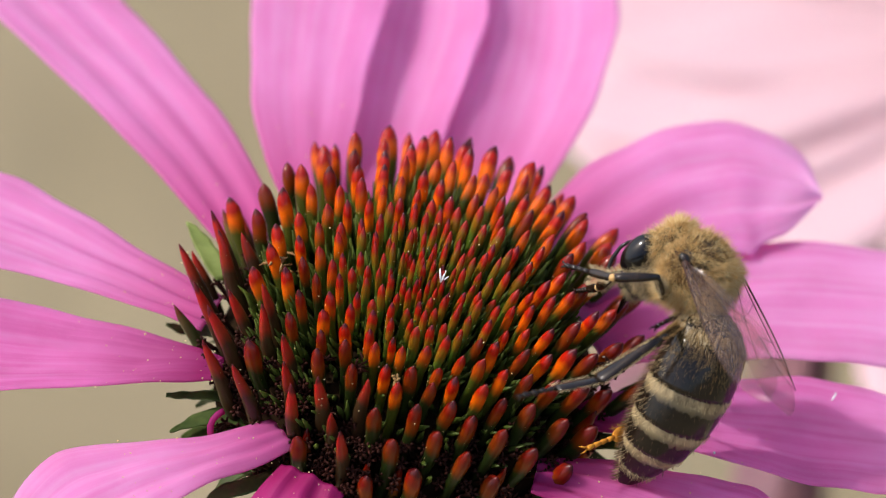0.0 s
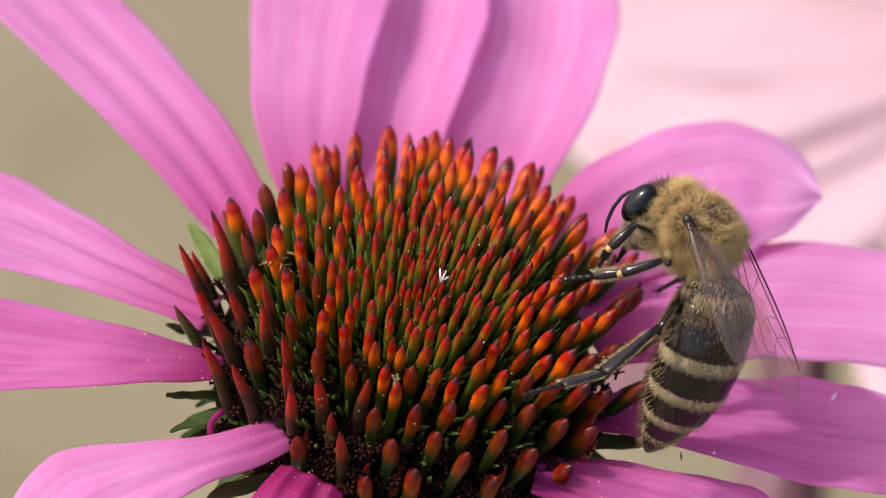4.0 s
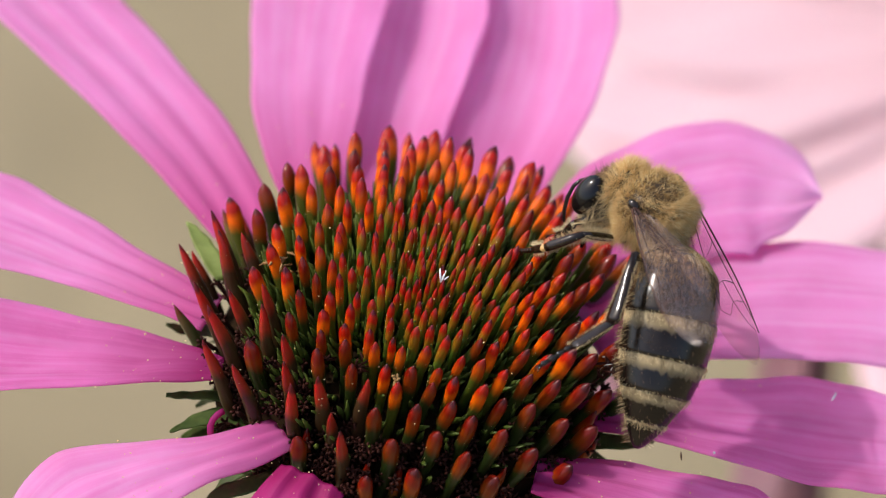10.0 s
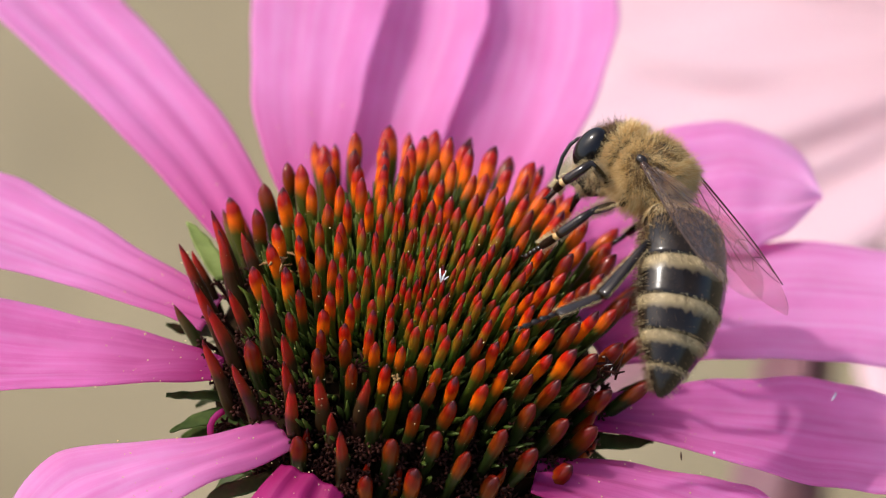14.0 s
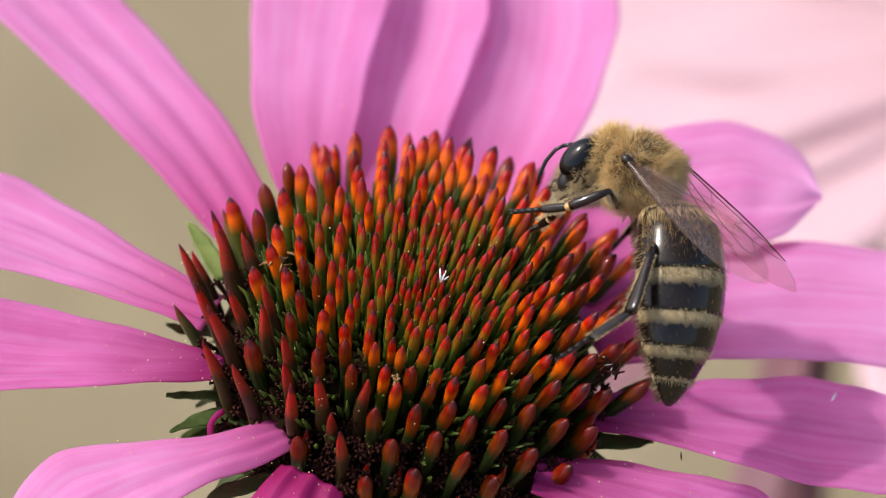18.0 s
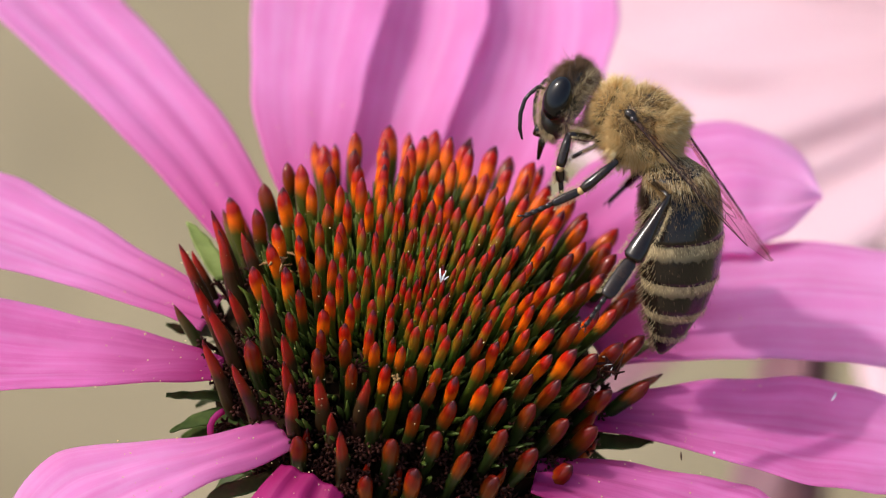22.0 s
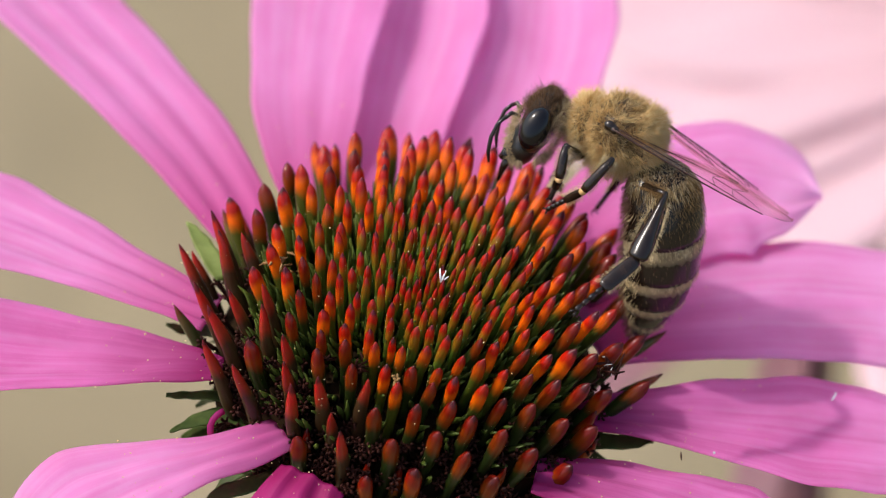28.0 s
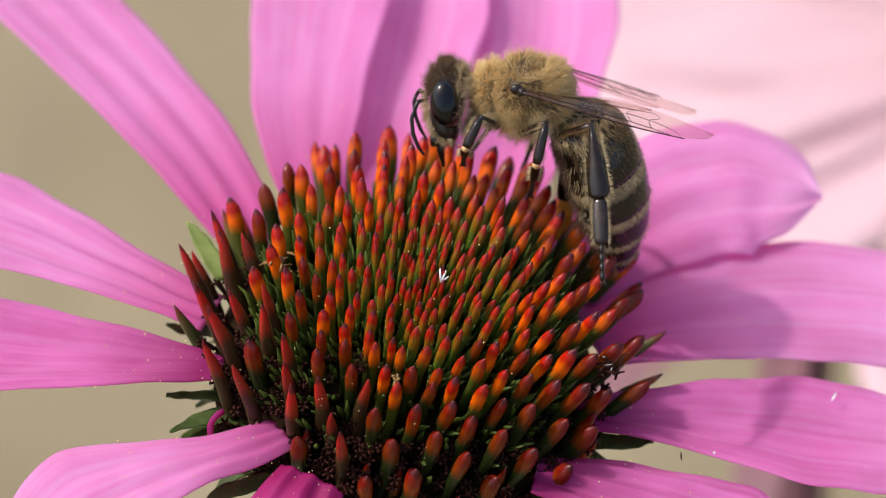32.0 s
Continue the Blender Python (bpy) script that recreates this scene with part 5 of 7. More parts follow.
    walk(wing_right, rows([
        (0, 0.15, -1.85, 0.75, 7.2, 4.3, 157.5), (0.5, 0.15, -1.85, 0.75, 7.6, 6.8, 158.7), (1, 0.15, -1.85, 0.75, 8.1, 9.4, 160.2), (1.5, 0.15, -1.85, 0.75, 8.7, 12.2, 161.9),
        (2, 0.15, -1.85, 0.75, 9.5, 15.3, 164.2), (2.5, 0.15, -1.85, 0.75, 10.7, 17.7, 168.6), (3, 0.15, -1.85, 0.75, 12.6, 21.5, 175.7), (3.5, 0.15, -1.85, 0.75, 12.6, 20.4, 175.9),
        (5.5, 0.15, -1.85, 0.75, 14.0, 12.3, 176.3), (6, 0.15, -1.85, 0.75, 13.4, 12.0, 177.4), (6.5, 0.15, -1.85, 0.75, 11.2, 16.9, 173.9), (7, 0.15, -1.85, 0.75, 7.8, 23.2, 171.4),
        (7.5, 0.15, -1.85, 0.75, 2.7, 17.7, 166.0), (8, 0.15, -1.85, 0.75, 0.5, 11.8, 162.8), (8.5, 0.15, -1.85, 0.75, 0.7, 11.6, 163.2), (9, 0.15, -1.85, 0.75, 0.9, 11.5, 163.6),
        (9.5, 0.15, -1.85, 0.75, 1.0, 12.6, 163.9), (10, 0.15, -1.85, 0.75, 1.1, 13.7, 164.2), (10.5, 0.15, -1.85, 0.75, 2.0, 17.4, 167.1), (11, 0.15, -1.85, 0.75, 3.9, 24.0, 173.6),
        (11.5, 0.15, -1.85, 0.75, 4.2, 27.5, 174.6), (12, 0.15, -1.85, 0.75, 3.8, 29.1, 173.1), (12.5, 0.15, -1.85, 0.75, 4.1, 28.1, 174.0), (13, 0.15, -1.85, 0.75, 3.4, 24.3, 171.2),
        (13.5, 0.15, -1.85, 0.75, 8.2, 14.2, 170.0), (14, 0.15, -1.85, 0.75, 14.5, 8.0, 172.5), (14.5, 0.15, -1.85, 0.75, 14.6, 7.6, 172.8), (16.5, 0.15, -1.85, 0.75, 14.8, 18.2, 175.7),
        (17, 0.15, -1.85, 0.75, 14.9, 17.8, 176.1), (17.5, 0.15, -1.85, 0.75, 14.2, 14.3, 174.6), (18, 0.15, -1.85, 0.75, 14.0, 11.4, 174.3), (18.5, 0.15, -1.85, 0.75, 13.7, 12.5, 173.6),
        (19, 0.15, -1.85, 0.75, 13.6, 13.6, 173.1), (19.5, 0.15, -1.85, 0.75, 13.9, 14.9, 173.7), (20, 0.15, -1.85, 0.75, 14.3, 16.3, 174.6), (20.5, 0.15, -1.85, 0.75, 15.1, 19.3, 176.6),
        (21, 0.15, -1.85, 0.75, 17.1, 22.2, 179.5), (21.5, 0.15, -1.85, 0.75, 0.3, 16.5, 167.9), (22, 0.15, -1.85, 0.75, -6.2, 32.6, -148.6), (22.5, 0.15, -1.85, 0.75, -4.5, 33.2, -146.4),
        (23, 0.15, -1.85, 0.75, -2.5, 33.3, -145.2), (23.5, 0.15, -1.85, 0.75, -2.9, 32.6, -147.0), (24, 0.15, -1.85, 0.75, -3.2, 31.8, -148.6), (24.5, 0.15, -1.85, 0.75, -3.9, 29.5, -148.6),
        (25, 0.15, -1.85, 0.75, -4.5, 27.1, -148.2), (25.5, 0.15, -1.85, 0.75, -4.5, 26.2, -148.0), (27.5, 0.15, -1.85, 0.75, -4.2, 25.2, -152.5), (28, 0.15, -1.85, 0.75, -4.3, 24.0, -153.1),
        (28.5, 0.15, -1.85, 0.75, -4.4, 23.6, -153.4), (29, 0.15, -1.85, 0.75, -4.5, 23.5, -153.8), (29.5, 0.15, -1.85, 0.75, -5.2, 23.8, -154.5), (30, 0.15, -1.85, 0.75, -6.0, 23.9, -155.5),
        (30.5, 0.15, -1.85, 0.75, -5.2, 24.6, -154.1), (31, 0.15, -1.85, 0.75, -4.3, 24.5, -155.3), (31.5, 0.15, -1.85, 0.75, -1.1, 24.9, -148.5), (32, 0.15, -1.85, 0.75, 1.8, 24.2, -143.8)]))
    walk(LEGS[("hind", 1)][1], rows([
        (0, -0.11, 0.78, 0.04, 62.7, -2.8, 97.9), (0.5, -0.12, 0.80, -0.04, 65.0, 2.9, 98.8), (1, -0.12, 0.79, -0.00, 64.7, 0.0, 98.5), (1.5, -0.20, 0.76, -0.03, 80.4, 2.1, 104.5),
        (2, -0.13, 0.81, -0.09, 64.8, 6.2, 99.2), (2.5, -0.24, 0.69, -0.29, 72.9, 21.5, 109.4), (3, -0.16, 0.74, -0.31, 62.8, 22.5, 102.2), (3.5, -0.18, 0.67, -0.37, 63.8, 27.8, 104.7),
        (5.5, -0.32, 0.43, 0.08, 140.7, -8.7, 126.9), (6, -0.32, 0.50, 0.10, 142.1, -9.9, 122.7), (6.5, -0.30, 0.68, 0.10, 125.5, -7.3, 113.8), (7, -0.34, 0.76, 0.14, 127.9, -9.5, 114.0),
        (7.5, -0.37, 0.80, 0.22, 133.1, -13.8, 114.6), (8, -0.25, 0.90, 0.27, 109.8, -16.2, 105.4), (8.5, -0.17, 0.76, 0.37, -106.7, -25.2, 102.3), (9, -0.06, 0.59, 0.40, -73.7, -34.4, 95.5),
        (9.5, -0.05, 0.60, 0.41, -70.9, -33.8, 95.1), (10, 0.01, 0.55, 0.40, -60.7, -36.3, 89.3), (10.5, -0.03, 0.55, 0.40, -70.8, -36.0, 93.4), (11, 0.01, 0.57, 0.41, -57.1, -35.6, 88.6),
        (11.5, 0.00, 0.71, 0.40, -39.3, -29.7, 89.8), (12, -0.14, 0.82, 0.36, -14.3, -23.1, 99.9), (12.5, 0.12, 0.57, 0.39, -36.7, -33.8, 78.5), (13, -0.02, 0.66, 0.41, -53.7, -31.8, 92.0),
        (13.5, -0.30, 0.64, 0.19, 155.2, -15.4, 115.3), (14, -0.25, 0.58, 0.12, 156.0, -10.6, 113.5), (14.5, -0.27, 0.51, 0.14, 165.4, -13.2, 118.2), (16.5, -0.15, 0.42, 0.23, -130.3, -27.5, 109.6),
        (17, -0.14, 0.33, 0.23, -135.0, -32.2, 112.6), (17.5, -0.27, 0.46, 0.15, 171.4, -15.5, 120.0), (18, -0.32, 0.55, 0.05, 137.9, -4.9, 120.0), (18.5, -0.32, 0.54, 0.06, 138.5, -5.0, 120.5),
        (19, -0.32, 0.55, 0.05, 137.9, -4.9, 120.0), (19.5, -0.28, 0.55, 0.10, 150.9, -9.2, 117.2), (20, -0.26, 0.57, 0.12, 158.0, -11.0, 114.8), (20.5, -0.21, 0.44, 0.20, -166.3, -22.1, 115.3),
        (21, -0.24, 0.49, 0.15, 163.4, -15.2, 115.8), (21.5, -0.25, 0.33, 0.11, 127.7, -15.4, 127.5), (22, -0.26, 0.30, 0.10, 99.7, -13.9, 131.0), (22.5, -0.21, 0.56, 0.09, 91.4, -8.6, 110.9),
        (23, -0.28, 0.46, 0.07, 87.4, -7.2, 121.1), (23.5, -0.22, 0.52, 0.11, 105.5, -11.4, 112.7), (24, -0.25, 0.39, 0.12, 108.1, -15.0, 122.3), (24.5, -0.20, 0.36, 0.17, 133.4, -22.3, 118.4),
        (25, -0.19, 0.16, 0.09, 100.6, -19.3, 141.0), (25.5, 0.11, -0.00, -0.00, 76.9, -2.1, 177.6), (27.5, -0.22, 0.17, 0.06, 90.1, -12.4, 143.3), (28, -0.23, 0.28, 0.12, 105.4, -18.3, 130.5),
        (28.5, -0.25, 0.33, 0.11, 101.5, -15.1, 127.8), (29, -0.25, 0.29, 0.11, 100.5, -15.7, 130.6), (29.5, -0.20, 0.24, 0.14, 113.2, -23.3, 130.2), (30, -0.23, 0.18, 0.07, 91.2, -13.1, 141.3),
        (30.5, -0.32, 0.40, -0.01, 73.3, 0.7, 129.2), (31, -0.20, 0.08, -0.06, 69.0, 14.5, 157.1), (31.5, -0.01, 0.00, -0.00, 74.3, 5.5, 170.7), (32, -0.14, 0.13, 0.11, 111.8, -29.3, 138.2)]))
    walk(LEGS[("hind", 1)][2], rows([
        (0, -0.43, 3.06, 0.15, 37.2, 51.0, 80.9), (0.5, -0.48, 3.07, -0.16, 37.8, 52.6, 81.5), (1, -0.46, 3.06, -0.00, 37.8, 54.9, 81.5), (1.5, -0.77, 2.99, -0.12, 32.4, 51.6, 75.2),
        (2, -0.50, 3.07, -0.33, 26.8, 49.1, 68.6), (2.5, -0.95, 2.71, -1.12, 36.1, 47.0, 79.6), (3, -0.61, 2.81, -1.19, 43.9, 46.2, 88.6), (3.5, -0.69, 2.64, -1.44, 44.1, 46.3, 88.8),
        (5.5, -1.69, 2.24, 0.42, 64.5, 49.6, 111.0), (6, -1.55, 2.41, 0.50, 63.7, 48.8, 110.5), (6.5, -1.22, 2.76, 0.39, 64.6, 46.8, 111.4), (7, -1.26, 2.83, 0.52, 64.5, 43.9, 112.0),
        (7.5, -1.30, 2.83, 0.77, 69.4, 37.7, 119.0), (8, -0.84, 3.03, 0.91, 74.7, 34.1, 126.4), (8.5, -0.61, 2.79, 1.34, 73.5, 32.5, 124.2), (9, -0.24, 2.48, 1.71, 72.1, 31.0, 122.2),
        (9.5, -0.22, 2.50, 1.68, 72.0, 33.6, 122.6), (10, 0.03, 2.41, 1.77, 72.1, 36.3, 123.3), (10.5, -0.14, 2.41, 1.76, 72.5, 36.0, 123.8), (11, 0.06, 2.44, 1.74, 73.0, 35.7, 124.4),
        (11.5, 0.01, 2.71, 1.55, 72.6, 35.4, 123.7), (12, -0.51, 2.91, 1.26, 72.2, 35.0, 123.2), (12.5, 0.50, 2.45, 1.68, 66.2, 39.7, 116.5), (13, -0.09, 2.61, 1.62, 60.0, 47.6, 109.2),
        (13.5, -1.25, 2.64, 0.81, 57.1, 48.2, 103.7), (14, -1.16, 2.66, 0.54, 51.5, 51.5, 96.5), (14.5, -1.33, 2.47, 0.66, 51.6, 51.4, 96.6), (16.5, -0.83, 2.35, 1.30, 61.1, 56.2, 107.1),
        (17, -0.89, 2.13, 1.45, 61.2, 56.3, 107.2), (17.5, -1.37, 2.39, 0.76, 63.5, 50.2, 108.9), (18, -1.46, 2.53, 0.25, 66.1, 45.0, 110.8), (18.5, -1.48, 2.51, 0.26, 65.0, 46.7, 109.9),
        (19, -1.46, 2.53, 0.25, 64.0, 48.4, 109.1), (19.5, -1.32, 2.57, 0.47, 65.5, 47.9, 110.6), (20, -1.21, 2.62, 0.56, 67.2, 47.4, 112.3), (20.5, -1.12, 2.37, 1.07, 48.6, 49.1, 105.6),
        (21, -1.20, 2.48, 0.75, 29.6, 51.7, 98.9), (21.5, -1.60, 2.10, 0.72, 17.3, 53.9, 99.3), (22, -1.72, 1.98, 0.65, 4.9, 55.7, 99.5), (22.5, -1.03, 2.69, 0.44, -8.1, 49.5, 85.2),
        (23, -1.46, 2.42, 0.36, -18.1, 42.3, 74.4), (23.5, -1.09, 2.60, 0.56, -19.4, 43.9, 72.6), (24, -1.43, 2.27, 0.72, -20.4, 45.6, 71.0), (24.5, -1.21, 2.24, 1.04, -12.0, 51.1, 79.6),
        (25, -1.88, 1.52, 0.85, -1.7, 56.6, 90.5), (25.5, -2.19, 0.09, 0.08, 8.6, 54.9, 101.1), (27.5, -2.03, 1.51, 0.55, 0.1, 50.6, 90.8), (28, -1.65, 1.93, 0.84, -0.2, 50.7, 90.2),
        (28.5, -1.61, 2.09, 0.72, 0.4, 52.1, 90.4), (29, -1.69, 1.97, 0.73, 1.0, 53.6, 90.8), (29.5, -1.56, 1.86, 1.05, 8.2, 50.2, 98.1), (30, -1.98, 1.58, 0.59, 15.0, 46.5, 104.7),
        (30.5, -1.78, 2.18, -0.04, 21.1, 46.9, 111.0), (31, -2.25, 0.95, -0.63, 28.2, 49.5, 118.6), (31.5, -2.27, 0.38, -0.22, 29.6, 51.5, 120.0), (32, -1.64, 1.46, 1.23, 21.9, 54.4, 111.6)]))
    walk(LEGS[("hind", 1)][3], rows([
        (0, -0.11, 5.04, -2.34, 27.2, 23.7, 70.8), (0.5, -0.19, 4.99, -2.71, 26.8, 22.6, 70.6), (1, -0.19, 4.89, -2.62, 26.4, 21.5, 70.4), (1.5, -0.26, 4.91, -2.62, 27.3, 24.3, 70.9),
        (2, 0.27, 5.02, -2.75, 28.0, 27.4, 71.2), (2.5, -0.56, 4.85, -3.47, 29.5, 26.0, 73.2), (3, -0.55, 5.02, -3.51, 31.0, 25.0, 74.9), (3.5, -0.65, 4.85, -3.75, 30.9, 25.0, 74.8),
        (5.5, -2.43, 4.18, -2.01, 17.9, 41.1, 58.5), (6, -2.29, 4.39, -1.91, 18.6, 40.3, 59.0), (6.5, -2.02, 4.80, -1.94, 16.7, 34.4, 56.3), (7, -2.12, 4.97, -1.70, 16.3, 27.6, 54.4),
        (7.5, -2.53, 5.05, -1.19, 23.8, 26.0, 62.2), (8, -2.41, 5.17, -0.89, 29.6, 26.9, 69.5), (8.5, -2.13, 5.03, -0.38, 30.9, 27.8, 71.3), (9, -1.69, 4.80, 0.06, 32.3, 28.8, 73.1),
        (9.5, -1.66, 4.75, -0.09, 34.2, 29.7, 75.8), (10, -1.39, 4.56, -0.13, 36.4, 30.6, 78.6), (10.5, -1.58, 4.56, -0.13, 39.6, 26.1, 82.8), (11, -1.40, 4.59, -0.13, 43.3, 21.5, 87.1),
        (11.5, -1.44, 4.87, -0.31, 35.9, 26.6, 78.1), (12, -1.95, 5.10, -0.58, 29.5, 31.7, 69.1), (12.5, -0.60, 4.66, -0.37, 29.9, 31.6, 69.7), (13, -0.80, 4.65, -0.74, 30.1, 32.4, 70.0),
        (13.5, -1.76, 4.72, -1.57, 24.5, 38.3, 65.3), (14, -1.38, 4.64, -1.96, 17.9, 44.4, 60.1), (14.5, -1.56, 4.45, -1.84, 17.9, 44.4, 60.1), (16.5, -1.36, 4.05, -1.37, 21.5, 48.4, 64.1),
        (17, -1.41, 3.83, -1.21, 21.5, 48.4, 64.0), (17.5, -2.03, 4.32, -1.69, 21.9, 43.9, 64.8), (18, -2.26, 4.65, -2.01, 21.5, 39.9, 64.7), (18.5, -2.23, 4.58, -2.07, 22.2, 39.5, 65.5),
        (19, -2.16, 4.54, -2.14, 22.9, 39.2, 66.4), (19.5, -2.08, 4.58, -1.90, 22.3, 42.3, 65.3), (20, -2.03, 4.62, -1.80, 21.1, 45.3, 63.8), (20.5, -1.68, 4.39, -1.35, 8.6, 46.8, 63.3),
        (21, -1.51, 4.44, -1.76, -5.0, 49.1, 61.8), (21.5, -1.91, 3.95, -1.86, -2.8, 49.1, 77.9), (22, -2.02, 3.76, -1.99, -0.1, 47.0, 94.2), (22.5, -0.85, 4.75, -1.99, -15.6, 40.0, 77.9),
        (23, -0.83, 4.70, -1.80, -28.4, 31.0, 64.9), (23.5, -0.40, 4.80, -1.66, -31.2, 32.1, 60.8), (24, -0.71, 4.39, -1.57, -34.0, 33.3, 56.7), (24.5, -0.85, 4.20, -1.45, -28.3, 38.2, 62.3),
        (25, -1.90, 3.29, -1.82, -21.9, 43.2, 68.8), (25.5, -2.55, 1.90, -2.53, -22.2, 42.6, 68.2), (27.5, -2.05, 3.53, -1.92, -27.5, 34.8, 62.0), (28, -1.66, 3.96, -1.63, -27.3, 34.9, 61.9),
        (28.5, -1.63, 4.05, -1.81, -26.6, 34.4, 62.4), (29, -1.72, 3.87, -1.85, -25.9, 34.0, 63.0), (29.5, -1.85, 3.88, -1.41, -21.6, 36.9, 67.0), (30, -2.54, 3.71, -1.73, -17.3, 39.7, 71.2),
        (30.5, -2.56, 4.22, -2.37, -18.9, 40.8, 68.9), (31, -3.25, 2.78, -3.06, -21.0, 43.9, 65.9), (31.5, -3.27, 2.09, -2.73, -4.1, 47.5, 83.8), (32, -2.32, 3.20, -1.37, 14.6, 50.2, 103.3)]))
    walk(LEGS[("mid", 1)][1], rows([
        (0, 0.04, 0.35, 0.26, -133.1, -36.1, 83.8), (0.5, -0.00, 0.41, 0.27, -142.4, -33.1, 90.2), (1, -0.01, 0.30, 0.25, -154.4, -39.7, 91.7), (1.5, -0.05, 0.34, 0.26, -168.4, -36.8, 98.0),
        (2, 0.02, 0.45, 0.26, -132.0, -30.5, 88.1), (2.5, -0.13, 0.45, 0.24, 158.2, -27.2, 106.0), (3, -0.07, 0.37, 0.26, -174.5, -34.2, 100.3), (3.5, -0.10, 0.40, 0.25, 171.9, -31.1, 104.0),
        (5.5, -0.16, 0.77, 0.00, -1.7, -0.0, 101.6), (6, -0.12, 0.83, 0.01, -13.0, -0.6, 98.1), (6.5, 0.05, 0.81, 0.15, -62.9, -10.4, 86.5), (7, 0.07, 0.65, 0.34, -114.5, -27.3, 84.2),
        (7.5, 0.00, 0.69, 0.41, -129.1, -30.4, 89.6), (8, 0.10, 0.71, 0.40, -104.3, -28.8, 82.3), (8.5, 0.16, 0.86, 0.33, -78.5, -20.9, 79.4), (9, 0.28, 0.95, 0.21, -60.4, -12.2, 73.8),
        (9.5, 0.23, 0.96, 0.24, -62.3, -13.9, 76.8), (10, 0.24, 0.88, 0.29, -70.1, -17.4, 74.5), (10.5, 0.17, 0.90, 0.32, -73.8, -19.1, 79.6), (11, 0.21, 0.87, 0.31, -74.3, -19.3, 76.4),
        (11.5, 0.28, 0.92, 0.23, -63.3, -13.6, 72.9), (12, 0.18, 1.05, 0.19, -52.5, -9.9, 80.1), (12.5, 0.37, 0.82, 0.21, -63.4, -12.9, 65.6), (13, 0.07, 1.08, 0.20, -45.3, -10.3, 86.5),
        (13.5, -0.16, 0.96, -0.01, -6.2, 0.4, 99.7), (14, 0.01, 0.81, -0.02, -39.5, 1.3, 89.1), (14.5, -0.05, 0.79, 0.03, -36.3, -2.4, 93.4), (16.5, 0.09, 0.81, -0.04, -45.8, 3.1, 83.9),
        (17, 0.05, 0.79, 0.03, -51.7, -1.9, 86.1), (17.5, -0.04, 0.69, 0.17, -92.0, -13.5, 92.9), (18, -0.01, 0.46, 0.26, -148.0, -30.1, 91.3), (18.5, -0.02, 0.41, 0.26, -157.3, -33.0, 93.5),
        (19, -0.03, 0.36, 0.26, -162.1, -35.5, 94.7), (19.5, -0.02, 0.34, 0.26, -161.3, -37.0, 93.9), (20, -0.03, 0.37, 0.26, -162.3, -35.4, 94.8), (20.5, 0.01, 0.36, 0.26, -149.2, -35.9, 88.7),
        (21, 0.01, 0.62, 0.18, -105.9, -16.5, 89.0), (21.5, -0.10, 0.53, 0.18, -169.9, -18.6, 100.2), (22, -0.13, 0.52, 0.17, 142.9, -17.8, 103.9), (22.5, 0.02, 0.62, 0.14, -79.8, -12.7, 88.4),
        (23, -0.12, 0.54, 0.17, 147.1, -16.9, 102.3), (23.5, -0.03, 0.59, 0.17, -99.1, -15.6, 93.2), (24, -0.12, 0.55, 0.17, 141.7, -16.8, 102.2), (24.5, -0.06, 0.49, 0.21, -159.5, -23.1, 96.5),
        (25, -0.18, 0.38, 0.18, 116.5, -23.1, 115.7), (25.5, -0.21, 0.18, 0.08, 83.4, -16.0, 140.6), (27.5, -0.14, 0.27, 0.19, 129.7, -31.8, 117.5), (28, -0.08, 0.30, 0.22, 161.8, -35.2, 105.1),
        (28.5, -0.11, 0.28, 0.20, 145.9, -34.6, 111.2), (29, -0.10, 0.15, 0.15, 127.4, -39.1, 124.8), (29.5, -0.05, 0.21, 0.20, 170.8, -42.6, 102.1), (30, -0.07, 0.44, 0.22, 173.2, -26.7, 98.8),
        (30.5, -0.05, 0.52, 0.20, -161.6, -20.8, 94.9), (31, -0.15, 0.29, 0.19, 122.0, -29.6, 118.1), (31.5, -0.15, 0.11, 0.08, 89.8, -23.8, 143.1), (32, -0.15, 0.19, 0.15, 111.7, -31.9, 128.3)]))
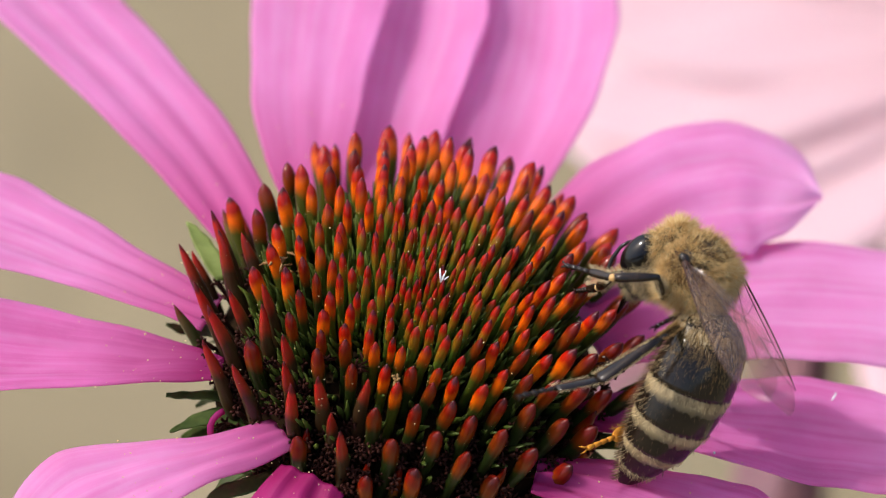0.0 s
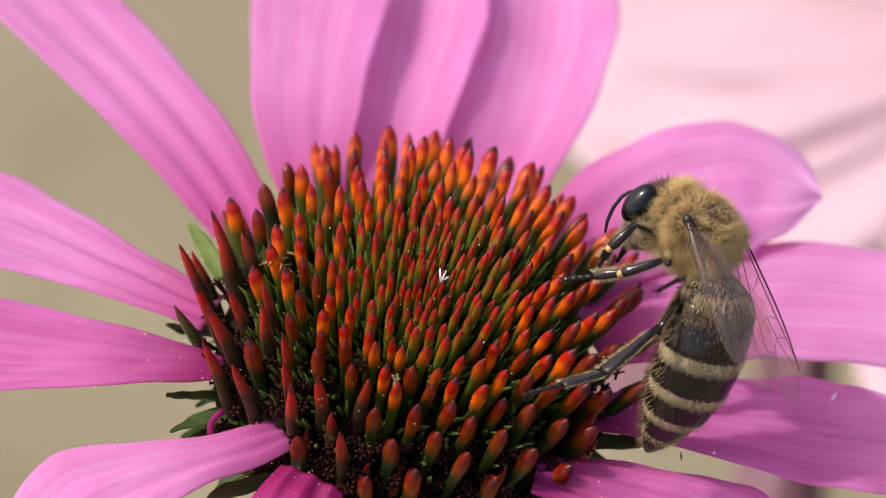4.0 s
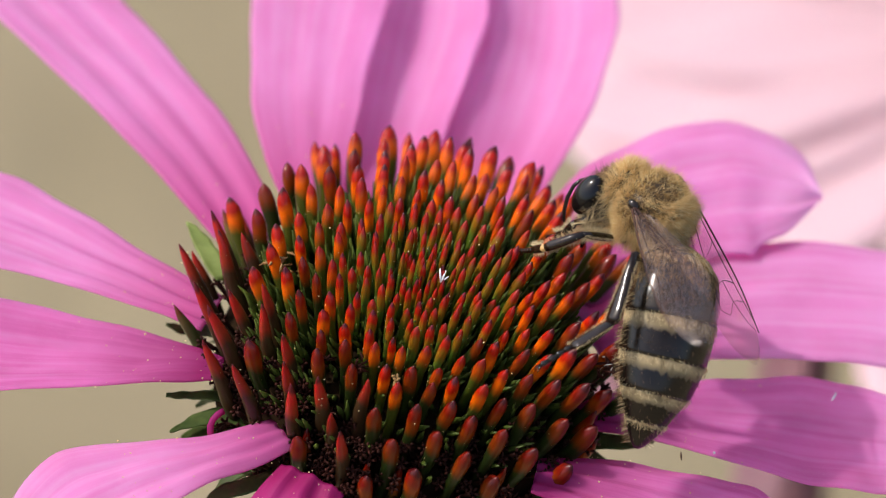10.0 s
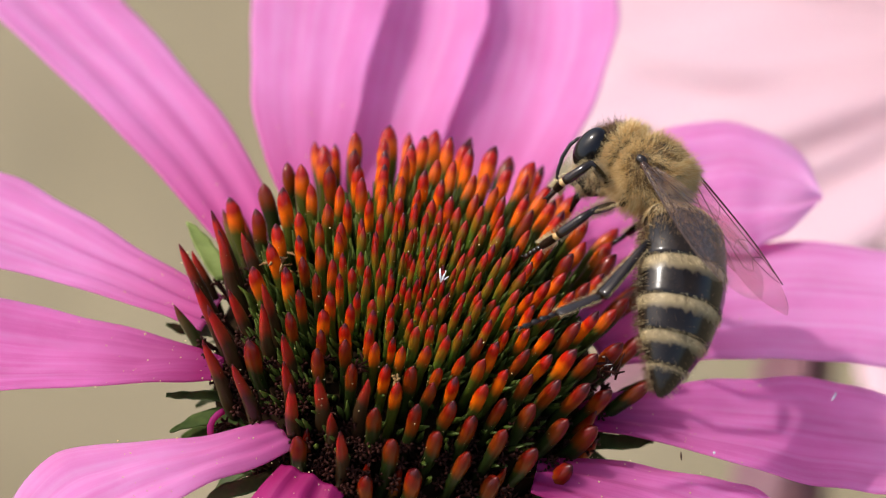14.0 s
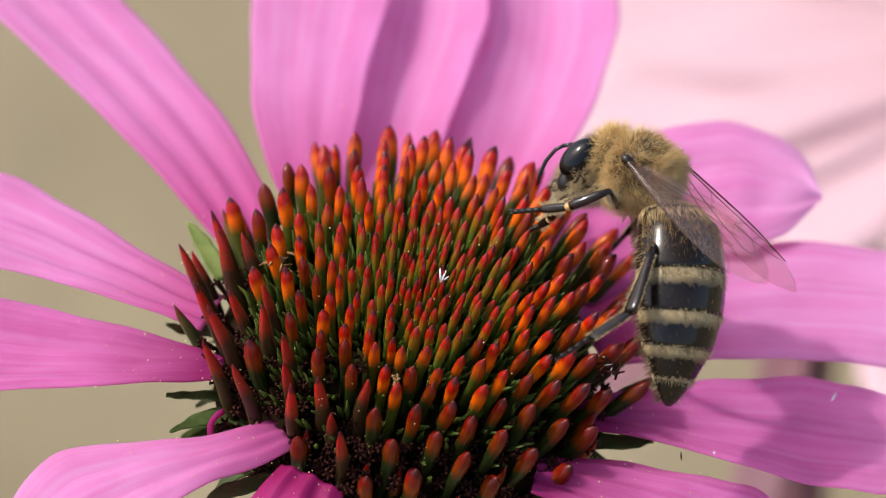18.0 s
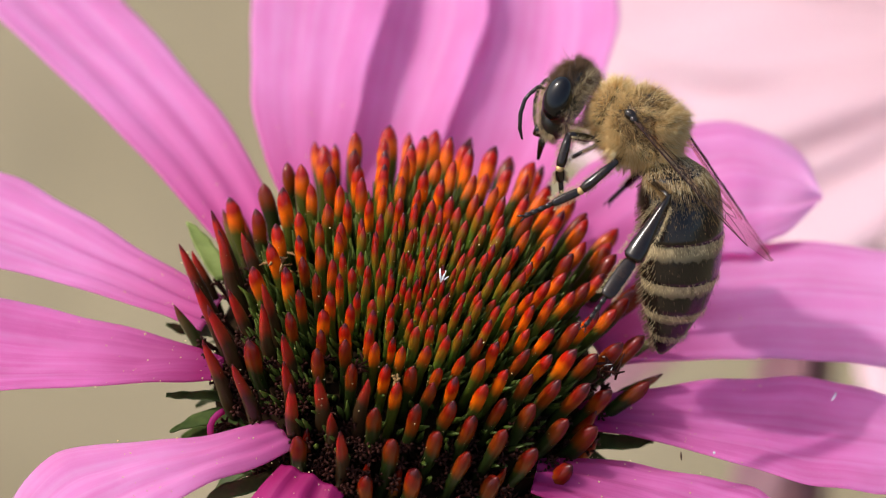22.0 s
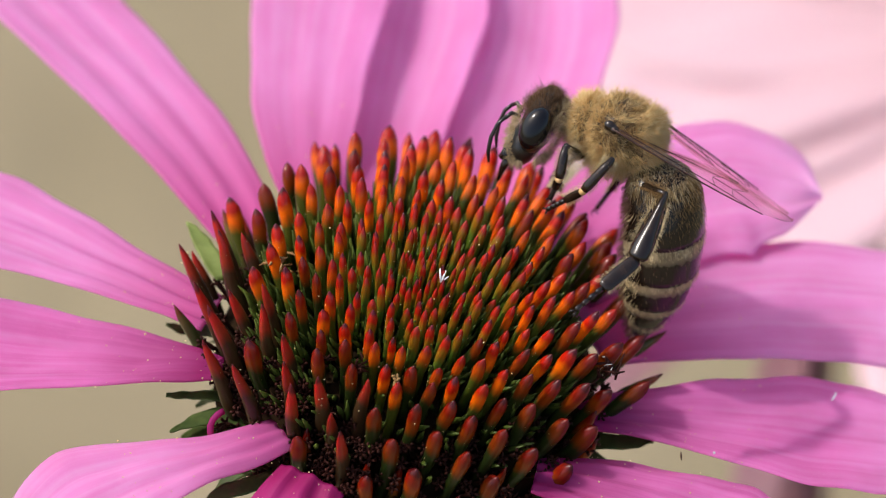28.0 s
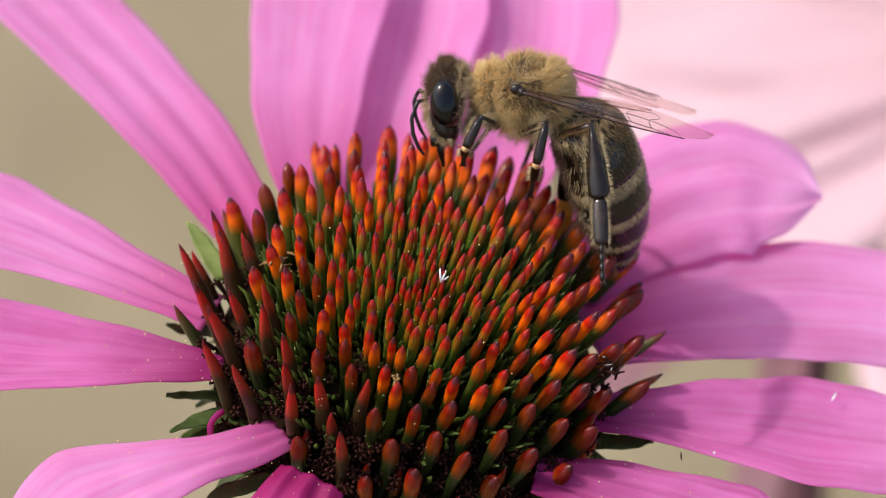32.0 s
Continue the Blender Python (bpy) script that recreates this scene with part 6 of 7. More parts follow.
    walk(LEGS[("mid", 1)][2], rows([
        (0, 0.22, 2.04, 1.50, -54.0, 37.3, 39.7), (0.5, -0.01, 2.17, 1.40, -53.1, 36.4, 41.2), (1, -0.06, 1.92, 1.59, -53.1, 36.4, 41.2), (1.5, -0.28, 2.00, 1.51, -53.1, 36.4, 41.2),
        (2, 0.08, 2.26, 1.33, -53.1, 36.3, 41.1), (2.5, -0.65, 2.25, 1.20, -51.7, 45.8, 43.8), (3, -0.38, 2.07, 1.44, -44.7, 51.6, 53.9), (3.5, -0.54, 2.15, 1.33, -44.3, 51.3, 54.4),
        (5.5, -0.58, 2.83, 0.00, -108.2, 60.7, -19.3), (6, -0.41, 2.91, 0.03, -106.2, 61.1, -17.5), (6.5, 0.18, 2.87, 0.53, -87.0, 67.3, 7.2), (7, 0.26, 2.51, 1.30, -57.1, 63.9, 39.2),
        (7.5, 0.02, 2.50, 1.47, -50.5, 66.1, 46.7), (8, 0.34, 2.54, 1.41, -47.7, 70.3, 51.5), (8.5, 0.52, 2.79, 1.08, -66.7, 61.9, 23.1), (9, 0.85, 2.92, 0.65, -67.9, 48.9, 10.2),
        (9.5, 0.69, 2.95, 0.75, -62.4, 52.0, 22.0), (10, 0.78, 2.82, 0.91, -54.8, 53.1, 34.3), (10.5, 0.52, 2.86, 1.01, -53.0, 54.3, 37.4), (11, 0.68, 2.80, 1.01, -51.2, 55.3, 40.6),
        (11.5, 0.88, 2.87, 0.72, -53.5, 59.2, 39.1), (12, 0.54, 3.08, 0.55, -55.2, 63.0, 38.7), (12.5, 1.22, 2.68, 0.67, -47.9, 61.1, 47.4), (13, 0.19, 3.14, 0.57, -41.0, 57.8, 55.8),
        (13.5, -0.52, 3.03, -0.02, -47.8, 64.2, 50.9), (14, 0.05, 2.91, -0.06, -57.9, 70.2, 42.7), (14.5, -0.17, 2.89, 0.12, -57.8, 70.1, 42.7), (16.5, 0.31, 2.89, -0.16, -52.9, 49.4, 46.2),
        (17, 0.20, 2.89, 0.09, -52.9, 49.4, 46.2), (17.5, -0.14, 2.72, 0.66, -57.1, 46.6, 40.6), (18, -0.05, 2.28, 1.32, -67.9, 46.8, 24.9), (18.5, -0.13, 2.17, 1.40, -66.4, 48.0, 27.5),
        (19, -0.17, 2.07, 1.48, -64.4, 49.1, 30.4), (19.5, -0.14, 2.02, 1.52, -68.9, 49.7, 24.4), (20, -0.17, 2.07, 1.48, -72.5, 49.7, 19.2), (20.5, 0.05, 2.06, 1.49, -74.9, 50.2, 15.7),
        (21, 0.05, 2.63, 0.78, -78.5, 50.8, 11.5), (21.5, -0.45, 2.50, 0.85, -65.6, 58.1, 30.2), (22, -0.61, 2.47, 0.82, -41.1, 57.1, 59.2), (22.5, 0.08, 2.67, 0.61, -50.4, 49.9, 47.2),
        (23, -0.55, 2.50, 0.78, -56.5, 41.8, 38.4), (23.5, -0.14, 2.61, 0.73, -57.2, 40.6, 37.1), (24, -0.54, 2.52, 0.77, -59.8, 40.7, 32.7), (24.5, -0.27, 2.41, 1.03, -56.4, 51.9, 38.0),
        (25, -1.02, 2.12, 1.00, -42.7, 58.8, 55.2), (25.5, -1.77, 1.46, 0.66, -44.6, 60.6, 52.7), (27.5, -0.97, 1.85, 1.29, -61.1, 63.3, 32.1), (28, -0.53, 1.95, 1.43, -60.9, 63.3, 32.1),
        (28.5, -0.73, 1.89, 1.40, -58.8, 61.2, 33.8), (29, -1.03, 1.49, 1.46, -57.0, 59.2, 35.3), (29.5, -0.37, 1.72, 1.62, -65.8, 60.7, 24.4), (30, -0.35, 2.29, 1.16, -72.9, 60.4, 15.3),
        (30.5, -0.21, 2.48, 0.94, -68.9, 70.8, 23.5), (31, -1.01, 1.91, 1.22, -36.6, 74.9, 59.7), (31.5, -1.69, 1.27, 0.93, -35.5, 73.5, 60.4), (32, -1.25, 1.58, 1.26, -33.6, 70.8, 61.8)]))
    walk(LEGS[("mid", 1)][3], rows([
        (0, 1.38, 3.00, 0.34, -81.6, 37.6, -13.3), (0.5, 1.14, 3.18, 0.28, -79.8, 38.1, -9.1), (1, 1.10, 2.92, 0.46, -77.8, 38.4, -4.8), (1.5, 0.87, 3.01, 0.39, -74.1, 36.1, 0.1),
        (2, 1.23, 3.26, 0.21, -70.4, 33.3, 5.4), (2.5, 0.31, 3.17, -0.16, -69.7, 36.9, 10.2), (3, 0.32, 3.03, -0.05, -65.0, 38.6, 20.3), (3.5, 0.16, 3.12, -0.15, -64.9, 38.6, 20.7),
        (5.5, 0.30, 2.52, -1.66, 105.9, 32.3, -89.9), (6, 0.46, 2.63, -1.63, 105.9, 33.3, -89.9), (6.5, 0.90, 2.96, -1.22, -180.0, 49.9, -72.8), (7, 0.90, 3.03, -0.41, -120.6, 63.7, -30.4),
        (7.5, 0.55, 3.07, -0.27, -131.3, 64.3, -40.3), (8, 0.74, 3.03, -0.38, -146.4, 62.3, -52.5), (8.5, 1.35, 3.14, -0.59, -133.8, 58.8, -47.6), (9, 2.08, 3.15, -0.78, -121.6, 57.2, -41.2),
        (9.5, 1.77, 3.39, -0.75, -118.2, 52.9, -44.4), (10, 1.72, 3.45, -0.61, -113.5, 49.6, -46.2), (10.5, 1.40, 3.53, -0.54, -114.8, 49.2, -47.7), (11, 1.50, 3.49, -0.56, -116.0, 48.9, -49.1),
        (11.5, 1.64, 3.49, -0.91, -121.5, 49.9, -50.7), (12, 1.21, 3.63, -1.15, -126.1, 51.1, -51.7), (12.5, 1.84, 3.36, -0.99, -124.6, 54.7, -46.3), (13, 0.76, 3.98, -1.04, -121.1, 58.6, -39.1),
        (13.5, 0.01, 3.67, -1.74, -134.2, 57.7, -45.8), (14, 0.52, 3.35, -1.85, -145.5, 56.6, -51.8), (14.5, 0.30, 3.33, -1.66, -145.5, 56.6, -51.8), (16.5, 1.17, 3.79, -1.60, -117.5, 45.2, -39.9),
        (17, 1.06, 3.78, -1.35, -117.4, 45.2, -39.9), (17.5, 0.85, 3.57, -0.72, -98.2, 42.0, -23.5), (18, 1.13, 2.82, -0.07, -81.5, 36.8, -3.4), (18.5, 0.99, 2.76, -0.01, -81.3, 37.9, -1.8),
        (19, 0.90, 2.69, 0.04, -80.8, 39.1, 0.0), (19.5, 0.98, 2.52, 0.07, -80.6, 38.5, 0.1), (20, 0.99, 2.47, 0.03, -80.1, 38.0, 0.5), (20.5, 1.22, 2.40, 0.03, -81.6, 34.0, -6.8),
        (21, 1.22, 2.87, -0.69, -82.1, 29.5, -12.7), (21.5, 0.42, 3.00, -0.76, -83.1, 42.7, -1.0), (22, -0.08, 3.35, -0.77, -53.6, 46.2, 43.2), (22.5, 0.91, 3.57, -0.85, -59.7, 35.3, 33.5),
        (23, 0.56, 3.39, -0.49, -63.2, 24.1, 26.2), (23.5, 1.01, 3.48, -0.50, -63.8, 21.5, 24.6), (24, 0.67, 3.29, -0.47, -64.1, 19.1, 23.0), (24.5, 0.65, 3.13, -0.46, -65.0, 30.6, 21.7),
        (25, -0.46, 2.93, -0.62, -67.5, 43.1, 20.0), (25.5, -1.21, 2.20, -0.99, -67.8, 43.3, 19.3), (27.5, -0.24, 2.31, -0.41, -109.7, 45.9, -38.0), (28, 0.20, 2.40, -0.27, -109.8, 46.1, -38.3),
        (28.5, 0.03, 2.40, -0.27, -92.6, 50.1, -14.7), (29, -0.24, 2.05, -0.16, -56.6, 40.8, 34.0), (29.5, 0.48, 2.11, -0.03, -93.1, 54.5, -12.4), (30, 0.55, 2.54, -0.48, -119.0, 54.7, -39.7),
        (30.5, 0.36, 2.73, -0.85, -134.4, 54.4, -52.6), (31, -0.76, 2.33, -0.61, -148.6, 59.2, -60.2), (31.5, -1.42, 1.74, -0.89, -157.2, 55.9, -67.6), (32, -0.96, 2.13, -0.54, -166.8, 53.3, -74.2)]))
    walk(LEGS[("front", 1)][1], rows([
        (0, 0.00, 0.00, 0.00, -82.6, 51.0, 9.5), (0.5, 0.00, 0.00, 0.00, -82.6, 51.0, 9.5), (1, 0.00, 0.00, 0.00, -82.6, 51.0, 9.5), (1.5, 0.00, 0.00, 0.00, -82.6, 51.0, 9.5),
        (2, 0.08, 0.36, 0.19, -114.9, -27.7, 78.2), (2.5, -0.02, 0.51, 0.18, -120.2, -19.3, 92.6), (3, 0.11, 0.47, 0.17, -96.3, -19.8, 76.7), (3.5, 0.08, 0.53, 0.17, -93.7, -17.2, 81.8),
        (5.5, 0.09, 0.42, 0.19, -109.9, -23.7, 78.2), (6, 0.13, 0.43, 0.19, -101.0, -22.7, 72.7), (6.5, 0.09, 0.34, 0.21, -118.5, -31.3, 75.6), (7, 0.40, 0.53, -0.26, -48.0, 21.4, 52.7),
        (7.5, 0.00, 0.00, 0.00, -82.6, 51.0, 9.5), (8, 0.00, 0.00, 0.00, -82.6, 51.0, 9.5), (8.5, 0.00, 0.00, 0.00, -82.6, 51.0, 9.5), (9, 0.00, 0.00, 0.00, -82.6, 51.0, 9.5),
        (9.5, 0.00, 0.00, 0.00, -82.6, 51.0, 9.5), (10, 0.00, 0.00, 0.00, -82.6, 51.0, 9.5), (10.5, 0.00, 0.00, 0.00, -82.6, 51.0, 9.5), (11, 0.00, 0.00, 0.00, -82.6, 51.0, 9.5),
        (11.5, 0.00, 0.00, 0.00, -82.6, 51.0, 9.5), (12, 0.14, 0.35, 0.25, -105.5, -33.8, 68.4), (12.5, -0.04, -0.02, -0.02, -64.5, -27.6, 28.3), (13, 0.06, 0.14, 0.15, -116.1, -44.1, 66.2),
        (13.5, -0.05, 0.44, 0.25, -165.4, -29.8, 96.6), (14, 0.10, 0.39, 0.19, -114.3, -24.9, 75.7), (14.5, 0.05, 0.33, 0.20, -130.9, -30.4, 80.8), (16.5, 0.06, 0.12, 0.11, -116.7, -40.2, 63.1),
        (17, 0.00, 0.00, 0.01, -113.7, -49.5, 54.6), (17.5, 0.00, 0.00, 0.00, -82.6, 51.0, 9.5), (18, 0.00, 0.00, 0.00, -82.6, 51.0, 9.5), (18.5, 0.00, 0.00, 0.00, -82.6, 51.0, 9.5),
        (19, 0.00, 0.00, 0.00, -82.6, 51.0, 9.5), (19.5, 0.00, 0.00, 0.00, -82.6, 51.0, 9.5), (20, 0.00, 0.00, 0.00, -82.6, 51.0, 9.5), (20.5, 0.00, 0.00, 0.00, -82.6, 51.0, 9.5),
        (21, 0.14, 0.27, 0.15, -102.7, -26.0, 62.6), (21.5, 0.12, 0.40, 0.15, -101.6, -19.6, 72.6), (22, 0.18, 0.51, 0.07, -76.8, -7.7, 70.5), (22.5, 0.30, 0.39, -0.06, -63.3, 6.5, 52.1),
        (23, 0.09, 0.61, 0.04, -63.9, -3.8, 81.8), (23.5, 0.20, 0.50, 0.06, -74.2, -6.2, 68.6), (24, 0.09, 0.47, 0.14, -98.3, -16.1, 79.2), (24.5, 0.19, 0.17, 0.05, -75.6, -11.7, 40.8),
        (25, 0.21, 0.30, 0.09, -82.3, -14.0, 55.1), (25.5, 0.03, 0.47, 0.15, -113.7, -17.8, 86.0), (27.5, -0.01, 0.38, 0.18, -151.1, -24.6, 91.0), (28, 0.08, 0.33, 0.17, -119.3, -26.2, 76.1),
        (28.5, 0.16, 0.49, 0.10, -81.8, -10.4, 72.3), (29, 0.19, 0.55, 0.02, -64.5, -1.5, 70.6), (29.5, 0.26, 0.45, 0.01, -68.1, -1.4, 59.8), (30, 0.22, 0.59, -0.12, -47.7, 11.0, 69.6),
        (30.5, 0.27, 0.52, -0.14, -51.2, 13.1, 62.3), (31, 0.03, 0.55, 0.11, -84.5, -11.1, 87.2), (31.5, -0.08, 0.45, 0.15, 152.7, -18.0, 99.7), (32, 0.07, 0.27, 0.16, -127.9, -30.9, 74.9)]))
    walk(LEGS[("front", 1)][2], rows([
        (0, 1.06, 0.18, -1.32, -150.8, 63.6, -63.4), (0.5, 1.06, 0.18, -1.32, -150.8, 63.6, -63.4), (1, 1.06, 0.18, -1.32, -150.8, 63.6, -63.4), (1.5, 1.06, 0.18, -1.32, -150.8, 63.6, -63.4),
        (2, 0.38, 1.83, 0.99, -27.9, 73.0, 76.0), (2.5, -0.10, 2.11, 0.75, -14.8, 65.7, 90.3), (3, 0.48, 2.03, 0.74, -8.6, 60.8, 97.4), (3.5, 0.31, 2.14, 0.67, -8.6, 60.7, 97.3),
        (5.5, 0.41, 1.94, 0.87, -22.7, 69.3, 81.4), (6, 0.60, 1.93, 0.85, -22.3, 68.5, 81.9), (6.5, 0.45, 1.74, 1.09, -33.1, 64.7, 69.0), (7, 1.36, 1.79, -0.88, -49.1, 63.0, 48.8),
        (7.5, 1.06, 0.18, -1.32, -150.8, 63.6, -63.4), (8, 1.06, 0.18, -1.32, -150.8, 63.6, -63.4), (8.5, 1.06, 0.18, -1.32, -150.8, 63.6, -63.4), (9, 1.06, 0.18, -1.32, -150.8, 63.6, -63.4),
        (9.5, 1.06, 0.18, -1.32, -150.8, 63.6, -63.4), (10, 1.06, 0.18, -1.32, -150.8, 63.6, -63.4), (10.5, 1.06, 0.18, -1.32, -150.8, 63.6, -63.4), (11, 1.06, 0.18, -1.32, -150.8, 63.6, -63.4),
        (11.5, 1.06, 0.18, -1.32, -150.8, 63.6, -63.4), (12, 0.66, 1.66, 1.20, -54.8, 56.9, 36.0), (12.5, 1.29, 0.70, 0.77, -54.6, 51.3, 33.6), (13, 0.56, 1.26, 1.33, -16.5, 49.7, 88.0),
        (13.5, -0.22, 1.90, 1.10, -27.4, 58.5, 75.2), (14, 0.48, 1.89, 0.90, -57.8, 68.2, 42.5), (14.5, 0.29, 1.78, 1.05, -57.7, 68.2, 42.5), (16.5, 0.65, 1.28, 1.22, -65.4, 52.5, 29.8),
        (17, 0.64, 0.91, 1.30, -66.1, 52.7, 29.1), (17.5, 1.06, 0.18, -1.32, -150.8, 63.6, -63.4), (18, 1.06, 0.18, -1.32, -150.8, 63.6, -63.4), (18.5, 1.06, 0.18, -1.32, -150.8, 63.6, -63.4),
        (19, 1.06, 0.18, -1.32, -150.8, 63.6, -63.4), (19.5, 1.06, 0.18, -1.32, -150.8, 63.6, -63.4), (20, 1.06, 0.18, -1.32, -150.8, 63.6, -63.4), (20.5, 1.06, 0.18, -1.32, -150.8, 63.6, -63.4),
        (21, 0.84, 1.63, 0.89, -61.5, 71.3, 38.5), (21.5, 0.60, 1.92, 0.72, -6.0, 77.1, 98.9), (22, 0.74, 2.09, 0.30, 26.0, 62.8, 134.0), (22.5, 1.34, 1.72, -0.25, -35.8, 69.7, 65.5),
        (23, 0.33, 2.29, 0.15, -54.5, 44.9, 41.3), (23.5, 0.81, 2.07, 0.24, -60.1, 51.5, 33.6), (24, 0.40, 2.08, 0.62, -65.3, 56.9, 27.7), (24.5, 1.45, 1.25, 0.40, -64.8, 63.0, 29.7),
        (25, 1.16, 1.66, 0.51, -58.7, 67.8, 37.6), (25.5, 0.14, 2.09, 0.67, -56.8, 67.4, 39.4), (27.5, -0.03, 1.93, 0.88, 18.5, 74.3, 121.9), (28, 0.45, 1.82, 0.92, 19.9, 74.4, 122.9),
        (28.5, 0.67, 2.09, 0.41, -19.7, 71.9, 79.6), (29, 0.76, 2.16, 0.06, -33.8, 59.9, 63.0), (29.5, 1.12, 1.92, 0.06, -38.1, 80.6, 60.1), (30, 0.80, 2.16, -0.45, 105.4, 81.5, -150.6),
        (30.5, 1.04, 1.99, -0.52, -104.1, 81.3, -8.4), (31, 0.11, 2.22, 0.43, -84.1, 65.4, 3.8), (31.5, -0.35, 2.04, 0.68, -69.3, 65.4, 20.5), (32, 0.45, 1.68, 1.03, -54.5, 61.9, 36.8)]))
    walk(LEGS[("front", 1)][3], rows([
        (0, 1.35, -0.42, -2.66, -115.9, 53.9, -31.0), (0.5, 1.35, -0.42, -2.66, -115.9, 53.9, -31.0), (1, 1.35, -0.42, -2.66, -115.9, 53.9, -31.0), (1.5, 1.35, -0.42, -2.66, -115.9, 53.9, -31.0),
        (2, 0.49, 2.26, -0.45, -144.4, 53.3, -54.8), (2.5, -0.10, 2.73, -0.62, -173.9, 62.8, -68.9), (3, 0.38, 2.76, -0.56, 148.1, 72.8, -98.6), (3.5, 0.22, 2.87, -0.64, 147.8, 73.0, -98.8),
        (5.5, 0.49, 2.46, -0.53, 169.3, 56.2, -79.0), (6, 0.68, 2.47, -0.55, 169.6, 57.2, -78.7), (6.5, 0.68, 2.34, -0.26, 179.9, 58.4, -72.8), (7, 1.81, 2.30, -2.22, -58.4, 45.4, 31.2),
        (7.5, 1.35, -0.42, -2.66, -115.9, 53.9, -31.0), (8, 1.35, -0.42, -2.66, -115.9, 53.9, -31.0), (8.5, 1.35, -0.42, -2.66, -115.9, 53.9, -31.0), (9, 1.35, -0.42, -2.66, -115.9, 53.9, -31.0),
        (9.5, 1.35, -0.42, -2.66, -115.9, 53.9, -31.0), (10, 1.35, -0.42, -2.66, -115.9, 53.9, -31.0), (10.5, 1.35, -0.42, -2.66, -115.9, 53.9, -31.0), (11, 1.35, -0.42, -2.66, -115.9, 53.9, -31.0),
        (11.5, 1.35, -0.42, -2.66, -115.9, 53.9, -31.0), (12, 1.32, 2.14, -0.06, 108.4, 61.2, -115.9), (12.5, 2.07, 1.21, -0.40, 120.3, 64.6, -109.5), (13, 0.59, 2.23, 0.19, 147.9, 80.4, -98.4),
        (13.5, -0.02, 2.66, -0.18, -179.5, 70.6, -72.1), (14, 0.89, 2.27, -0.49, -165.7, 61.6, -63.9), (14.5, 0.70, 2.15, -0.34, -165.7, 61.6, -63.9), (16.5, 1.44, 1.74, 0.02, -130.2, 56.4, -40.5),
        (17, 1.44, 1.35, 0.10, -130.5, 56.3, -40.9), (17.5, 1.35, -0.42, -2.66, -115.9, 53.9, -31.0), (18, 1.35, -0.42, -2.66, -115.9, 53.9, -31.0), (18.5, 1.35, -0.42, -2.66, -115.9, 53.9, -31.0),
        (19, 1.35, -0.42, -2.66, -115.9, 53.9, -31.0), (19.5, 1.35, -0.42, -2.66, -115.9, 53.9, -31.0), (20, 1.35, -0.42, -2.66, -115.9, 53.9, -31.0), (20.5, 1.35, -0.42, -2.66, -115.9, 53.9, -31.0),
        (21, 1.22, 1.93, -0.53, 161.1, 53.0, -85.1), (21.5, 0.55, 2.25, -0.75, 138.0, 55.5, -101.4), (22, 0.27, 2.59, -1.03, 107.5, 58.7, -129.7), (22.5, 1.55, 2.19, -1.65, 161.0, 57.5, -86.8),
        (23, 1.13, 2.99, -0.90, -141.5, 53.8, -53.0), (23.5, 1.59, 2.60, -0.93, -143.4, 54.2, -54.4), (24, 1.12, 2.46, -0.64, -142.9, 55.0, -53.9), (24.5, 2.05, 1.59, -0.94, -167.5, 65.1, -67.4),
        (25, 1.60, 2.01, -0.89, 156.9, 75.5, -96.6), (25.5, 0.59, 2.45, -0.72, 156.6, 76.0, -97.4), (27.5, -0.25, 2.27, -0.56, -167.9, 60.0, -70.5), (28, 0.23, 2.15, -0.53, -168.1, 59.9, -71.0),
        (28.5, 0.75, 2.54, -1.02, -165.1, 55.6, -70.4), (29, 1.10, 2.83, -1.24, -158.5, 53.9, -67.4), (29.5, 1.24, 2.13, -1.43, -154.0, 44.2, -69.5), (30, 0.61, 2.04, -1.93, -133.1, 37.8, -65.6),
        (30.5, 1.27, 1.95, -2.00, -151.9, 37.8, -72.8), (31, 0.73, 2.26, -0.94, -173.6, 40.4, -78.7), (31.5, 0.23, 2.26, -0.69, -172.2, 45.6, -77.8), (32, 1.02, 2.09, -0.28, -170.0, 52.0, -76.1)]))
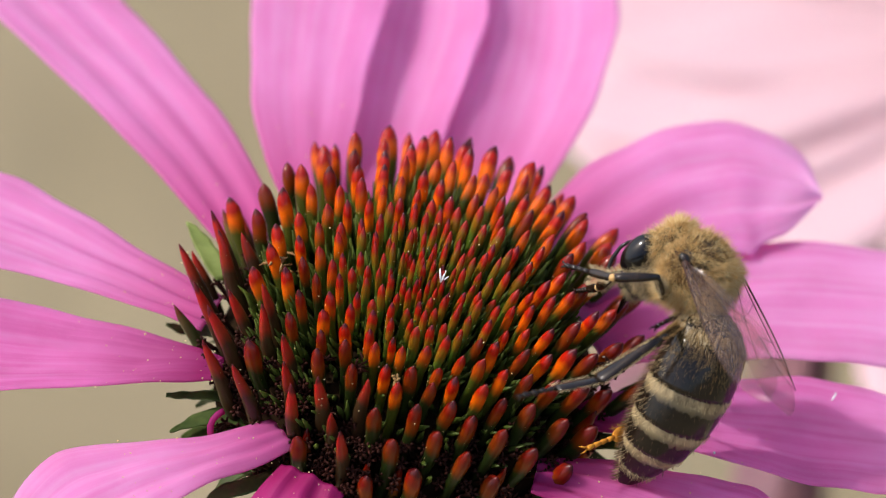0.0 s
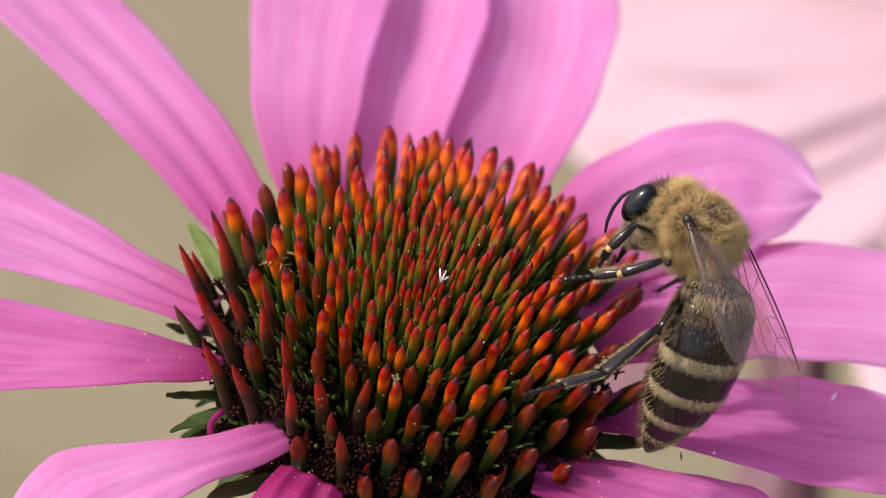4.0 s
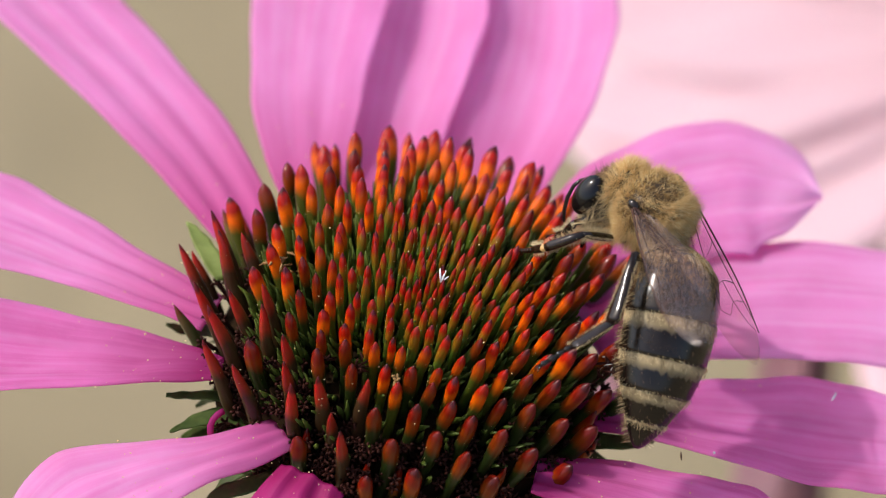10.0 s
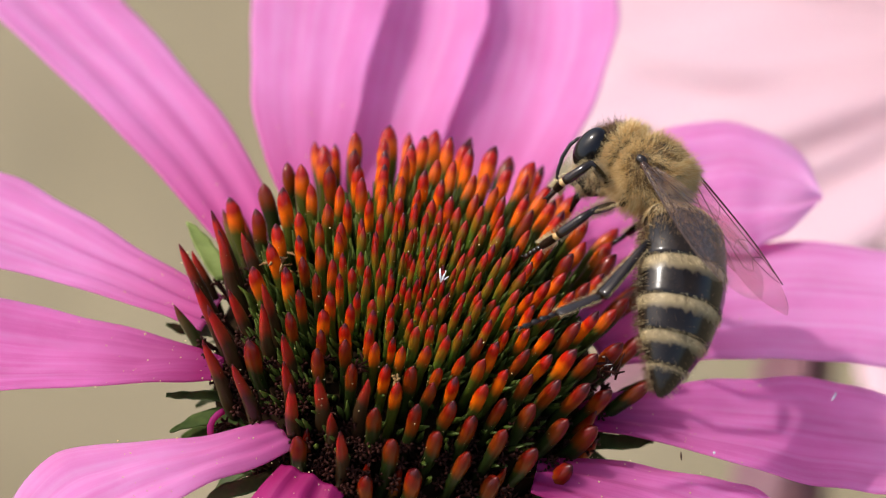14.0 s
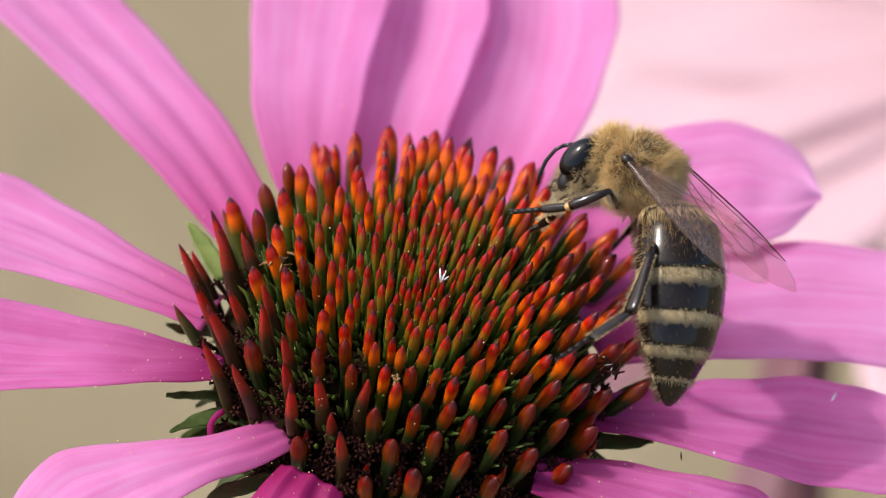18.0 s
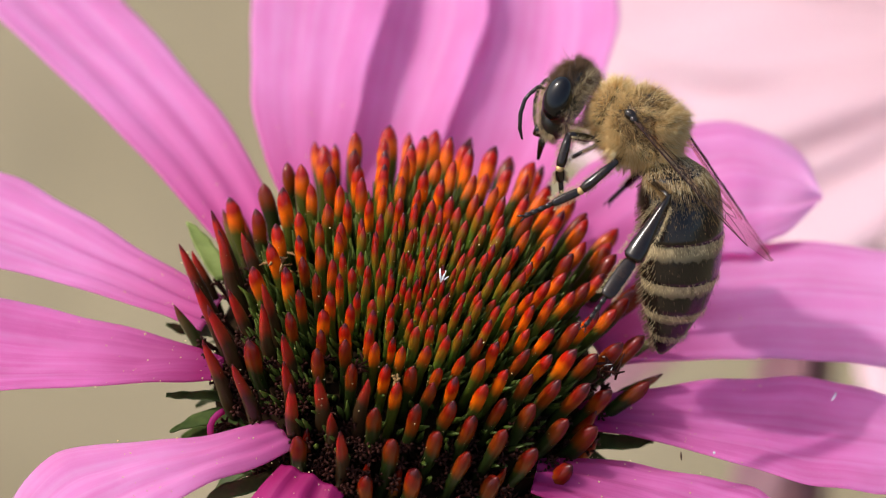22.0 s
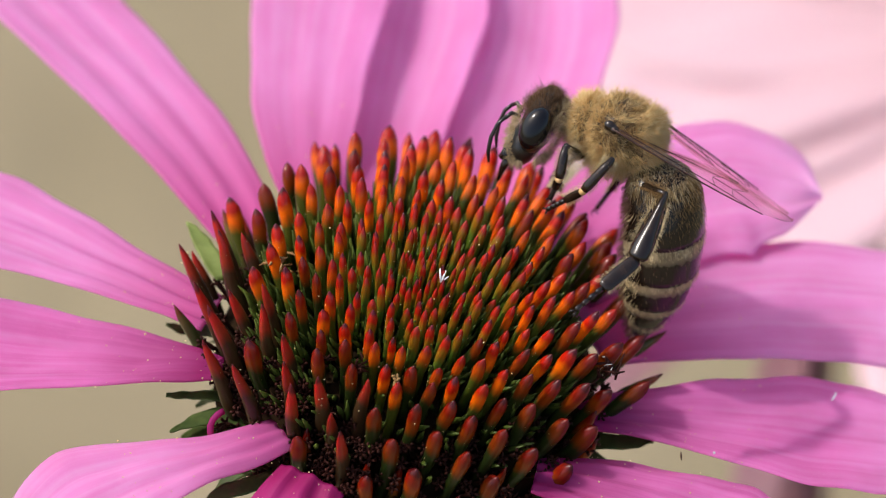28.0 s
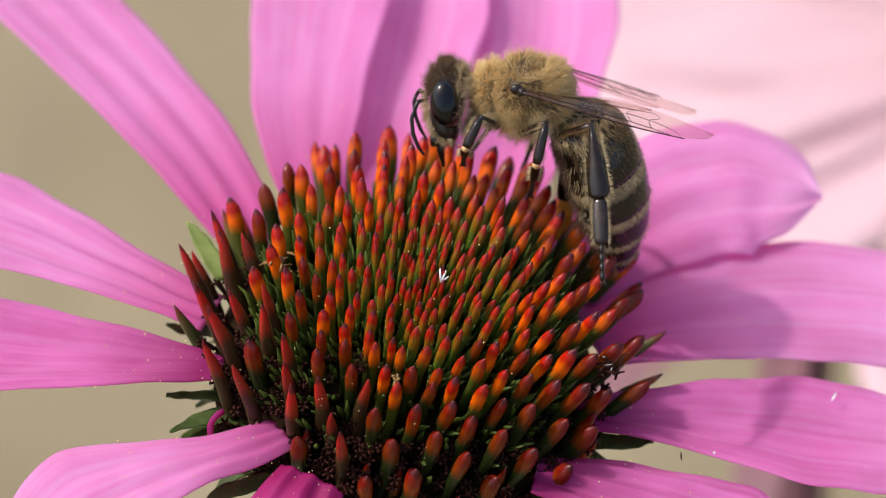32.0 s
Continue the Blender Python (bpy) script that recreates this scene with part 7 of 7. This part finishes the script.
    walk(LEGS[("hind", -1)][1], rows([
        (0, 0.00, 0.00, 0.00, 66.1, 70.6, 172.4), (0.5, 0.00, 0.00, 0.00, 66.6, 70.2, 173.0), (1, 0.00, 0.00, 0.00, 67.6, 69.3, 174.1), (1.5, 0.00, 0.00, 0.00, 98.7, 77.5, -154.3),
        (2, 0.00, 0.00, 0.00, -139.4, 61.6, -40.4), (2.5, 0.00, 0.00, 0.00, 109.2, 36.6, -92.7), (3, 0.00, 0.00, 0.00, 109.2, 36.6, -92.7), (3.5, 0.00, 0.00, 0.00, 109.2, 36.6, -92.7),
        (5.5, 0.00, 0.00, 0.00, 107.3, 34.0, -92.9), (6, 0.00, 0.00, 0.00, 107.2, 35.0, -92.9), (6.5, 0.00, 0.00, 0.00, 113.3, 37.8, -92.2), (7, 0.00, 0.00, 0.00, 119.6, 42.5, -91.2),
        (7.5, 0.00, 0.00, 0.00, 117.3, 47.0, -91.7), (8, 0.00, 0.00, 0.00, 114.9, 48.4, -92.2), (8.5, 0.00, 0.00, 0.00, 114.4, 48.3, -92.3), (9, 0.00, 0.00, 0.00, 113.9, 48.1, -92.3),
        (9.5, 0.00, 0.00, 0.00, 114.4, 48.3, -92.3), (10, 0.00, 0.00, 0.00, 114.9, 48.4, -92.2), (10.5, 0.00, 0.00, 0.00, 114.9, 48.4, -92.2), (11, 0.00, 0.00, 0.00, 114.9, 48.4, -92.2),
        (11.5, 0.00, 0.00, 0.00, 116.5, 48.8, -91.9), (12, 0.00, 0.00, 0.00, 118.3, 49.2, -91.5), (12.5, 0.00, 0.00, 0.00, 116.5, 48.8, -91.9), (13, 0.00, 0.00, 0.00, 114.9, 48.4, -92.2),
        (13.5, 0.00, 0.00, 0.00, 115.9, 40.5, -91.8), (14, 0.00, 0.00, 0.00, 116.7, 32.7, -91.5), (14.5, 0.00, 0.00, 0.00, 116.7, 32.7, -91.5), (16.5, 0.00, 0.00, 0.00, 127.3, 35.4, -89.5),
        (17, 0.00, 0.00, 0.00, 127.3, 35.4, -89.5), (17.5, 0.00, 0.00, 0.00, 127.8, 35.5, -89.4), (18, 0.00, 0.00, 0.00, 128.4, 35.6, -89.3), (18.5, 0.00, 0.00, 0.00, 128.4, 35.6, -89.3),
        (19, 0.00, 0.00, 0.00, 128.4, 35.6, -89.3), (19.5, 0.00, 0.00, 0.00, 128.4, 35.6, -89.3), (20, 0.00, 0.00, 0.00, 128.4, 35.6, -89.3), (20.5, 0.00, 0.00, 0.00, 129.3, 35.9, -89.4),
        (21, 0.00, 0.00, 0.00, 130.3, 35.1, -89.4), (21.5, 0.00, 0.00, 0.00, 128.0, 35.1, -90.3), (22, 0.00, 0.00, 0.00, 125.6, 36.1, -91.2), (22.5, 0.00, 0.00, 0.00, 132.1, 37.6, -90.0),
        (23, 0.00, 0.00, 0.00, 138.6, 38.9, -88.7), (23.5, 0.00, 0.00, 0.00, 138.4, 39.0, -89.0), (24, 0.00, 0.00, 0.00, 138.3, 38.9, -89.4), (24.5, 0.00, 0.00, 0.00, 135.9, 38.5, -90.3),
        (25, 0.00, 0.00, 0.00, 133.5, 38.1, -91.3), (25.5, 0.00, 0.00, 0.00, 133.4, 38.0, -91.7), (27.5, 0.00, 0.00, 0.00, 137.3, 38.9, -91.9), (28, 0.00, 0.00, 0.00, 137.1, 38.9, -92.3),
        (28.5, 0.00, 0.00, 0.00, 136.9, 38.8, -92.7), (29, 0.00, 0.00, 0.00, 136.7, 38.9, -93.1), (29.5, 0.00, 0.00, 0.00, 133.2, 38.2, -94.2), (30, 0.00, 0.00, 0.00, 129.7, 37.5, -95.4),
        (30.5, 0.00, 0.00, 0.00, 138.5, 39.3, -93.5), (31, 0.00, 0.00, 0.00, 147.7, 40.8, -91.2), (31.5, 0.00, 0.00, 0.00, 151.7, 41.3, -90.4), (32, 0.00, 0.00, 0.00, 155.7, 41.9, -89.4)]))
    walk(LEGS[("hind", -1)][2], rows([
        (0, -0.76, 0.10, -2.17, 30.6, 69.0, 135.4), (0.5, -0.77, 0.09, -2.16, 55.7, 76.2, 161.6), (1, -0.81, 0.08, -2.15, 56.0, 76.1, 162.0), (1.5, -0.45, -0.22, -2.25, 67.9, 58.9, 174.0),
        (2, 0.83, -0.71, -2.02, 72.3, 40.5, 177.2), (2.5, -0.09, -1.84, -1.37, 81.9, 54.1, -149.7), (3, -0.09, -1.84, -1.37, 81.9, 54.1, -149.7), (3.5, -0.09, -1.84, -1.37, 81.9, 54.1, -149.7),
        (5.5, -0.10, -1.90, -1.29, 83.9, 51.3, -147.1), (6, -0.10, -1.88, -1.32, 82.6, 51.9, -148.2), (6.5, -0.07, -1.82, -1.41, 83.2, 57.5, -150.6), (7, -0.03, -1.69, -1.55, 79.2, 63.9, -157.1),
        (7.5, -0.05, -1.57, -1.68, 68.4, 63.9, -165.7), (8, -0.06, -1.53, -1.72, 64.5, 62.8, -167.9), (8.5, -0.06, -1.53, -1.72, 64.5, 62.4, -167.7), (9, -0.06, -1.53, -1.71, 64.6, 62.0, -167.2),
        (9.5, -0.06, -1.53, -1.72, 64.5, 62.4, -167.7), (10, -0.06, -1.53, -1.72, 64.5, 62.8, -167.9), (10.5, -0.06, -1.53, -1.72, 64.5, 62.8, -167.9), (11, -0.06, -1.53, -1.72, 64.5, 62.8, -167.9),
        (11.5, -0.05, -1.51, -1.73, 64.1, 63.9, -169.2), (12, -0.04, -1.50, -1.74, 63.6, 65.1, -170.6), (12.5, -0.05, -1.51, -1.73, 64.1, 63.9, -169.2), (13, -0.06, -1.53, -1.72, 64.5, 62.8, -167.9),
        (13.5, -0.05, -1.75, -1.50, 80.4, 60.6, -154.1), (14, -0.05, -1.93, -1.24, 93.8, 56.9, -142.9), (14.5, -0.05, -1.93, -1.24, 93.8, 56.9, -142.9), (16.5, 0.02, -1.88, -1.33, 100.9, 65.4, -140.7),
        (17, 0.02, -1.88, -1.33, 100.9, 65.4, -140.7), (17.5, 0.02, -1.87, -1.33, 101.3, 65.8, -140.5), (18, 0.02, -1.87, -1.34, 101.8, 66.2, -140.3), (18.5, 0.02, -1.87, -1.34, 101.8, 66.2, -140.3),
        (19, 0.02, -1.87, -1.34, 101.8, 66.2, -140.3), (19.5, 0.02, -1.87, -1.34, 101.8, 66.2, -140.3), (20, 0.02, -1.87, -1.34, 101.8, 66.2, -140.3), (20.5, 0.02, -1.86, -1.35, 102.4, 67.0, -140.4),
        (21, 0.02, -1.88, -1.32, 105.3, 67.1, -138.3), (21.5, -0.01, -1.88, -1.32, 102.2, 65.6, -140.6), (22, -0.04, -1.86, -1.35, 97.6, 64.7, -144.3), (22.5, 0.00, -1.82, -1.40, 102.5, 69.8, -142.5),
        (23, 0.04, -1.79, -1.44, 109.7, 74.5, -138.3), (23.5, 0.03, -1.79, -1.45, 109.2, 74.5, -139.1), (24, 0.02, -1.79, -1.45, 109.0, 74.4, -139.5), (24.5, -0.01, -1.80, -1.43, 106.1, 72.7, -141.7),
        (25, -0.04, -1.81, -1.42, 103.4, 70.9, -143.8), (25.5, -0.05, -1.81, -1.42, 103.3, 70.8, -144.2), (27.5, -0.06, -1.79, -1.44, 107.3, 73.8, -143.1), (28, -0.07, -1.79, -1.44, 107.1, 73.7, -143.5),
        (28.5, -0.08, -1.79, -1.44, 106.8, 73.5, -144.1), (29, -0.10, -1.79, -1.44, 106.3, 73.4, -144.8), (29.5, -0.13, -1.80, -1.42, 102.7, 70.8, -147.2), (30, -0.17, -1.82, -1.40, 99.6, 68.2, -149.2),
        (30.5, -0.11, -1.78, -1.46, 108.5, 74.8, -144.3), (31, -0.04, -1.74, -1.50, 127.3, 80.9, -129.5), (31.5, -0.01, -1.73, -1.52, 143.3, 82.9, -115.4), (32, 0.02, -1.71, -1.53, 168.7, 84.2, -91.8)]))
    walk(LEGS[("hind", -1)][3], rows([
        (0, -1.57, 0.90, -5.16, -40.3, 17.7, 84.6), (0.5, -1.50, 0.34, -5.27, -36.0, 21.2, 85.3), (1, -1.54, 0.32, -5.26, -39.1, 18.2, 85.1), (1.5, -2.09, -0.04, -4.99, -59.8, 24.5, 59.8),
        (2, -1.60, -0.59, -4.10, -83.6, 36.8, 15.5), (2.5, -1.71, -2.79, -3.96, 64.2, 55.6, -174.2), (3, -1.71, -2.79, -3.96, 64.2, 55.6, -174.2), (3.5, -1.71, -2.79, -3.96, 64.2, 55.6, -174.2),
        (5.5, -1.78, -2.99, -3.79, 68.0, 53.6, -170.1), (6, -1.78, -2.92, -3.84, 66.4, 53.7, -171.5), (6.5, -1.57, -2.66, -4.11, 62.7, 59.0, -177.4), (7, -1.33, -2.24, -4.43, 52.5, 63.6, 170.6),
        (7.5, -1.41, -1.92, -4.56, 43.8, 61.1, 164.0), (8, -1.49, -1.83, -4.56, 41.9, 59.3, 163.5), (8.5, -1.51, -1.85, -4.55, 42.2, 58.9, 164.1), (9, -1.52, -1.87, -4.54, 42.6, 58.7, 164.9),
        (9.5, -1.51, -1.85, -4.55, 42.2, 58.9, 164.1), (10, -1.49, -1.83, -4.56, 41.9, 59.3, 163.5), (10.5, -1.49, -1.83, -4.56, 41.9, 59.3, 163.5), (11, -1.49, -1.83, -4.56, 41.9, 59.3, 163.5),
        (11.5, -1.43, -1.78, -4.60, 40.4, 60.2, 161.4), (12, -1.37, -1.72, -4.65, 38.8, 61.2, 159.0), (12.5, -1.43, -1.78, -4.60, 40.4, 60.2, 161.4), (13, -1.49, -1.83, -4.56, 41.9, 59.3, 163.5),
        (13.5, -1.47, -2.43, -4.28, 57.3, 61.1, 176.7), (14, -1.44, -2.99, -3.92, 73.5, 61.0, -169.3), (14.5, -1.44, -2.99, -3.92, 73.5, 61.0, -169.3), (16.5, -1.02, -2.72, -4.24, 70.0, 70.0, -176.5),
        (17, -1.02, -2.72, -4.24, 70.0, 70.0, -176.5), (17.5, -0.99, -2.71, -4.25, 69.7, 70.5, -177.0), (18, -0.97, -2.70, -4.27, 69.4, 70.9, -177.5), (18.5, -0.97, -2.70, -4.27, 69.4, 70.9, -177.5),
        (19, -0.97, -2.70, -4.27, 69.4, 70.9, -177.5), (19.5, -0.97, -2.70, -4.27, 69.4, 70.9, -177.5), (20, -0.97, -2.70, -4.27, 69.4, 70.9, -177.5), (20.5, -0.95, -2.66, -4.29, 68.5, 71.7, -179.0),
        (21, -0.91, -2.71, -4.27, 71.1, 72.5, -177.1), (21.5, -1.03, -2.72, -4.24, 70.9, 70.6, -176.8), (22, -1.15, -2.66, -4.25, 67.9, 68.7, -179.2), (22.5, -0.88, -2.50, -4.41, 62.3, 73.8, 172.9),
        (23, -0.60, -2.36, -4.53, 52.0, 78.5, 160.1), (23.5, -0.62, -2.35, -4.53, 51.8, 78.3, 159.7), (24, -0.64, -2.35, -4.53, 52.1, 78.2, 159.7), (24.5, -0.76, -2.39, -4.49, 56.6, 76.6, 164.7),
        (25, -0.88, -2.43, -4.44, 60.0, 74.8, 168.5), (25.5, -0.90, -2.43, -4.44, 60.2, 74.7, 168.4), (27.5, -0.77, -2.32, -4.52, 53.5, 77.5, 159.2), (28, -0.79, -2.32, -4.51, 53.8, 77.4, 159.2),
        (28.5, -0.82, -2.32, -4.51, 54.3, 77.2, 159.4), (29, -0.84, -2.31, -4.51, 54.2, 77.1, 159.0), (29.5, -1.01, -2.37, -4.44, 59.7, 74.6, 165.4), (30, -1.20, -2.43, -4.37, 63.4, 71.9, 169.9),
        (30.5, -0.79, -2.27, -4.54, 50.2, 78.3, 153.6), (31, -0.36, -2.13, -4.66, 13.9, 82.5, 114.1), (31.5, -0.18, -2.08, -4.69, -9.7, 82.6, 88.9), (32, 0.01, -2.04, -4.72, -30.4, 81.4, 66.7)]))


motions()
